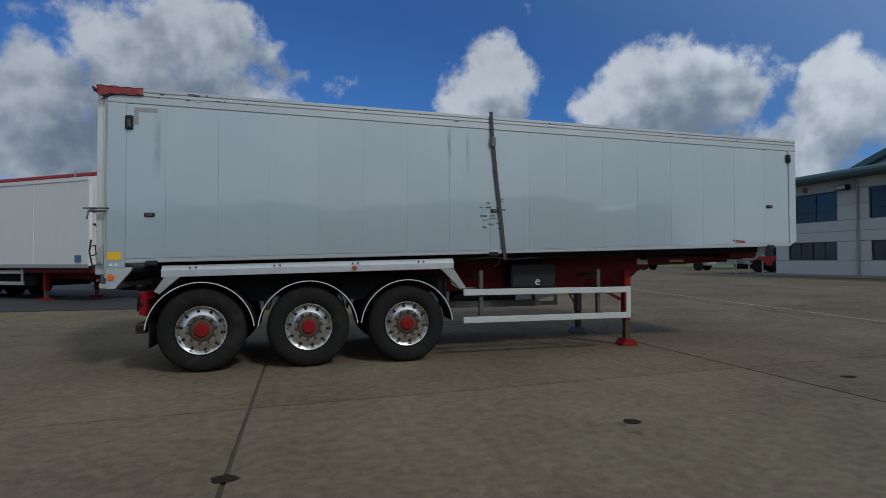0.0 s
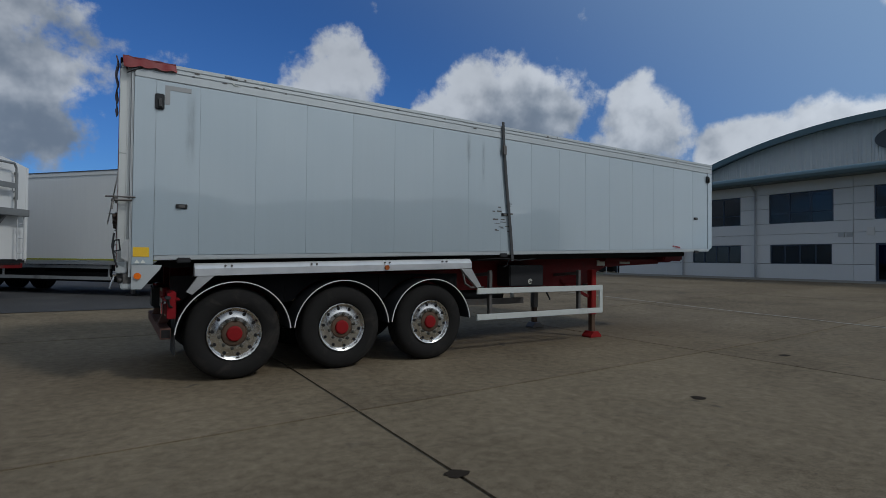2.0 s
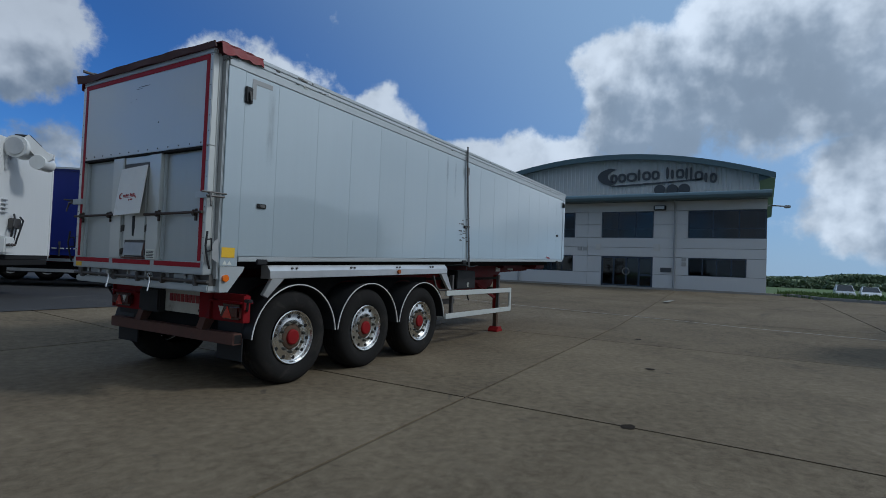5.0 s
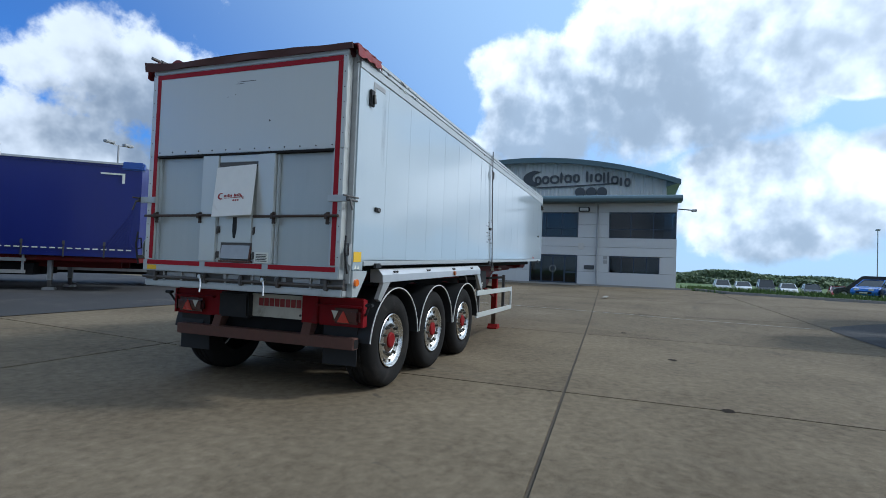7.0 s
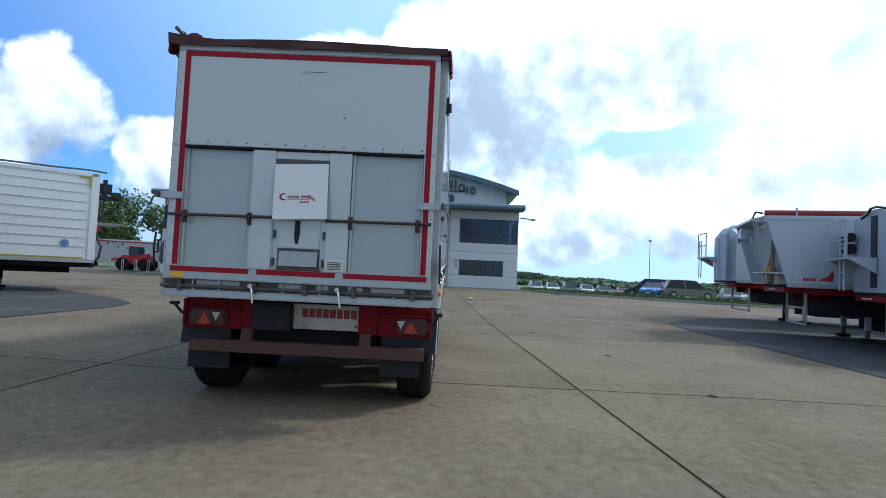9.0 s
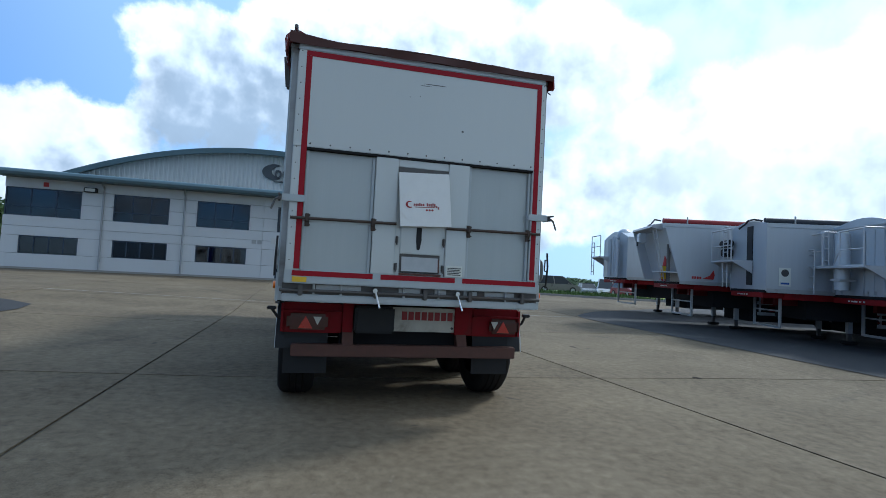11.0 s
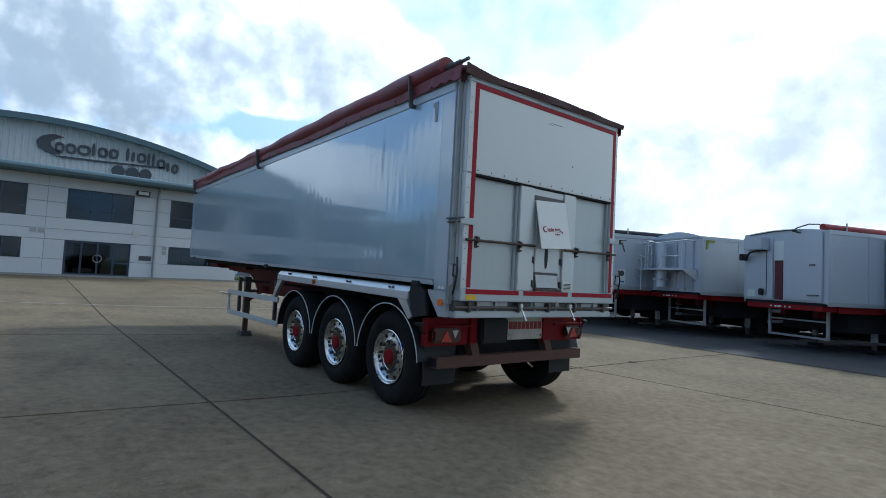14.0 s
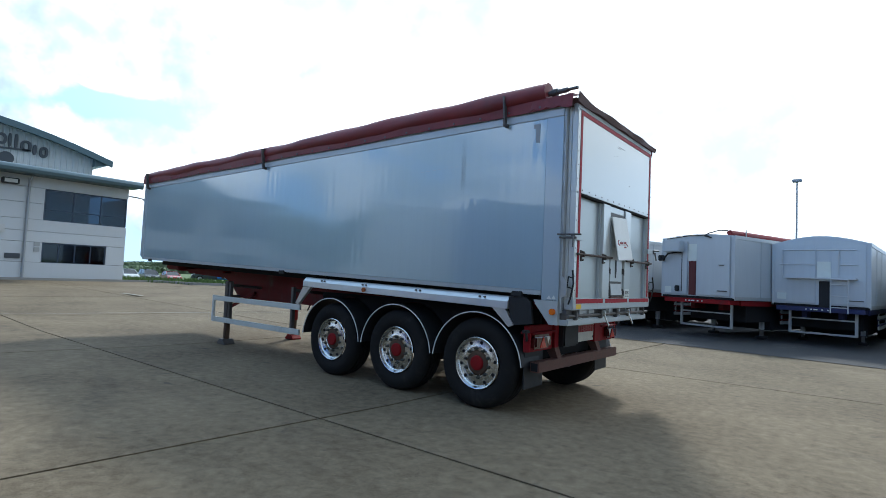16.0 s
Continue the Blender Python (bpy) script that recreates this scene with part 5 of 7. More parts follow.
def wheel_at(parent, x, y, z, out, rim_mat=None, holes=True):
    """One wheel; out is -1 for a wheel whose face looks towards -y."""
    def prof(p):
        return [(r, d if out < 0 else -d) for r, d in p]
    tyre = part("wheel", lathe(B(), prof(TYRE_PROFILE), (x, y, z), 48), TYRE, parent, "worn black lorry tyre on an alloy rim", smooth=40)
    part("rim", lathe(B(), prof(RIM_PROFILE), (x, y, z), 40), rim_mat or ALLOY, tyre, "polished alloy rim", smooth=35)
    d = 1 if out < 0 else -1
    part("hub", lathe(B(), prof([(0.142, 0.075), (0.138, 0.045), (0.128, 0.036), (0.1, 0.034), (0.0001, 0.034)]), (x, y, z), 24), HUB_RUST, tyre, smooth=40)
    part("hub_cap", lathe(B(), prof([(0.09, 0.036), (0.086, 0.016), (0.074, 0.008), (0.0001, 0.006)]), (x, y, z), 24), CAP_RED, tyre, "red hub cap", smooth=30)
    for k in range(10):
        a = 2 * math.pi * (k + 0.3) / 10
        cx, cz = x + 0.168 * math.cos(a), z + 0.168 * math.sin(a)
        bm = rod(B(), (cx, y + d * 0.05, cz), (cx, y + d * 0.036, cz), 0.021, 10)
        rod(bm, (cx, y + d * 0.04, cz), (cx, y + d * 0.014, cz), 0.016, 6)
        rod(bm, (cx, y + d * 0.016, cz), (cx, y + d * 0.002, cz), 0.011, 8)
        hx, hz = x + 0.243 * math.cos(a + 0.3), z + 0.243 * math.sin(a + 0.3)
        part("wheel_nut", bm, NUT, tyre)
        if holes:
            part("hand_hole", rod(B(), (hx, y + d * 0.075, hz), (hx, y + d * 0.0475, hz), 0.0205, 12), WELL, tyre)
    return tyre


for x in AX:
    wheel_at(trailer, x, 0.03, 0.53, -1)
    wheel_at(trailer, x, WID - 0.03, 0.53, 1)
    bm = rod(B(), (x, 0.3, 0.53), (x, WID - 0.3, 0.53), 0.075, 14)
    box(bm, x - 0.35, x + 0.5, 0.62, 0.72, 0.62, 0.74)
    box(bm, x - 0.35, x + 0.5, 1.88, 1.98, 0.62, 0.74)
    rod(bm, (x + 0.3, 0.67, 0.74), (x + 0.3, 0.67, 0.95), 0.12, 14)
    rod(bm, (x + 0.3, 1.93, 0.74), (x + 0.3, 1.93, 0.95), 0.12, 14)
    part("axle", bm, WELL, trailer)
# mudguards: black arches with a bright edge, and the beam over them
for yy in (0, WID):
    s = side(yy)
    for x in AX:
        bm = B()
        A = [radians(a) for a in range(6, 175, 7)]
        up = [(x + 0.635 * math.cos(a), s(0.0), 0.5 + 0.635 * math.sin(a)) for a in A]
        dn = [(p[0], s(-0.42), p[2]) for p in up]
        ribbon(bm, up, dn, 0.012)
        web = [(x + 0.63 * math.cos(a), 0.5 + 0.63 * math.sin(a)) for a in A]
        mg = part("mudguard", bm, BLACK, trailer, "black plastic mudguard", smooth=50)
        bm = B()
        ribbon(bm, [(x + 0.641 * math.cos(a), s(0.006), 0.5 + 0.641 * math.sin(a)) for a in A], [(x + 0.63 * math.cos(a), s(0.006), 0.5 + 0.63 * math.sin(a)) for a in A], 0.01)
        part("edge_trim", bm, WHITE_TRIM, mg, "pale edge trim")
        # black sheet set back between the arches, standing in for the shaded gaps
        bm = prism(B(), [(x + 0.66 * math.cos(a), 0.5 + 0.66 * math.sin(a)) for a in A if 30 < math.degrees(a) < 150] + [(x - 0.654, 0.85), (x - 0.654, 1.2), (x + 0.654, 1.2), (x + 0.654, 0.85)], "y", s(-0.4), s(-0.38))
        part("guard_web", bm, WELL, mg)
    bm = prism(B(), [(s(-0.12), 1.345), (s(-0.02), 1.345), (s(0.03), 1.285), (s(0.035), 1.205), (s(0.02), 1.2), (s(-0.02), 1.2), (s(-0.12), 1.2)], "x", 0.68, 4.4)
    for v in bm.verts:
        v.co.z += 0.022 * (v.co.x - 0.68) - 0.0
    beam = part("guard_beam", bm, BEAM, trailer, "bright aluminium beam over the wheels")
    for quad in ([(0.72, 1.215), (0.9, 1.22), (0.66, 1.0), (0.6, 1.03)], [(4.22, 1.275), (4.4, 1.28), (4.58, 1.01), (4.5, 1.0)]):
        part("end_plate", prism(B(), quad, "y", s(-0.02), s(0.028)), BEAM, beam)
    for x in (1.0, 1.07, 2.0, 2.07, 3.0, 3.07, 3.9, 3.97):
        zz = 1.31 + 0.022 * (x - 0.68)
        part("beam_bolt", rod(B(), (x, s(0.0), zz), (x, s(0.03), zz + 0.004), 0.012, 8), STEEL, beam)
    bm = rod(B(), (3.02, s(0.03), 1.3), (3.02, s(0.055), 1.3), 0.032, 14)
    part("beam_lamp", bm, AMBER, beam, "small orange lamp")
# side guard rails with posts
for yy in (0, WID):
    s = side(yy)
    g = part("side_guard", box(B(), 4.57, 7.27, s(-0.09), s(-0.06), 0.895, 0.985, 0.006), GUARD, trailer, "aluminium side guard rails")
    part("lower_rail", box(B(), 4.57, 7.22, s(-0.09), s(-0.06), 0.5, 0.59, 0.006), GUARD, g)
    part("end_post", box(B(), 7.21, 7.29, s(-0.095), s(-0.065), 0.5, 0.99, 0.006), GUARD, g)
    for x in (4.85, 6.75):
        bm = box(B(), x - 0.03, x + 0.03, s(-0.16), s(-0.1), 0.55, 1.25, 0.006)
        bar(bm, (x, s(-0.13), 1.2), (x, 0.75 if yy == 0 else 1.85, 1.15), 0.05, 0.05)
        part("post", bm, STEEL, g)
# landing legs
for y, s in ((0.52, -1), (WID - 0.52, 1)):
    bm = box(B(), 7.44, 7.56, y - 0.06, y + 0.06, 0.42, 1.25, 0.01)
    leg = part("landing_leg", bm, FOOT_RED if s < 0 else STEEL, trailer, "landing leg with a splayed foot")
    part("inner_leg", box(B(), 7.455, 7.545, y - 0.045, y + 0.045, 0.1, 0.6, 0.006), HUB_RUST, leg)
    bm = B()
    prism(bm, [(7.36, 0.005), (7.64, 0.005), (7.64, 0.03), (7.56, 0.11), (7.44, 0.11), (7.36, 0.03)], "y", y - 0.11, y + 0.11)
    part("foot", bm, FOOT_RED if s < 0 else STEEL, leg)
    bm = bar(B(), (7.4, y, 0.75), (6.9, y + 0.2 * -s, 1.05), 0.05, 0.05)
    part("leg_brace", bm, RED, leg)
part("cross_shaft", rod(B(), (7.5, 0.5, 0.95), (7.5, 2.1, 0.95), 0.03), STEEL, trailer)
# dark tool box, air tank, hoses and valve under the right beam
tb = part("tool_box", box(B(), 5.42, 6.15, 0.35, 0.7, 0.98, 1.33, 0.015), BLACK, trailer, "dark grey tool box with a round emblem")
bm = B()
for k in range(14):
    a, b = 2 * math.pi * k / 16, 2 * math.pi * (k + 1) / 16
    bar(bm, (5.85 + 0.036 * math.cos(a), 0.347, 1.06 + 0.036 * math.sin(a)), (5.85 + 0.036 * math.cos(b), 0.347, 1.06 + 0.036 * math.sin(b)), 0.006, 0.014)
bar(bm, (5.83, 0.347, 1.06), (5.89, 0.347, 1.08), 0.006, 0.014)
part("emblem", bm, PAPER, tb)
part("air_tank", rod(B(), (4.65, 1.0, 0.82), (5.7, 1.0, 0.82), 0.13, 18), BLACK, trailer, smooth=40)
part("spare_carrier", box(B(), 4.45, 6.05, 0.75, 0.82, 0.66, 0.76), STEEL, trailer)
bm = pipe(B(), [(4.42, 0.25, 1.24), (4.44, 0.2, 1.05), (4.55, 0.2, 0.99), (4.8, 0.22, 0.99)], 0.016, 8)
part("air_hose", bm, STEEL, trailer)
part("air_hose", pipe(B(), [(6.1, 0.9, 0.92), (6.45, 0.8, 0.93), (6.6, 0.78, 0.86), (6.7, 0.78, 0.7)], 0.016, 6), BLACK, trailer)
# rear frame: lamps, boards, bumper, flaps
for y0, y1, s in ((0.055, 0.6, -1), (1.99, WID - 0.055, 1)):
    lb = part("lamp_board", box(B(), RX, RX + 0.06, y0, y1, 0.73, 1.03, 0.01), BOARD_RED, trailer, "red rear lamp board")
    part("board_ledge", box(B(), RX - 0.06, RX + 0.1, y0, y1, 0.935, 0.955, 0.006), BOARD_RED, lb)
    part("lamp_return", box(B(), RX - 0.03, RX + 0.05, (y0 - 0.012 if s < 0 else y1 - 0.01), (y0 + 0.012 if s < 0 else y1 + 0.012), 0.74, 1.02), BOARD_RED, lb)
    a, b = (0.07, 0.4) if s < 0 else (2.13, 2.53)
    cl = part("rear_lamp", box(B(), RX - 0.07, RX, a, b, 0.765, 0.925, 0.03), RED_LENS, lb, "smoked red rear lamp cluster")
    mid, mid2 = (0.255, 0.355) if s < 0 else (2.352, 2.235)
    part("reflex_triangle", prism(B(), [(mid - 0.072, 0.78), (mid + 0.072, 0.78), (mid, 0.905)], "x", RX - 0.077, RX - 0.07), RED_REFLECT, cl)
    part("reversing_lens", prism(B(), [(mid2 - 0.042, 0.9), (mid2 + 0.042, 0.9), (mid2, 0.815)], "x", RX - 0.075, RX - 0.07), CLEAR_LENS, cl)
    part("side_lens", box(B(), RX - 0.06, RX - 0.005, (0.065 if s < 0 else 2.53), (0.07 if s < 0 else 2.535), 0.785, 0.9), RED_LENS, cl)
    bm = pipe(B(), [(RX + 0.02, (y0 if s < 0 else y1), 0.86), (RX - 0.01, (y0 - 0.04 if s < 0 else y1 + 0.04), 0.88), (RX - 0.03, (y0 - 0.07 if s < 0 else y1 + 0.1), 0.96)], 0.014, 6)
    box(bm, RX - 0.06, RX + 0.0, (y0 - 0.12 if s < 0 else y1 + 0.06), (y0 - 0.04 if s < 0 else y1 + 0.15), 0.955, 0.99, 0.008)
    part("outline_marker", bm, BLACK, lb)
    f0, f1 = (0.15, 0.56) if s < 0 else (2.12, 2.55)
    part("mud_flap", box(B(), RX + 0.05, RX + 0.065, f0, f1, 0.315, 0.73), BLACK, trailer, "black rubber mud flap")
bd = part("name_board", box(B(), RX - 0.012, RX + 0.008, 0.772, 1.475, 0.765, 1.02, 0.004), BOARD, trailer, "white rear board with red bars")
for k in range(8):
    y = 1.372 - k * 0.0712
    part("name_bar", box(B(), RX - 0.018, RX - 0.012, y - 0.056, y, 0.888, 0.976), LETTER_RED, bd)
part("board_ring", rod(B(), (RX - 0.016, 0.82, 0.81), (RX - 0.011, 0.82, 0.81), 0.014, 12), INK, bd)
part("dark_box", box(B(), RX - 0.1, RX + 0.12, 1.46, 1.87, 0.745, 1.02, 0.02), BLACK, trailer, "black box beside the rear board")
part("red_upright", box(B(), RX - 0.03, RX + 0.12, 0.6, 0.795, 0.74, 1.05, 0.006), BOARD_RED, trailer)
part("red_upright", box(B(), RX - 0.03, RX + 0.12, 1.88, 1.985, 0.74, 1.05, 0.006), BOARD_RED, trailer)
bp = part("bumper", box(B(), 0.36, 0.47, 0.11, WID - 0.155, 0.505, 0.625, 0.008), RUST, trailer, "rusty red underrun bumper")
for y in (0.109, WID - 0.156):
    part("open_end", box(B(), 0.373, 0.457, y, y + 0.002, 0.52, 0.61), WELL, bp)
for y in (0.66, 1.87):
    part("bumper_bracket", prism(B(), [(0.375, 0.622), (0.47, 0.622), (0.62, 0.86), (0.6, 1.0), (0.46, 0.85)], "y", y, y + 0.11), RUST, trailer)
# plain black block filling the space behind the bumper brackets
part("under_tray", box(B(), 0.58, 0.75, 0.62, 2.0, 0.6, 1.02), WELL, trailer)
# ---- parked trailers ----
ROLL_RED = material("red_rolled_sheet", (0.26, 0.02, 0.022), 0.5, vary=0.25, grain=6, bump=0.3, bump_scale=9, dirt=(0.12, 0.03, 0.03), dirt_amount=0.35, dirt_scale=3)


def parked(corner, heading, label, length=10.5, low=1.28, high=3.3, arch_h=0.16, skin=GREY_PAINT, frame=RED, tarp=None, panels=7, gear="", sides=(), slope=0.0,
           wheels=True, group="parked trailers", legs=WELL, bars=None, width=2.5, front=None, flip=False):
    """A semi-trailer whose front face starts at corner (the corner at its right-hand side when facing it from ahead) and looks along heading (degrees).
    In its own space the nose is at x = 0 looking along +x, the tail at -length, y runs from 0 to width."""
    a = radians(heading)
    if flip:
        corner = (corner[0] + width * math.sin(a), corner[1] - width * math.cos(a))
    gzv = ground_z(corner[0], corner[1])
    t = thing("parked_trailer", pose(corner[0], corner[1], gzv, 0, 0, heading), label, "trailer", group)
    H = high
    # body with arched roof
    ys = span(0.0, width, 12)
    outline = [(0.0, low), (0.0, H)] + [(y, H + arch_h * math.sin(math.pi * y / width)) for y in ys[1:-1]] + [(width, H), (width, low)]
    bm = prism(B(), outline, "x", -length, 0.0)
    if slope:
        for v in bm.verts:
            if v.co.x > -0.1:
                v.co.x -= slope * max(0.0, H + 0.1 - v.co.z) / (H - low)
    part("body", bm, skin, t, smooth=30)
    for y in (-0.012, width - 0.008):
        for k in range(1, panels):
            x = -slope * 0.6 - (length - slope * 0.6) * k / panels
            part("panel_rib", box(B(), x - 0.02, x + 0.02, y, y + 0.02, low + 0.05, H - 0.08), skin, t)
        part("lower_rail", box(B(), -length, -slope - 0.02, y - 0.01, y + 0.03, low - 0.05, low + 0.06), skin if skin is CURTAIN else GALV, t)
        part("upper_rail", box(B(), -length, -0.02, y - 0.008, y + 0.028, H - 0.1, H + 0.01), skin, t)
    for y in (0.0, width):
        part("corner_post", box(B(), -slope * 0.0 - 0.09, 0.012, y - 0.012 if y == 0 else y - 0.06, y + 0.06 if y == 0 else y + 0.012, low + 0.05 if not slope else H - 0.15, H), skin, t)
    # chassis, legs, side bars, axles
    for y in (0.7, width - 0.84):
        part("chassis", box(B(), -length + 0.3, -0.6 - slope, y, y + 0.14, low - 0.4, low - 0.05), frame, t)
    bars = bars or (RAIL if flip else BAR_DARK)
    nose = NOSE_RED if frame is RED and flip else frame
    part("nose_plate", box(B(), -1.9 if flip else -4.0, 0.02 - slope, 0.12, width - 0.12, low - 0.2, low - 0.06, 0.01), nose, t)
    # thin black band between the body's foot and the nose plate
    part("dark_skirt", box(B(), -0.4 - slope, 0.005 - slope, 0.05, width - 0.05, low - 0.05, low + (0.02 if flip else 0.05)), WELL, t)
    if flip:
        for y in (0.06, width - 0.12):
            part("side_rail", box(B(), -length + 0.2, -0.5 - slope, y, y + 0.06, low - 0.22, low - 0.06), frame if frame is not RED else NOSE_RED, t)
            for z in (0.62, 0.8):
                part("cross_bar", box(B(), -length + 4.6, -2.9 - slope, y, y + 0.05, z, z + 0.06), frame, t)
        # black box added as painted shade below the floor
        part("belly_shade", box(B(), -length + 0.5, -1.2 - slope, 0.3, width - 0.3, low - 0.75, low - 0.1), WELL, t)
        for k, w in enumerate((0.03, 0.04, 0.1, 0.05, 0.03)):
            part("coupling", box(B(), 0.02 - slope, 0.045 - slope, 1.0 + 0.14 * k, 1.0 + 0.14 * k + w, low - 0.15, low - 0.11), PAPER, t)
    lx = -2.4 - slope * 0.3
    for y in (0.42, width - 0.42):
        lg = part("landing_leg", box(B(), lx - 0.06, lx + 0.06, y - 0.06, y + 0.06, 0.3, low - 0.05), BAR_DARK if flip else legs, t)
        part("foot", box(B(), lx - 0.16, lx + 0.16, y - 0.13, y + 0.13, 0.0, 0.09, 0.02), legs, lg)
        part("inner_leg", box(B(), lx - 0.045, lx + 0.045, y - 0.045, y + 0.045, 0.05, 0.4), STEEL, lg)
    if flip:
        # pale guard frame below the nose
        gx = -0.6 - slope
        gf = part("leg_guard", box(B(), gx, gx + 0.05, 0.35, width - 0.35, 0.79, 0.83, 0.008), GALV, t, "pale guard frame")
        part("guard_rail", box(B(), gx, gx + 0.06, 0.35, width - 0.35, 0.33, 0.39, 0.01), GALV, gf)
        for y in (0.35, width - 0.43):
            part("guard_post", box(B(), gx, gx + 0.06, y, y + 0.08, 0.33, low - 0.2, 0.01), GALV, gf)
    for y in (0.05, width - 0.1):
        for z in (0.5, 0.85):
            part("side_bar", box(B(), -length + 5.0, lx - 0.5, y, y + 0.05, z, z + 0.1), bars, t)
        for x in (-length + 5.1, lx - 0.6):
            part("bar_post", box(B(), x, x + 0.06, y + 0.01, y + 0.04, 0.5, low - 0.05), bars, t)
    part("air_tank", rod(B(), (-length + 5.3, 0.5, 0.75), (-length + 6.6, 0.5, 0.75), 0.2, 14), WELL, t, smooth=40)
    part("tool_box", box(B(), -length + 5.2, -length + 6.3, width - 0.7, width - 0.2, 0.5, 1.0, 0.02), BLACK, t)
    # two solid black boxes stand in for the darkness beneath, not real gear
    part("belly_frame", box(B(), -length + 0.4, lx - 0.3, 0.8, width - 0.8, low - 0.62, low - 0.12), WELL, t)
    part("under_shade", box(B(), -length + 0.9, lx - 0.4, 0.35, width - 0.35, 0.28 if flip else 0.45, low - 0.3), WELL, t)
    part("mud_flap", box(B(), -length + 0.55, -length + 0.57, 0.1, width - 0.1, 0.25, 0.8), BLACK, t)
    if wheels:
        for k in range(3):
            x = -length + 1.3 + 1.31 * k
            for y, out in ((0.02, -1), (width - 0.02, 1)):
                def prof(p):
                    return [(r, d if out < 0 else -d) for r, d in p]
                w = part("wheel", lathe(B(), prof(TYRE_PROFILE[:9] + TYRE_PROFILE[-5:]), (x, y, 0.535), 24), TYRE, t, smooth=40)
                part("rim", lathe(B(), prof([(0.302, 0.02), (0.27, 0.06), (0.2, 0.07), (0.12, 0.05), (0.0001, 0.03)]), (x, y, 0.535), 20), RAIL if flip else BAR_DARK, w, smooth=40)
                part("mudguard", prism(B(), [(x + 0.63 * math.cos(radians(q)), 0.52 + 0.63 * math.sin(radians(q))) for q in range(15, 166, 15)] + [(x + 0.6 * math.cos(radians(q)), 0.52 + 0.6 * math.sin(radians(q))) for q in range(165, 14, -15)], "y", *((0.0, 0.4) if out < 0 else (width - 0.4, width))), BLACK, t)
            part("axle", rod(B(), (x, 0.3, 0.535), (x, width - 0.3, 0.535), 0.08), WELL, t)
    if tarp:
        mat, y = tarp
        bm = rod(B(), (-length + 0.1, y, H + 0.1), (-0.05, y, H + 0.1), 0.085, 12)
        rl = part("rolled_sheet", bm, mat, t, smooth=40)
        for x in (-0.8, -length / 2, -length + 0.8):
            part("roll_stop", box(B(), x - 0.02, x + 0.02, y - 0.11, y - 0.09, H - 0.15, H + 0.24), GALV, rl)
    return t


def mirrored(*things, width=2.5):
    """Swaps the sides of trailers whose gear is handed the other way."""
    m = Matrix.Translation((0, width, 0)) @ Matrix.Diagonal((1, -1, 1, 1))
    for t in things:
        for o in t.children_recursive:
            o.data.transform(m)
            o.data.flip_normals()


def front_plate(t, x, y0, y1, z0, z1, mat, name="front_panel", thick=0.02, bevel=0.004):
    return part(name, box(B(), x, x + thick, y0, y1, z0, z1, bevel), mat, t)


def ladder(t, x, y, z0, z1, w=0.36, mat=GALV, lean=0.0):
    bm = pipe(B(), [(x - lean, y, z0), (x, y, z1), (x, y + w, z1), (x - lean, y + w, z0)], 0.018, 8)
    n = max(3, int((z1 - z0) / 0.28))
    for k in range(n):
        f = (k + 0.5) / n
        rod(bm, (x - lean * (1 - f), y, z0 + (z1 - z0) * f), (x - lean * (1 - f), y + w, z0 + (z1 - z0) * f), 0.014, 6)
    return part("ladder", bm, mat, t, "tubular steel ladder")


def platform(t, x, y0, y1, z, rail=0.9, mat=GALV):
    bm = box(B(), x, x + 0.6, y0, y1, z, z + 0.05)
    for y in (y0 + 0.02, y1 - 0.02):
        prism(bm, [(x, z), (x + 0.54, z), (x, z - 0.32)], "y", y - 0.02, y + 0.02)
    p = part("catwalk", bm, mat, t, "steel front catwalk")
    if rail:
        bm = pipe(B(), [(x + 0.58, y0 + 0.03, z + 0.05), (x + 0.58, y0 + 0.03, z + rail), (x + 0.58, y1 - 0.03, z + rail), (x + 0.58, y1 - 0.03, z + 0.05)], 0.02, 8)
        rod(bm, (x + 0.58, y0 + 0.03, z + rail / 2), (x + 0.58, y1 - 0.03, z + rail / 2), 0.016, 8)
        part("handrail", bm, mat, p)
    return p


# right-hand row: noses towards the yard
T0 = parked((14.08, -10.32), 80, "grey tank trailer with catwalk and upright pipes parked on tarmac", skin=GREY_PAINT, low=1.4, high=3.1, arch_h=0.3, flip=True)
platform(T0, 0.1, 1.2, 2.3, 2.25, 0.95, TUBE)
ladder(T0, 0.55, 2.3, 1.5, 2.95, 0.3, TUBE)
for y, r, top in ((1.3, 0.13, 3.05), (0.95, 0.07, 3.15), (0.75, 0.05, 3.1), (0.55, 0.07, 3.0)):
    part("tall_pipe", rod(B(), (0.2, y, 1.45), (0.2, y, top), r, 14), GREY_PAINT, T0, smooth=40)
bm = B()
bmesh.ops.create_uvsphere(bm, u_segments=16, v_segments=8, radius=0.32, matrix=Matrix.Translation((-0.25, 0.95, 3.2)))
part("dome", bm, GREY_PAINT, T0, smooth=60)
T1 = parked((9.84, -8.8), 72, "silver sloping-front tipping trailer with red sheet on tarmac", low=1.42, high=3.32, slope=0.55, tarp=(ROLL_RED, 0.2), arch_h=0.06, flip=True)
part("nose_canopy", prism(B(), [(-0.1, 3.33), (0.28, 3.27), (0.3, 3.2), (-0.1, 3.12)], "y", 0.25, 2.4), TUBE, T1, "pale overhanging top lip")
part("nose_cheek", prism(B(), [(0.0, 3.3), (0.26, 3.2), (-0.2, 1.5), (-0.53, 1.5)], "y", 2.38, 2.44), GREY_PAINT, T1)
ladder(T1, 0.16, 0.3, 1.45, 3.28, 0.3, TUBE, 0.34)
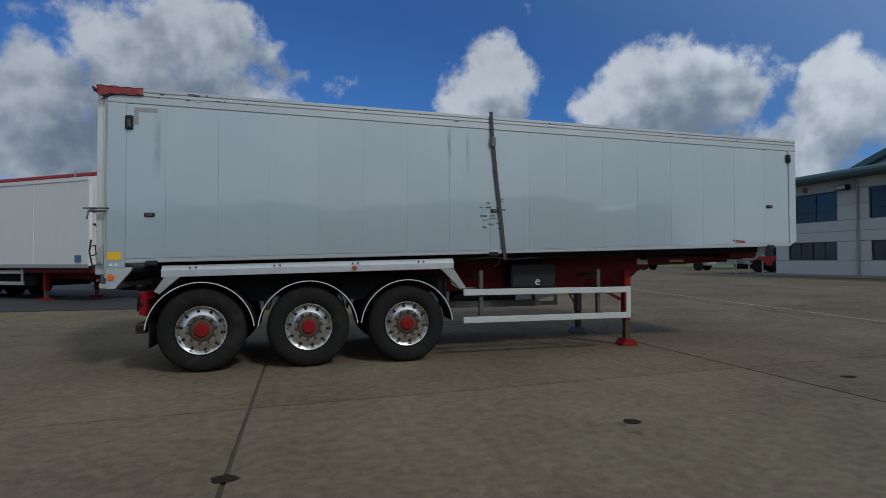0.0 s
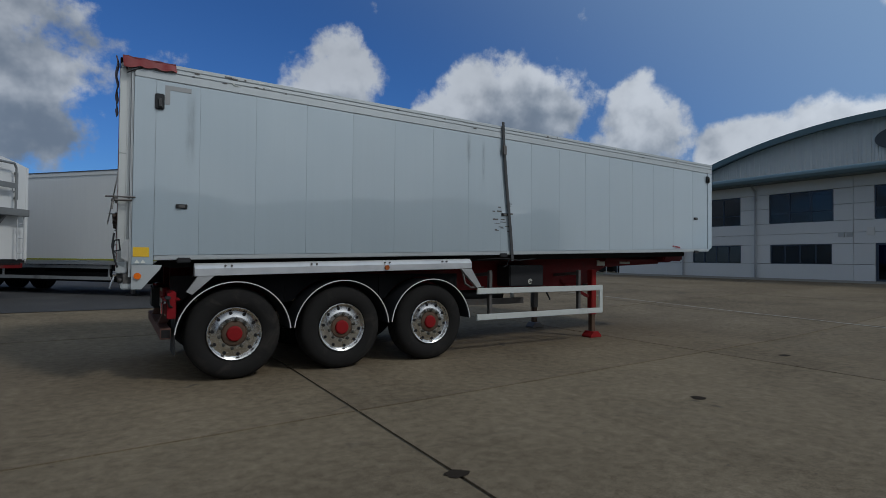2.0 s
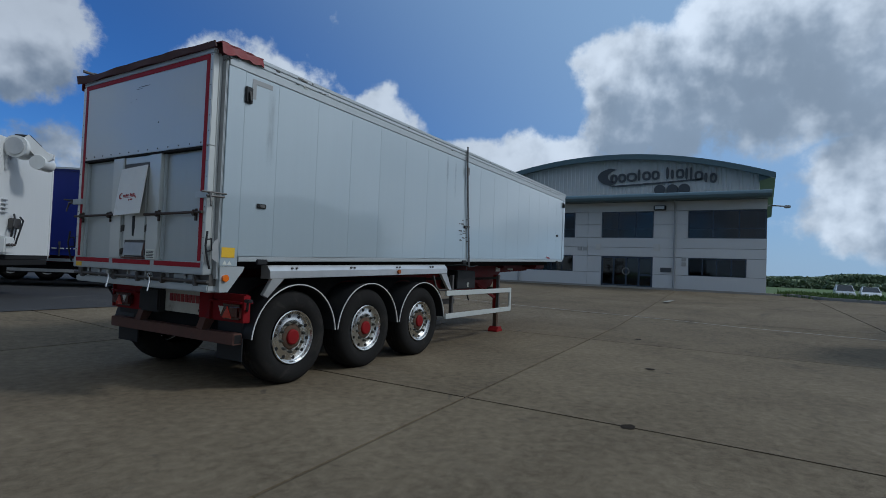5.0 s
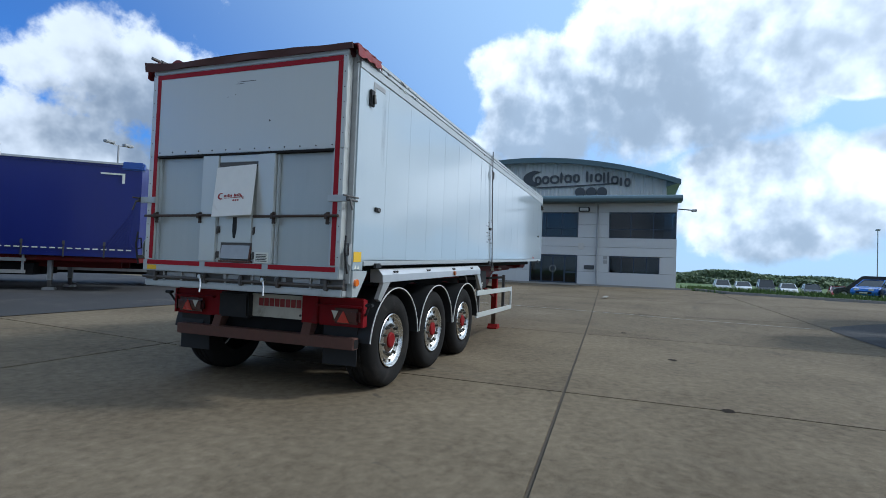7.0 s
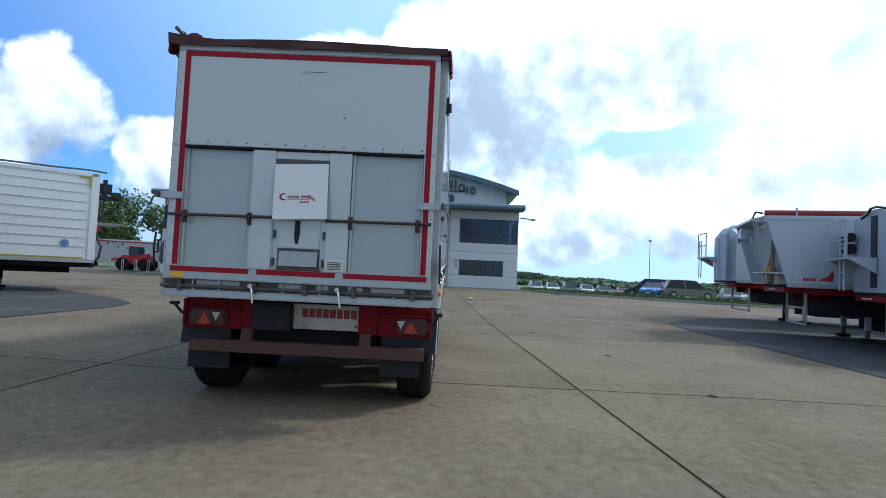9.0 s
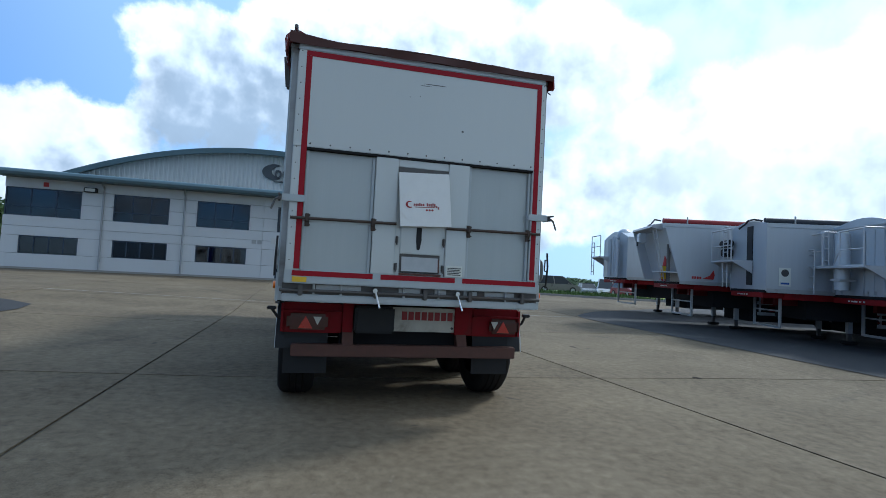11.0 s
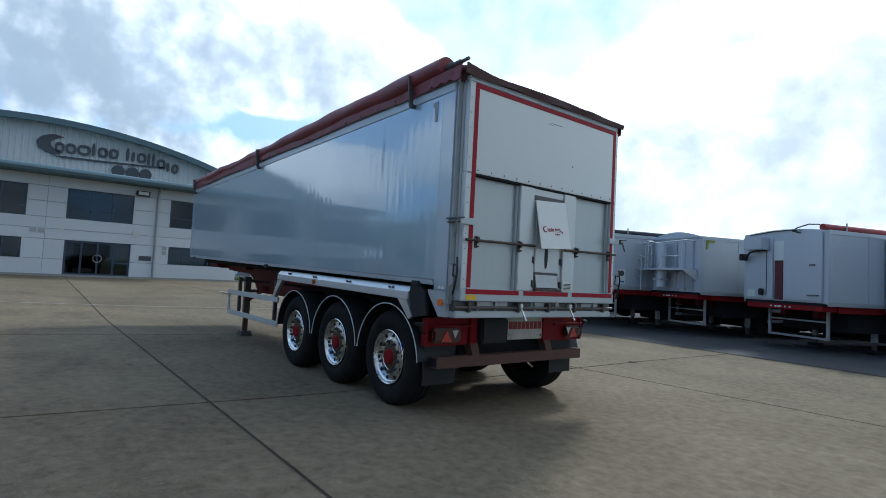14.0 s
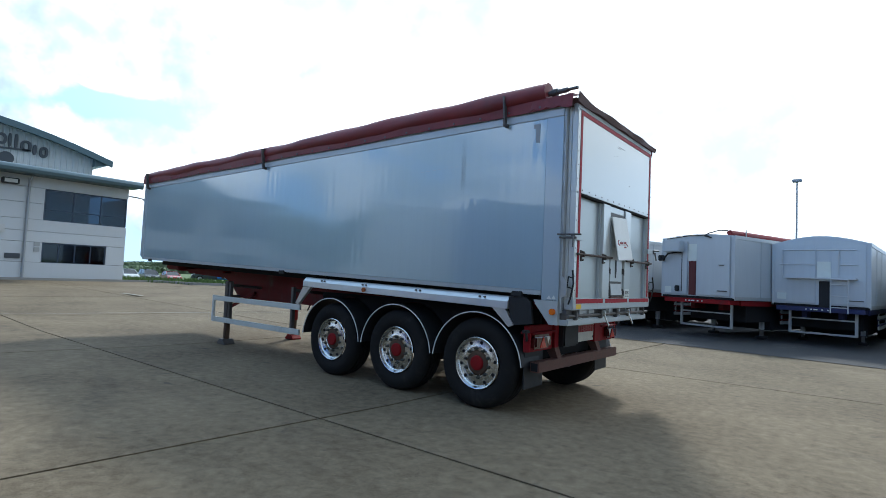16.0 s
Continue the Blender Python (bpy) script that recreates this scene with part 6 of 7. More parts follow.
part("tipping_ram", rod(B(), (-0.3, 0.8, 1.45), (-0.42, 0.72, 2.3), 0.1, 14), RED_BRIGHT, T1, "red tipping ram", smooth=40)
part("ram_chock", box(B(), -0.36, -0.2, 0.62, 0.7, 1.5, 1.95, 0.02), YELLOW, T1)
part("inner_frame", box(B(), -0.3, -0.22, 0.12, 0.25, 1.45, 3.2), STEEL, T1)
part("front_shelf", box(B(), -0.5, 0.1, 0.0, 0.7, 1.72, 1.76), TUBE, T1)
vb = part("valve_box", box(B(), 0.05, 0.3, 1.5, 1.85, 2.75, 3.1, 0.03), GREY_PAINT, T1)
part("gauge", box(B(), 0.3, 0.33, 1.6, 1.78, 2.65, 2.8, 0.01), BLACK, vb)
part("roller_arm", pipe(B(), [(0.0, 0.25, 3.42), (0.12, 0.5, 3.48), (0.1, 0.9, 3.38), (0.05, 1.4, 3.36)], 0.025, 6), BLACK, T1)
bm = prism(B(), [(-1.62, 1.56), (-1.28, 1.58), (-1.5, 1.68), (-1.62, 1.86), (-1.66, 1.7)], "y", -0.02, -0.012)
part("red_emblem", bm, RED_BRIGHT, T1)
for k in range(4):
    part("emblem_bar", box(B(), -1.24 + 0.08 * k, -1.18 + 0.08 * k, -0.02, -0.012, 1.56, 1.64), RED_BRIGHT, T1)
for k in range(5):
    part("code_bar", box(B(), -2.9 + 0.12 * k, -2.82 + 0.12 * k, -0.02, -0.012, 1.56, 1.65), INK, T1)
for k in range(3):
    part("code_bar", box(B(), -2.75 + 0.11 * k, -2.68 + 0.11 * k, -0.02, -0.012, 1.72, 1.79), INK, T1)
T2 = parked((6.76, -9.79), 70.3, "silver tipping trailer with front ladder and dark sheet parked on tarmac", width=2.2, low=1.36, high=3.2, tarp=(material("dark_sheet", (0.02, 0.025, 0.035), 0.6), 0.25), flip=True)
front_plate(T2, 0.0, 0.78, 1.12, 1.5, 3.2, BLACK, "ram_slot")
platform(T2, 0.02, 0.75, 2.15, 2.15, 0.95, TUBE)
ladder(T2, 0.5, 1.25, 1.4, 3.2, 0.3, TUBE)
part("air_filter", rod(B(), (0.2, 1.8, 2.75), (0.2, 2.3, 2.75), 0.12, 12), BLACK, T2)
part("control_box", box(B(), 0.02, 0.25, 2.0, 2.35, 2.35, 2.6, 0.03), BLACK, T2)
part("roller_arm", pipe(B(), [(0.0, 0.3, 3.3), (0.1, 0.55, 3.36), (0.1, 0.9, 3.36), (0.05, 1.2, 3.28), (0.08, 1.5, 3.18)], 0.028, 6), BLACK, T2)
part("service_label", box(B(), -0.62, -0.32, -0.025, -0.012, 1.5, 2.0), PAPER, T2, "white service label with a round dark emblem")
part("label_disc", rod(B(), (-0.47, -0.026, 1.86), (-0.47, -0.03, 1.86), 0.1, 16), INK, T2)
part("label_band", box(B(), -0.58, -0.36, -0.028, -0.024, 1.55, 1.6), BLUE_CAP, T2)
T3 = parked((4.09, -10.71), 70.3, "silver tipping trailer with catwalk and tall cylinder on tarmac", width=2.35, low=1.36, high=3.14, arch_h=0.2, flip=True)
walkway = platform(T3, 0.02, 0.15, 2.3, 2.05, 0.0, TUBE)
for y0, y1 in ((0.18, 1.05), (1.72, 2.27)):
    bm = pipe(B(), [(0.04, y0, 3.0), (0.58, y0, 3.0), (0.6, y0, 2.95), (0.6, y0, 2.1), (0.6, y1, 2.1), (0.6, y1, 2.95), (0.6, y0, 2.98)], 0.02, 8)
    part("handrail", bm, TUBE, walkway)
    part("mid_rail", rod(B(), (0.6, y0, 2.5), (0.6, y1, 2.5), 0.016, 8), TUBE, walkway)
part("rail_brace", rod(B(), (0.6, 1.05, 2.5), (0.6, 1.3, 2.1), 0.016, 8), TUBE, walkway)
ladder(T3, 0.66, 1.98, 1.38, 2.55, 0.28, TUBE)
part("cylinder_cap", rod(B(), (0.28, 1.45, 2.95), (0.28, 1.45, 3.0), 0.12, 16), PAPER, T3, smooth=40)
part("cylinder_clamp", box(B(), 0.05, 0.47, 1.25, 1.65, 1.72, 1.78, 0.01), TUBE, T3)
for y in (0.3, 0.62, 1.0, 1.85, 2.15):
    part("front_rib", box(B(), 0.0, 0.07, y, y + 0.05, 1.42, 3.0, 0.008), GREY_PAINT, T3)
ladder(T3, 0.44, 1.75, 2.1, 3.05, 0.3, TUBE)
part("roof_lip", box(B(), 0.0, 0.06, 0.1, 2.25, 3.1, 3.18, 0.02), GREY_PAINT, T3)
part("hatch_rail", box(B(), 0.0, 0.03, 0.9, 1.2, 1.4, 2.0, 0.01), TUBE, T3)
part("silencer", rod(B(), (0.28, 1.45, 1.5), (0.28, 1.45, 2.95), 0.17, 16), GREY_PAINT, T3, "upright galvanised cylinder", smooth=40)
front_plate(T3, 0.0, 0.35, 0.95, 1.5, 3.0, GREY_PAINT, "recess_panel", 0.05)
part("yellow_corner", box(B(), -0.5, -0.2, -0.02, -0.012, 2.96, 3.03), STRIPE, T3)
part("yellow_corner", box(B(), -0.24, -0.17, -0.02, -0.012, 2.76, 3.03), STRIPE, T3)
T4 = parked((0.64, -10.33), 70.3, "silver tipping trailer with dark red slot and rolled red sheet", low=1.3, high=3.22, arch_h=0.1, tarp=(ROLL_RED, 0.2), flip=True)
front_plate(T4, 0.0, 1.25, 1.5, 1.35, 2.45, material("dark_red_slot", (0.09, 0.012, 0.012), 0.6), "ram_slot")
front_plate(T4, 0.0, 1.22, 1.53, 2.45, 3.0, PAPER, "ram_label")
front_plate(T4, 0.0, 0.12, 1.22, 1.36, 3.2, GREY_PAINT, "front_skin", 0.05, 0.015)
front_plate(T4, 0.0, 1.54, 2.45, 1.36, 3.1, GREY_PAINT, "front_skin", 0.05, 0.015)
part("jamb_strip", box(B(), 0.05, 0.06, 1.72, 1.74, 1.45, 2.9), INK, T4)
part("top_cabinet", box(B(), 0.05, 0.32, 1.66, 2.3, 2.75, 3.1, 0.02), GREY_PAINT, T4, "grey control cabinet")
part("handle_bar", box(B(), 0.05, 0.09, 0.2, 0.5, 1.5, 1.53), STEEL, T4)
part("handle_bar", box(B(), 0.05, 0.09, 0.3, 0.45, 2.3, 2.33), STEEL, T4)
part("cable", pipe(B(), [(0.14, 1.7, 2.74), (0.2, 1.95, 2.72), (0.22, 2.15, 2.68), (0.22, 2.24, 2.58), (0.22, 2.34, 2.52)], 0.026, 8), BLACK, T4)
for y, z, d in ((1.8, 1.45, 0.1), (2.36, 2.45, 0.22)):
    part("junction_box", box(B(), 0.05, 0.05 + d, y, y + 0.13, z, z + 0.19, 0.02), BLACK, T4)
part("crank_hose", pipe(B(), [(0.05, 0.2, 3.38), (0.1, 0.45, 3.4), (0.07, 0.8, 3.33), (0.07, 0.95, 3.25), (0.1, 0.7, 3.18), (0.07, 0.9, 3.28), (0.05, 1.5, 3.28), (0.05, 2.3, 3.2)], 0.018, 6), BLACK, T4)
front_plate(T4, 0.051, 2.1, 2.35, 1.4, 1.6, PAPER, "data_label", 0.006)
T5 = parked((-2.6, -12.07), 84.3, "silver tipping trailer with curved roof and front handrail parked on tarmac", low=1.25, high=3.15, arch_h=0.24, frame=material("dark_blue_chassis", (0.02, 0.025, 0.09), 0.6), flip=True)
front_plate(T5, 0.0, 0.95, 1.25, 1.2, 2.0, BLACK, "ram_slot")
front_plate(T5, 0.0, 0.95, 1.3, 2.1, 2.6, PAPER, "ram_label")
front_plate(T5, 0.0, 0.1, 0.92, 1.3, 3.1, GREY_PAINT, "front_skin", 0.04, 0.015)
front_plate(T5, 0.0, 1.33, 2.42, 1.3, 3.1, GREY_PAINT, "front_skin", 0.04, 0.015)
part("catwalk", box(B(), 0.04, 0.3, 0.3, 2.1, 2.06, 2.1), TUBE, T5, "thin steel front catwalk")
for y0, y1, z in ((1.35, 2.25, 2.5), (0.3, 0.7, 2.5), (0.35, 2.2, 2.95)):
    part("grab_bar", pipe(B(), [(0.04, y0, z), (0.12, y0, z), (0.12, y1, z), (0.04, y1, z)], 0.016, 6), TUBE, T5)
for y in (0.75, 2.2):
    part("rail_post", rod(B(), (0.12, y, 2.1), (0.12, y, 2.98), 0.016, 6), TUBE, T5)
ladder(T5, 0.3, 0.5, 1.05, 2.06, 0.42, TUBE)
front_plate(T5, 0.041, 2.1, 2.35, 1.4, 1.6, PAPER, "data_label", 0.006)
part("frame_bar", box(B(), 0.04, 0.07, 0.15, 0.55, 1.42, 1.45), STEEL, T5)
T6 = parked((-5.9, -12.6), 86, "silver tipping trailer parked on tarmac beside the yard", low=1.3, high=3.2, tarp=(ROLL_RED, 0.2), flip=True)

mirrored(T0, T1, T4, T5, T6)
mirrored(T2, width=2.2)
mirrored(T3, width=2.35)
# left-hand row: herringbone, noses towards the yard
LA = parked((-3.62, 10.28), -34.6, "white tipping trailer with red rolled sheet and front catwalk", length=9.5, low=1.08, high=3.68, arch_h=0.2, skin=WHITE_PAINT, tarp=(ROLL_RED, 0.25), legs=FOOT_RED, panels=4, frame=RED)
WALK = material("grey_catwalk", (0.2, 0.21, 0.21), 0.55, 0.3, 0.15, 12)
bm = box(B(), 0.03, 0.3, 0.15, 2.35, 2.1, 2.26, 0.01)
part("catwalk", bm, WALK, LA, "grey steel front catwalk")
for y in (0.85, 1.5):
    part("catwalk_bracket", prism(B(), [(0.01, 2.1), (0.28, 2.1), (0.01, 1.82)], "y", y, y + 0.05), WALK, LA)
part("catwalk_end", box(B(), 0.03, 0.32, 0.12, 0.15, 2.05, 2.4), WALK, LA)
bm = pipe(B(), [(0.2, 1.0, 2.24), (0.2, 1.0, 3.18), (0.2, 1.08, 3.28), (0.2, 1.87, 3.28), (0.2, 1.95, 3.18), (0.2, 1.95, 2.24)], 0.028, 8)
box(bm, 0.18, 0.22, 1.0, 1.95, 2.72, 2.84)
part("handrail", bm, WALK, LA, "grey hoop rail")
part("hook", box(B(), 0.2, 0.24, 1.2, 1.3, 2.45, 2.7, 0.015), WALK, LA)
ladder(LA, 0.22, 2.0, 1.1, 2.1, 0.24, TUBE)
front_plate(LA, 0.0, 0.98, 1.42, 1.1, 1.72, WALK, "ram_cover", 0.06)
cl = part("ram_clamp", box(B(), 0.0, 0.14, 0.92, 1.5, 1.62, 1.84, 0.03), WALK, LA)
part("lens", rod(B(), (0.14, 1.25, 1.72), (0.18, 1.25, 1.72), 0.06, 12), BLACK, cl)
for y in (1.02, 1.36):
    part("tail_lamp", rod(B(), (0.06, y, 1.22), (0.09, y, 1.22), 0.04, 10), PAPER if y < 1.2 else RED_LENS, LA)
for y in (0.25, 2.2):
    bm = box(B(), 0.01, 0.05, y - 0.02, y + 0.02, 2.5, 3.1)
    for z in (2.52, 3.08):
        box(bm, 0.01, 0.05, y - 0.09, y + 0.02, z - 0.03, z + 0.03)
    part("grab_handle", bm, WALK, LA)
for a0, b0 in (((0.02, 0.3, 2.95), (0.02, 1.0, 2.6)), ((0.02, 0.45, 2.8), (0.02, 0.95, 2.9)), ((0.02, 1.97, 2.85), (0.02, 2.2, 2.7))):
    mid = ((a0[0] + b0[0]) / 2, (a0[1] + b0[1]) / 2, min(a0[2], b0[2]) - 0.05)
    part("slack_line", pipe(B(), [a0, mid, b0], 0.007, 5), INK, LA)
part("cheek_post", rod(B(), (-0.02, 0.06, 1.1), (-0.02, 0.06, 3.4), 0.075, 14), WHITE_PAINT, LA, smooth=40)
part("under_plate", prism(B(), [(0.1, 1.06), (2.3, 1.06), (2.3, 0.98), (0.9, 0.95)], "x", -0.1, 0.02), WELL, LA)
# the fittings sit high and a little over to one side
for o in LA.children_recursive:
    if o.name.split(".")[0] in ("catwalk", "catwalk_bracket", "catwalk_end", "handrail", "hook", "ladder", "ram_cover", "ram_clamp", "lens", "tail_lamp", "grab_handle", "slack_line"):
        o.data.transform(Matrix.Translation((0, 0.228, 1.08)) @ Matrix.Diagonal((1, 0.86, 1.19, 1)) @ Matrix.Translation((0, 0, -1.08)))
front_plate(LA, 0.0, 0.45, 0.62, 1.45, 1.66, INK, "small_sign")
front_plate(LA, 0.0, 0.4, 0.65, 1.28, 1.42, GALV, "small_sign")
front_plate(LA, 0.0, 0.2, 0.36, 1.28, 1.38, GALV, "small_sign")
part("blue_label", box(B(), -0.55, -0.3, -0.025, -0.012, 1.2, 1.4), material("blue_label", (0.06, 0.13, 0.25), 0.5), LA)
LB = parked((1.72, 10.4), -47.8, "white box trailer with an olive stripe and front hydraulics", length=12.5, low=1.02, high=3.82, arch_h=0.02, skin=WHITE_PAINT, panels=1, legs=WELL, frame=WELL)
part("stripe", box(B(), -12.4, -0.15, -0.018, -0.006, 1.1, 1.15), STRIPE, LB)
bm = box(B(), -0.5, -0.15, -0.02, -0.006, 3.68, 3.75)
box(bm, -0.22, -0.15, -0.02, -0.006, 3.4, 3.68)
part("corner_tape", bm, STRIPE, LB)
arm = part("sheet_arm", rod(B(), (0.22, 0.3, 3.62), (0.22, 0.7, 3.62), 0.26, 18), WHITE_PAINT, LB, "white hydraulic crane arm", smooth=40)
part("arm_disc", rod(B(), (0.22, 0.26, 3.62), (0.22, 0.3, 3.62), 0.2, 18), TUBE, arm)
part("arm_boom", bar(B(), (0.3, 0.5, 3.85), (0.75, 0.7, 3.35), 0.3, 0.24), WHITE_PAINT, arm)
part("arm_knuckle", rod(B(), (0.62, 0.45, 3.3), (0.62, 0.95, 3.3), 0.17, 16), WHITE_PAINT, arm, smooth=40)
part("arm_cap", pipe(B(), [(0.1, 0.5, 3.9), (0.35, 0.6, 3.92), (0.55, 0.7, 3.7)], 0.04, 6), BLACK, arm)
for y, z, w, h in ((0.35, 3.05, 0.05, 0.4), (0.3, 2.35, 0.18, 0.03), (0.3, 2.25, 0.18, 0.03), (0.3, 2.15, 0.18, 0.03), (0.3, 2.05, 0.18, 0.03)):
    part("step_rung", box(B(), 0.0, 0.06, y, y + w, z, z + h, 0.008), TUBE, LB)
bm = pipe(B(), [(0.05, 0.75, 2.05), (0.15, 0.6, 1.95), (0.18, 0.5, 1.75), (0.12, 0.55, 1.5), (0.08, 0.7, 1.35)], 0.022, 6)
pipe(bm, [(0.05, 1.0, 2.0), (0.2, 0.85, 1.9), (0.18, 0.75, 1.6), (0.08, 0.8, 1.3)], 0.02, 6)
pipe(bm, [(0.05, 0.9, 1.8), (0.16, 0.65, 1.65), (0.14, 0.6, 1.35)], 0.018, 6)
part("hydraulic_hoses", bm, BLACK, LB)
vb = part("valve_bank", box(B(), 0.0, 0.2, 0.2, 0.55, 1.1, 1.5, 0.03), WHITE_PAINT, LB)
for k in range(3):
    part("valve_knob", rod(B(), (0.2, 0.25 + 0.1 * k, 1.3), (0.27, 0.25 + 0.1 * k, 1.32), 0.03, 8), STEEL, vb)
part("valve_block", box(B(), 0.0, 0.14, 0.6, 0.9, 1.7, 1.95, 0.02), STEEL, LB)
part("roof_line", box(B(), -12.4, 0.0, -0.03, 0.02, 3.83, 3.86), INK, LB)
part("blue_emblem", rod(B(), (-0.7, -0.02, 1.5), (-0.7, -0.013, 1.5), 0.09, 14), material("blue_emblem", (0.12, 0.2, 0.4), 0.5), LB)
LC = parked((7.55, 11.79), -52.4, "blue curtain-sided trailer with buckled straps", length=13.4, low=1.1, high=3.9, arch_h=0.0, skin=CURTAIN, panels=1, frame=RED, legs=GALV)
part("curtain_rail", box(B(), -13.4, 0.02, -0.05, 0.06, 3.86, 3.92), TUBE, LC)
for k in range(9):
    part("curtain_fold", prism(B(), [(-0.95 + 0.1 * k, 1.35), (-0.9 + 0.1 * k, 1.35), (-0.16 - 0.012 * k, 2.5 - 0.12 * k), (-0.2 - 0.012 * k, 2.5 - 0.12 * k)], "y", -0.022, 0.0), CURTAIN, LC)
part("corner_cap", box(B(), -0.55, 0.06, -0.06, 0.25, 3.72, 3.97, 0.04), BLUE_CAP, LC)
for k in range(60):
    part("band_dash", box(B(), -13.3 + 0.22 * k, -13.16 + 0.22 * k, -0.03, -0.012, 1.26, 1.295), PAPER, LC)
for k in range(12):
    x = -0.9 - k * 1.05
    st = part("buckle_strap", box(B(), x - 0.02, x + 0.02, -0.035, -0.012, 1.02, 1.42), INK, LC, "black strap with a steel buckle")
    part("buckle", box(B(), x - 0.035, x + 0.035, -0.05, -0.03, 1.38, 1.5, 0.008), STEEL, st)
bm = box(B(), -1.1, -0.45, -0.03, -0.012, 3.55, 3.6)
box(bm, -0.52, -0.45, -0.03, -0.012, 3.3, 3.55)
part("corner_tape", bm, PAPER, LC)
LD = parked((12.13, 11.44), -52.6, "white refrigerated trailer with yellow corner marks and a cooling unit", length=13.4, low=1.0, high=3.85, arch_h=0.0, skin=WHITE_PAINT, panels=1, frame=WELL, legs=WELL)
GROOVE = material("pale_groove", (0.4, 0.41, 0.42), 0.6)
for k in range(8):
    part("panel_groove", box(B(), -13.3, -0.3, -0.012, -0.002, 1.45 + 0.29 * k, 1.461 + 0.29 * k), GROOVE, LD)
part("stripe", box(B(), -13.3, -0.3, -0.02, -0.006, 1.06, 1.12), STRIPE, LD)
bm = box(B(), -0.55, -0.2, -0.02, -0.006, 3.68, 3.75)
box(bm, -0.27, -0.2, -0.02, -0.006, 3.4, 3.68)
part("corner_tape", bm, STRIPE, LD)
part("blue_emblem", rod(B(), (-0.8, -0.02, 1.55), (-0.8, -0.013, 1.55), 0.12, 14), material("blue_emblem", (0.12, 0.2, 0.4), 0.5), LD)
part("cooling_unit", box(B(), 0.0, 0.4, 0.25, 0.85, 3.15, 3.75, 0.14), BLACK, LD, "dark rounded unit")
part("roof_cable", pipe(B(), [(-12.0, 0.05, 3.9), (-1.2, 0.05, 3.93), (-0.3, 0.05, 3.96), (0.2, 0.1, 3.94)], 0.03, 6), STEEL, LD)
part("front_corner", box(B(), -0.2, 0.02, -0.02, 0.1, 1.0, 3.85, 0.01), WHITE_PAINT, LD)
fr = part("side_frame", pipe(B(), [(0.18, 0.3, 2.3), (0.18, 0.3, 3.05), (0.62, 0.3, 3.1), (0.62, 0.3, 2.3)], 0.028, 6), BLACK, LD, "black access frame")
for z in (2.55, 2.8):
    part("frame_rail", rod(B(), (0.18, 0.3, z), (0.62, 0.3, z), 0.02, 6), BLACK, fr)
part("frame_rail", rod(B(), (0.18, 0.3, 2.45), (0.55, 0.3, 3.0), 0.018, 6), BLACK, fr)
part("frame_shelf", box(B(), 0.0, 0.68, 0.25, 1.2, 2.2, 2.3, 0.01), WALK, fr)
part("work_lamp", box(B(), 0.38, 0.66, 0.2, 0.5, 3.1, 3.34, 0.04), BLACK, fr)
part("frame_arm", box(B(), 0.0, 0.6, 0.3, 0.38, 3.05, 3.2, 0.02), BLACK, fr)
part("red_reflector", bar(B(), (0.05, 0.5, 2.0), (0.2, 0.5, 2.2), 0.08, 0.1), RED_BRIGHT, LD)
part("front_hoses", pipe(B(), [(0.05, 0.4, 1.8), (0.2, 0.35, 1.5), (0.16, 0.4, 1.15), (0.05, 0.4, 1.0)], 0.035, 8), BLACK, LD)
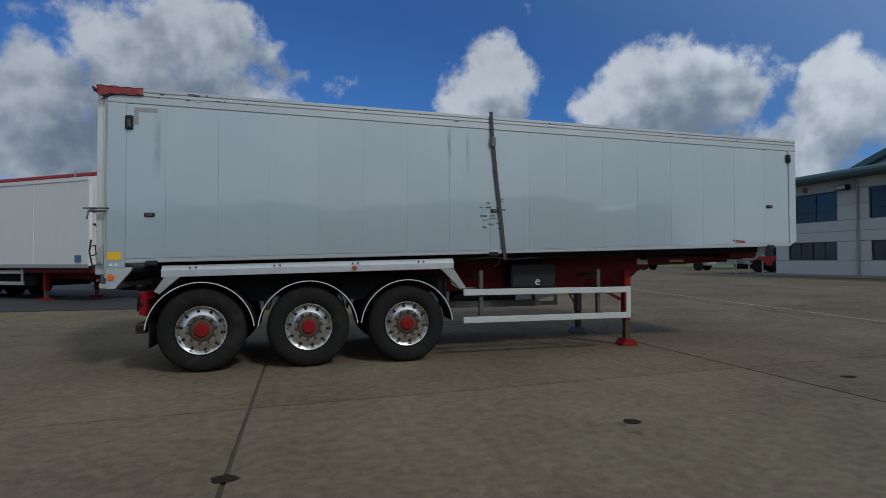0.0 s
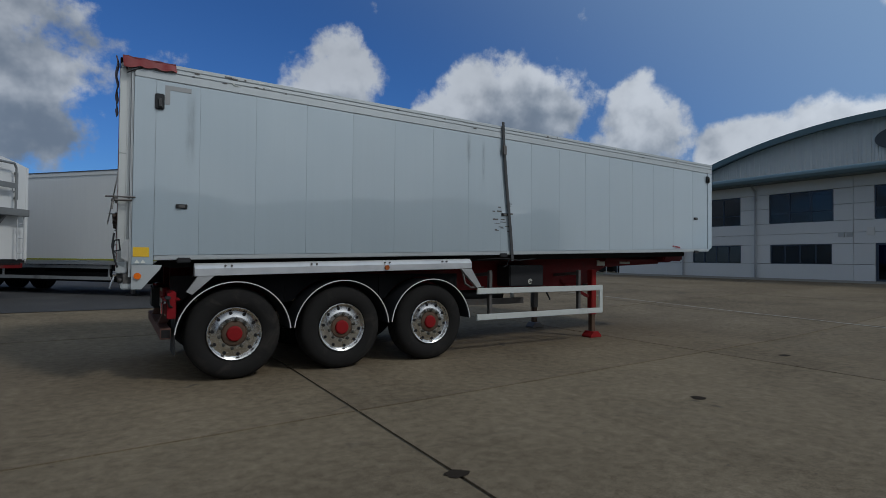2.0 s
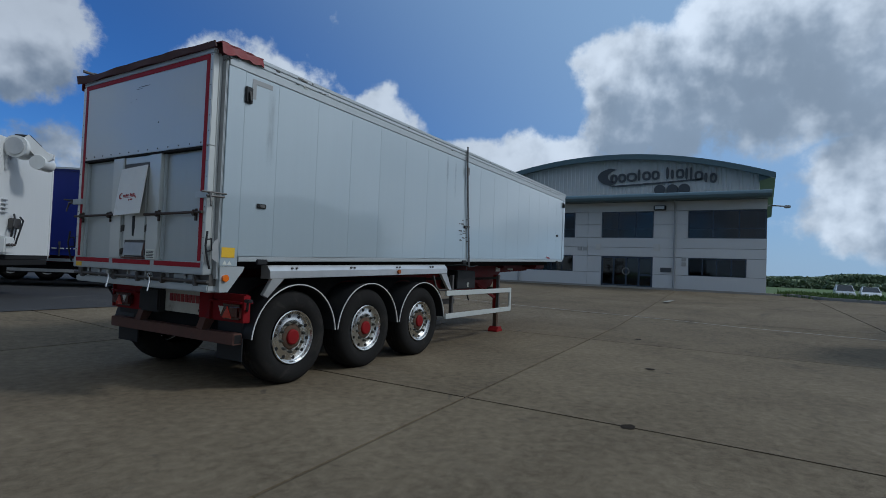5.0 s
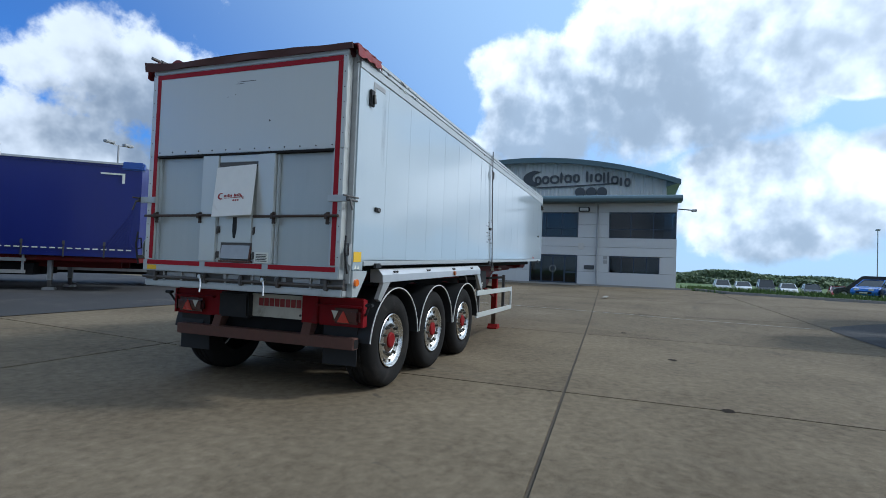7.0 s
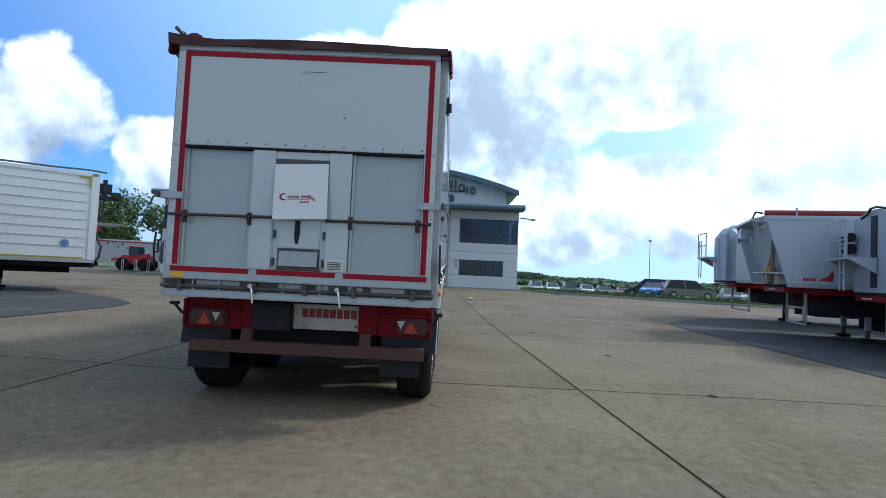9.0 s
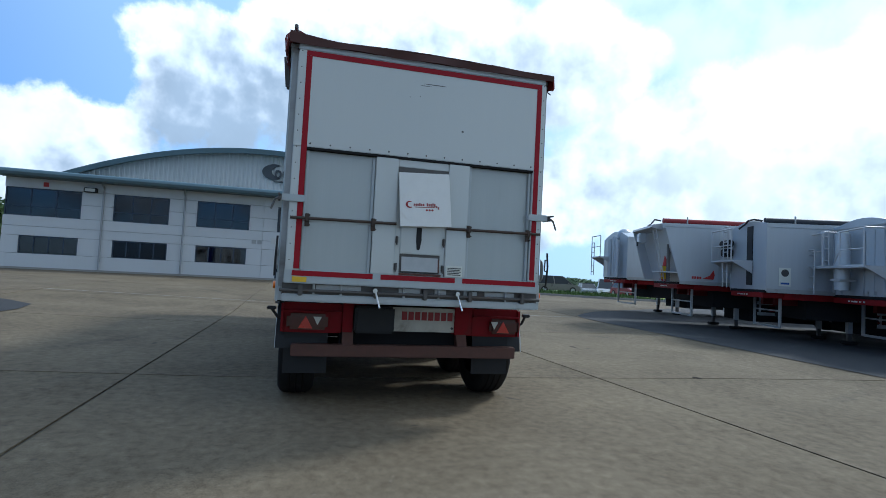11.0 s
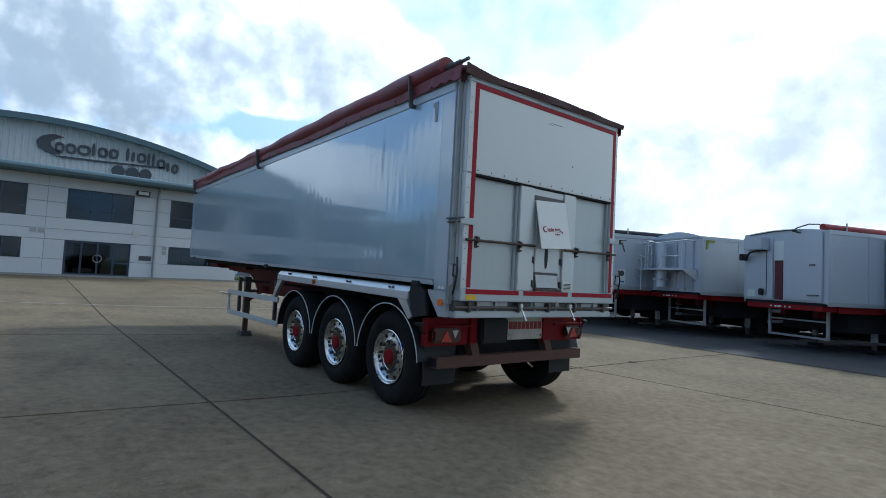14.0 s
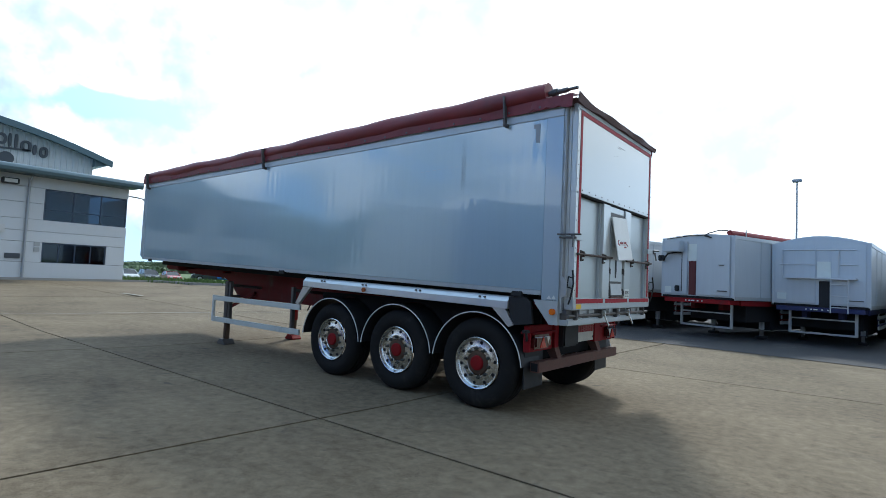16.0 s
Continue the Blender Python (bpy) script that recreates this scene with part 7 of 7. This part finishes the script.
# ---- car park, distance, lamps ----
def car(x, y, heading, paint, label, length=4.2, width=1.75, height=1.45, group="cars on the verge", kind="hatch"):
    reach = math.hypot(x - 5, y - 1.3)
    g = ground_z(x, y) - 0.2 if reach < 38 else land_z(reach)
    c = thing("car", pose(x, y, g + 0.01, 0, 0, heading), label, "car", group)
    L, w, h = length, width, height
    side_line = [(-L / 2, 0.35), (-L / 2 + 0.05, 0.75), (-L / 2 + 0.25, 0.92), (0.35 * L - 0.2, 0.9), (L / 2 - 0.15, 0.72), (L / 2, 0.5), (L / 2 - 0.05, 0.25), (-L / 2 + 0.05, 0.25)]
    bm = prism(B(), side_line, "y", -w / 2, w / 2)
    bmesh.ops.bevel(bm, geom=bm.edges[:], offset=0.07, segments=2, affect="EDGES", clamp_overlap=True)
    part("body", bm, paint, c, smooth=40)
    tail = -L / 2 + (0.12 if kind != "saloon" else 0.75)
    cabin = [(tail, 0.88), (tail + 0.35, h - 0.06), (tail + 0.7, h), (0.02 * L, h), (0.1 * L, h - 0.04), (0.3 * L, 0.88)]
    bm = B()
    lo = [bm.verts.new((px, -w / 2 + 0.04, pz)) for px, pz in cabin]
    hi = [bm.verts.new((px, w / 2 - 0.04, pz)) for px, pz in cabin]
    for ring, s in ((lo, 1), (hi, -1)):
        for v in ring:
            v.co.y += s * 0.16 * (v.co.z - 0.88) / (h - 0.88)
    bm.faces.new(lo)
    bm.faces.new(list(reversed(hi)))
    for i in range(len(cabin)):
        j = (i + 1) % len(cabin)
        bm.faces.new((lo[i], hi[i], hi[j], lo[j]))
    bmesh.ops.recalc_face_normals(bm, faces=bm.faces)
    part("cabin_glass", bm, material("car_window", (0.02, 0.024, 0.028), 0.08, vary=0.05) if "car_window" not in bpy.data.materials else bpy.data.materials["car_window"], c, "dark car glass")
    bm = box(B(), tail + 0.4, 0.1 * L, -w / 2 + 0.2, w / 2 - 0.2, h - 0.03, h + 0.02, 0.015)
    part("roof", bm, paint, c)
    for s in (-1, 1):
        for xa, xb, ya, yb, wide in ((0.1 * L, 0.31 * L, 0.21, 0.05, 0.05), (tail + 0.38, tail, 0.21, 0.05, 0.07), (-0.12 * L, -0.1 * L, 0.2, 0.03, 0.05)):
            part("pillar", bar(B(), (xa, s * (w / 2 - ya), h - 0.02), (xb, s * (w / 2 - yb), 0.88), wide, 0.05), paint, c)
    for px in (-L / 2 + 0.75, L / 2 - 0.8):
        for s in (-1, 1):
            y0 = s * (w / 2 - 0.08)
            wl = part("wheel", rod(B(), (px, y0 - 0.1, 0.31), (px, y0 + 0.1, 0.31), 0.31, 18), TYRE, c)
            part("rim", rod(B(), (px, y0 + s * 0.1, 0.31), (px, y0 + s * 0.11, 0.31), 0.2, 14), GALV, wl)
    for s in (-1, 1):
        part("headlight", box(B(), L / 2 - 0.22, L / 2 - 0.03, s * (w / 2 - 0.42) - 0.16, s * (w / 2 - 0.42) + 0.16, 0.58, 0.72, 0.03), CLEAR_LENS, c)
        part("door_mirror", box(B(), 0.2 * L, 0.2 * L + 0.12, s * (w / 2 + 0.02) - 0.07, s * (w / 2 + 0.02) + 0.07, 0.92, 1.03, 0.02), paint, c)
    part("grille", box(B(), L / 2 - 0.05, L / 2 + 0.005, -0.5, 0.5, 0.35, 0.52, 0.02), BLACK, c)
    part("number_plate", box(B(), L / 2 - 0.01, L / 2 + 0.015, -0.26, 0.26, 0.38, 0.48), PAPER, c)
    return c


SILVER, WHITEC, DARKC, REDC = car_paint("silver_paint", (0.5, 0.52, 0.54)), car_paint("white_car_paint", (0.72, 0.73, 0.74)), car_paint("dark_paint", (0.03, 0.035, 0.045)), car_paint("red_car_paint", (0.32, 0.03, 0.03))
BLUEC, BEIGE, GREYC = car_paint("blue_paint", (0.02, 0.14, 0.5)), car_paint("bronze_paint", (0.2, 0.18, 0.16)), car_paint("grey_paint", (0.22, 0.24, 0.25))
for x, y, p, lab, kind, h in ((33.74, -7.55, SILVER, "silver hatchback parked in a row beyond the verge", "hatch", 1.5), (33.58, -8.68, WHITEC, "white saloon parked in a row beyond the verge", "saloon", 1.4), (33.37, -9.91, DARKC, "black off-roader parked in a row beyond the verge", "hatch", 1.72),
                              (33.14, -11.03, WHITEC, "white estate parked in a row beyond the verge", "saloon", 1.4), (32.86, -12.18, DARKC, "dark hatchback parked in a row beyond the verge", "hatch", 1.45), (32.52, -13.42, REDC, "red saloon parked in a row beyond the verge", "saloon", 1.35)):
    far_x, far_y = -4.4 + 1.85 * (x + 4.4), -2.7 + 1.85 * (y + 2.7)
    car(far_x, far_y, math.degrees(math.atan2(-2.7 - far_y, -4.4 - far_x)) + 6, p, lab, length=4.0, width=1.62, height=h, kind=kind)
car(44.5, -19.3, 140, BLUEC, "bright blue hatchback parked on the verge", height=1.4)
car(41.6, -20.9, -98, BEIGE, "bronze people carrier parked on the verge", length=4.3, height=1.6)
car(49.5, -20.6, 65, DARKC, "dark pickup parked behind the verge", length=4.9, height=1.85)
car(47.0, -29.5, 150, WHITEC, "white van parked behind the verge", length=4.8, height=1.9)
car(50.0, -29.0, 160, GREYC, "grey car parked behind the verge")
car(49.0, -33.0, 170, WHITEC, "white car parked behind the verge")
car(41.0, -28.4, 176, REDC, "red hatchback parked on the verge", height=1.45)
# kerb along the yard's edge
bm = B()
for (xa, ya), (xb, yb) in zip(YARD_EDGE[2:8], YARD_EDGE[3:8]):
    bar(bm, (xa, ya, ground_z(xa, ya) + 0.02), (xb, yb, ground_z(xb, yb) + 0.02), 0.16, 0.2)
solid("kerb_edge", bm, KERB, "low concrete kerb at the yard's edge", "kerb", kind="structure")
# verge weeds
rnd = random.Random(21)
verts, faces = [], []
for k in range(9000):
    s = rnd.random()
    i = min(int(s * 5), 4)
    f = s * 5 - i
    (xa, ya), (xb, yb) = YARD_EDGE[2:8][i], YARD_EDGE[2:8][i + 1]
    off = 0.2 + rnd.random() ** 2 * 7.0
    x, y = xa + (xb - xa) * f + off, ya + (yb - ya) * f + rnd.uniform(-0.5, 0.5)
    z = ground_z(x, y) - 0.2
    h = 0.16 + rnd.random() * 0.25
    w, a = 0.05 + 0.06 * rnd.random(), rnd.random() * 6.28
    b = len(verts)
    verts += [(x - w * math.cos(a), y - w * math.sin(a), z), (x + w * math.cos(a), y + w * math.sin(a), z), (x + rnd.uniform(-0.1, 0.1), y + rnd.uniform(-0.1, 0.1), z + h)]
    faces.append((b, b + 1, b + 2))
me = bpy.data.meshes.new("verge_grass")
me.from_pydata(verts, [], faces)
me.materials.append(GRASS)
tagged(new("verge_grass", me), "rough green verge grass beside the yard", "grass", kind="stuff")


# tree: trunk, limbs, clumps of leaves
def tree(x, y, h, spread, seed, leaves, label, mat=LEAF, leaf=0.17, base=0.3):
    r = random.Random(seed)
    t = thing("tree", pose(x, y, base), label, "tree")
    bm = B()
    rod(bm, (0, 0, 0), (0.1, 0, h * 0.5), 0.22 * h / 8, 10, 0.12 * h / 8)
    tips = []
    for k in range(9):
        a, b0 = r.random() * 6.28, h * (0.25 + 0.3 * r.random())
        tip = (spread * 0.6 * math.cos(a) * r.random(), spread * 0.6 * math.sin(a) * r.random(), h * (0.55 + 0.35 * r.random()))
        rod(bm, (0.05, 0, b0), tip, 0.07 * h / 8, 6, 0.02)
        tips.append(tip)
    part("trunk", bm, BARK, t)
    vs, fs = [], []
    clumps = [(spread * (r.random() - 0.5) * 1.7, spread * (r.random() - 0.5) * 1.7, h * (0.42 + 0.5 * r.random()), spread * (0.25 + 0.3 * r.random())) for k in range(16)]
    for k in range(leaves):
        cx, cy, cz, cr = clumps[r.randrange(16)]
        d = Vector((r.gauss(0, 1), r.gauss(0, 1), r.gauss(0, 0.8))).normalized() * cr * (0.55 + 0.5 * r.random())
        p = Vector((cx, cy, cz)) + d
        u = Vector((r.gauss(0, 1), r.gauss(0, 1), r.gauss(0, 1))).normalized() * leaf * (0.6 + 0.8 * r.random())
        v = u.cross(Vector((r.gauss(0, 1), r.gauss(0, 1), r.gauss(0, 1)))).normalized() * leaf * 0.6
        b = len(vs)
        vs += [p - u, p + v, p + u, p - v]
        fs.append((b, b + 1, b + 2, b + 3))
    me = bpy.data.meshes.new("crown")
    me.from_pydata([tuple(v) for v in vs], [], fs)
    me.materials.append(mat)
    c = new("crown", me)
    c.parent = t
    return t


tree(46, 34, 6.5, 4.5, 3, 14000, "broad leafy green tree behind the office")
tree(50, 29, 6.0, 4.0, 5, 12000, "broad leafy green tree behind the office")
tree(52, 40, 7.0, 4.5, 6, 12000, "broad leafy green tree behind the office")


# hedge line and wooded rise in the distance
def woods(name, x0, y0, x1, y1, h, count, seed, depth, label, leaf, mat, hump=None):
    r = random.Random(seed)
    vs, fs = [], []
    for k in range(count):
        f = r.random()
        top = h(f) if callable(h) else h
        p = Vector((x0 + (x1 - x0) * f + r.uniform(0, depth), y0 + (y1 - y0) * f + r.uniform(-depth, depth) * 0.2, -1.5 + (top + 1.5) * r.random() ** 0.6))
        u = Vector((r.gauss(0, 1), r.gauss(0, 1), r.gauss(0, 1))).normalized() * leaf * (0.5 + r.random())
        v = u.cross(Vector((r.gauss(0, 1), r.gauss(0, 1), r.gauss(0, 1)))).normalized() * leaf
        b = len(vs)
        vs += [tuple(p - u), tuple(p + v), tuple(p + u), tuple(p - v)]
        fs.append((b, b + 1, b + 2, b + 3))
    me = bpy.data.meshes.new(name)
    me.from_pydata(vs, [], fs)
    me.materials.append(mat)
    return tagged(new(name, me), label, "woodland", kind="stuff")


woods("hedge", 150, 20, 150, -160, lambda f: 0.7 + 0.35 * math.sin(f * 60) * math.sin(f * 23), 14000, 11, 6, "long hedge across the fields", 0.5, LEAF_FAR)
woods("wooded_rise", 420, -35, 420, -85, lambda f: 1.0 + 4.2 * math.sin(math.pi * f) ** 1.2, 14000, 12, 40, "wooded low hill in the distance", 0.9, LEAF_FAR)
woods("far_trees", 520, 40, 380, -520, lambda f: 2.2 + 1.6 * math.sin(f * 47) * math.sin(f * 19 + 1), 14000, 13, 30, "far line of trees on the horizon", 1.3, LEAF_FAR)
woods("far_trees", -300, 520, 300, 560, lambda f: 5 + 3 * math.sin(f * 31) * math.sin(f * 17 + 1), 5000, 14, 30, "far line of trees on the horizon", 2.4, LEAF_FAR)
bm = box(B(), 27.5, 46, -60, -27, -0.3, 0.2)
solid("ground_flowers", bm, RAPE, "strip of yellow flowering grass behind the cars", "flowers", kind="structure")


def lamp_post(x, y, h, heads=1, label="grey lamp post with a flat lantern", slim=1.0):
    g = ground_z(x, y) - 0.22
    t = thing("street_lamp", pose(x, y, g), label, "lamp post", "lamp posts")
    part("post", rod(B(), (0, 0, 0), (0, 0, h), 0.09 * slim, 10, 0.06 * slim), LAMP_GREY, t)
    for k in range(heads):
        s = -1 if k else 1
        part("arm", bar(B(), (0, 0, h - 0.05), (s * 0.5 * (heads - 1), 0.1, h + 0.05), 0.06, 0.06), LAMP_GREY, t)
        part("lantern", box(B(), s * 0.7 * (heads - 1) - 0.35 * slim, s * 0.7 * (heads - 1) + 0.35 * slim, -0.18, 0.18, h + 0.02, h + 0.2, 0.04), LAMP_GREY, t)
    return t


lamp_post(67.0, -27.0, 6.6, 1, "thin grey lamp post with one small lantern", 0.7)
lamp_post(1.1, -33.9, 9.1, 1, "thin grey lamp post with one small lantern", 0.8)
lamp_post(21.84, 31.25, 8.6, 2)

# white line and arrow marks on the concrete
bm = B()
for (xa, ya), (xb, yb) in (((14.45, 30), (14.45, 3.2)), ((14.45, 3.2), (13.6, -2)), ((13.6, -2), (12.4, -7.0))):
    n = 12
    for k in range(n):
        p, q = k / n, (k + 1) / n
        xs = [xa + (xb - xa) * f for f in (p, q)]
        yv = [ya + (yb - ya) * f for f in (p, q)]
        vs = [bm.verts.new((xs[i] + d, yv[i], ground_z(xs[i], yv[i]) + 0.006)) for i, d in ((0, -0.05), (0, 0.05), (1, 0.05), (1, -0.05))]
        bm.faces.new(vs)
bmesh.ops.recalc_face_normals(bm, faces=bm.faces)
solid("line_marking", bm, WHITE_LINE, "worn white line on the concrete", "road marking", kind="structure")
bm = B()
for x, y, l in ((20.5, -1.2, 0.9),):
    vs = [bm.verts.new((x + dx, y + dy, ground_z(x, y) + 0.03)) for dx, dy in ((-l, -0.1), (l, -0.1), (l, 0.1), (-l, 0.1))]
    bm.faces.new(vs)
solid("dash_marking", bm, WHITE_LINE, "short white dashes on the concrete", "road marking", kind="structure")
# oil drips on the slabs
OIL = material("oil_stain", (0.026, 0.02, 0.015), 0.92, spec=0.1)
rnd = random.Random(8)
for x, y, r in ((5.1, -3.15, 0.09), (1.87, -3.53, 0.085), (8.6, -2.3, 0.1)):
    bm = B()
    bm.faces.new([bm.verts.new((x + r * (0.7 + 0.5 * rnd.random()) * math.cos(2 * math.pi * k / 18), y + 0.8 * r * (0.7 + 0.5 * rnd.random()) * math.sin(2 * math.pi * k / 18), 0.005)) for k in range(18)])
    solid("stain_marking", bm, OIL, "dark oil stain on the concrete", "oil stain", kind="structure")
# recovery vehicle with striped flank and red loader beyond the left row
van = thing("low_loader", pose(33.6, 32.2, 0.5, 0, 0, -62), "white flatbed lorry with black and yellow striped side", "lorry")
part("bed", box(B(), -4.2, 2.0, -0.9, 0.9, 0.75, 0.95, 0.03), WHITE_PAINT, van)
part("cab", box(B(), 1.5, 3.0, -0.9, 0.9, 0.45, 1.5, 0.15), WHITE_PAINT, van)
part("stripe_board", box(B(), -3.6, 1.4, -0.95, -0.9, 0.48, 0.72), YELLOW, van)
for k in range(18):
    part("stripe", prism(B(), [(-3.55 + 0.27 * k, 0.48), (-3.43 + 0.27 * k, 0.48), (-3.33 + 0.27 * k, 0.72), (-3.45 + 0.27 * k, 0.72)], "y", -0.956, -0.95), INK, van)
for x in (-3.4, -2.5, 2.2):
    for y in (-0.85, 0.85):
        part("wheel", rod(B(), (x, y - 0.1, 0.38), (x, y + 0.1, 0.38), 0.38, 18), TYRE, van)
loader = thing("telehandler", pose(34.8, 23.35, 0.5, 0, 0, 100) @ Matrix.Scale(0.75, 4), "red farm loader parked beside the office", "loader")
part("body", box(B(), -1.3, 1.3, -0.9, 0.9, 0.6, 1.5, 0.12), RED_BRIGHT, loader)
part("cab", box(B(), -0.4, 0.7, -0.6, 0.6, 1.5, 2.3, 0.1), CAR_GLASS, loader)
part("boom", bar(B(), (-1.3, 0.5, 1.6), (2.2, 0.5, 1.0), 0.25, 0.25), RED_BRIGHT, loader)
part("cab_roof", box(B(), -0.45, 0.75, -0.65, 0.65, 2.3, 2.4, 0.04), RED_BRIGHT, loader)
for x in (-1.0, 1.0):
    for y in (-0.9, 0.9):
        part("wheel", rod(B(), (x, y - 0.2, 0.6), (x, y + 0.2, 0.6), 0.6, 18), TYRE, loader)
far = thing("parked_trailer", pose(48, 29, 0.45, 0, 0, 25), "grey trailer with a red top edge beside the office", "trailer", "parked trailers")
part("body", box(B(), -1.2, 1.2, -10, 10, 0.5, 2.55, 0.03), GREY_PAINT, far)
part("white_rail", box(B(), -1.25, 1.25, -10, 10, 2.55, 2.68, 0.02), WHITE_PAINT, far)
part("red_rail", box(B(), -1.27, 1.27, -10, 10, 2.45, 2.54, 0.02), RED_BRIGHT, far)
part("wheel", rod(B(), (-1.2, 8, 0.45), (1.2, 8, 0.45), 0.45, 18), TYRE, far)
rack = thing("cycle_rack", pose(32.6, 21.2, 0.45, 0, 0, 40), "row of bare steel cycle hoops beside the office", "cycle rack")
for k in range(4):
    part("hoop", pipe(B(), [(0, 0.8 * k, 0), (0, 0.8 * k, 0.75), (0.15, 0.8 * k, 0.85), (0.55, 0.8 * k, 0.85), (0.7, 0.8 * k, 0.75), (0.7, 0.8 * k, 0)], 0.025, 8), TUBE, rack)
# ---- yard slabs ----
SX = [1.87 + 5.98 * k for k in range(-4, 8)]
SY = [-1.83 + 6.1 * k for k in range(-7, 9)]


def inside_outline(x, y, poly):
    hit = False
    for (x0, y0), (x1, y1) in zip(poly, poly[1:] + poly[:1]):
        if (y0 > y) != (y1 > y) and x < x0 + (y - y0) * (x1 - x0) / (y1 - y0):
            hit = not hit
    return hit


for x0, x1 in zip(SX, SX[1:]):
    for y0, y1 in zip(SY, SY[1:]):
        if x0 < -23 or x0 > 42 or (x0 > 29 and y0 < 15) or y0 < -44 or y0 > 45:
            continue
        g = 0.017
        xs, ys = span(x0 + g, x1 - g if y0 > 19 else min(x1 - g, 29.24) if x0 < 29 else x1 - g, 6), span(y0 + g, y1 - g, 6)
        bm = draped(B(), xs, ys, 0.0)
        for v in bm.verts:
            v.co.y += (v.co.x - 1.87) * (0.055 if v.co.y < -1.83 else max(0.0, 0.055 - 0.009 * (v.co.y + 1.83)))
            v.co.z = ground_z(v.co.x, v.co.y)
        if max(xs) > 22:
            bmesh.ops.delete(bm, geom=[f for f in bm.faces if not inside_outline(f.calc_center_median().x, f.calc_center_median().y, YARD_EDGE)], context="FACES")
        if not bm.faces:
            bm.free()
            continue
        rim = bmesh.ops.extrude_edge_only(bm, edges=[e for e in bm.edges if e.is_boundary])
        for v in rim["geom"]:
            if isinstance(v, bmesh.types.BMVert):
                v.co.z -= 0.016
        bmesh.ops.recalc_face_normals(bm, faces=bm.faces)
        part("slab", bm, CONCRETE, yard)
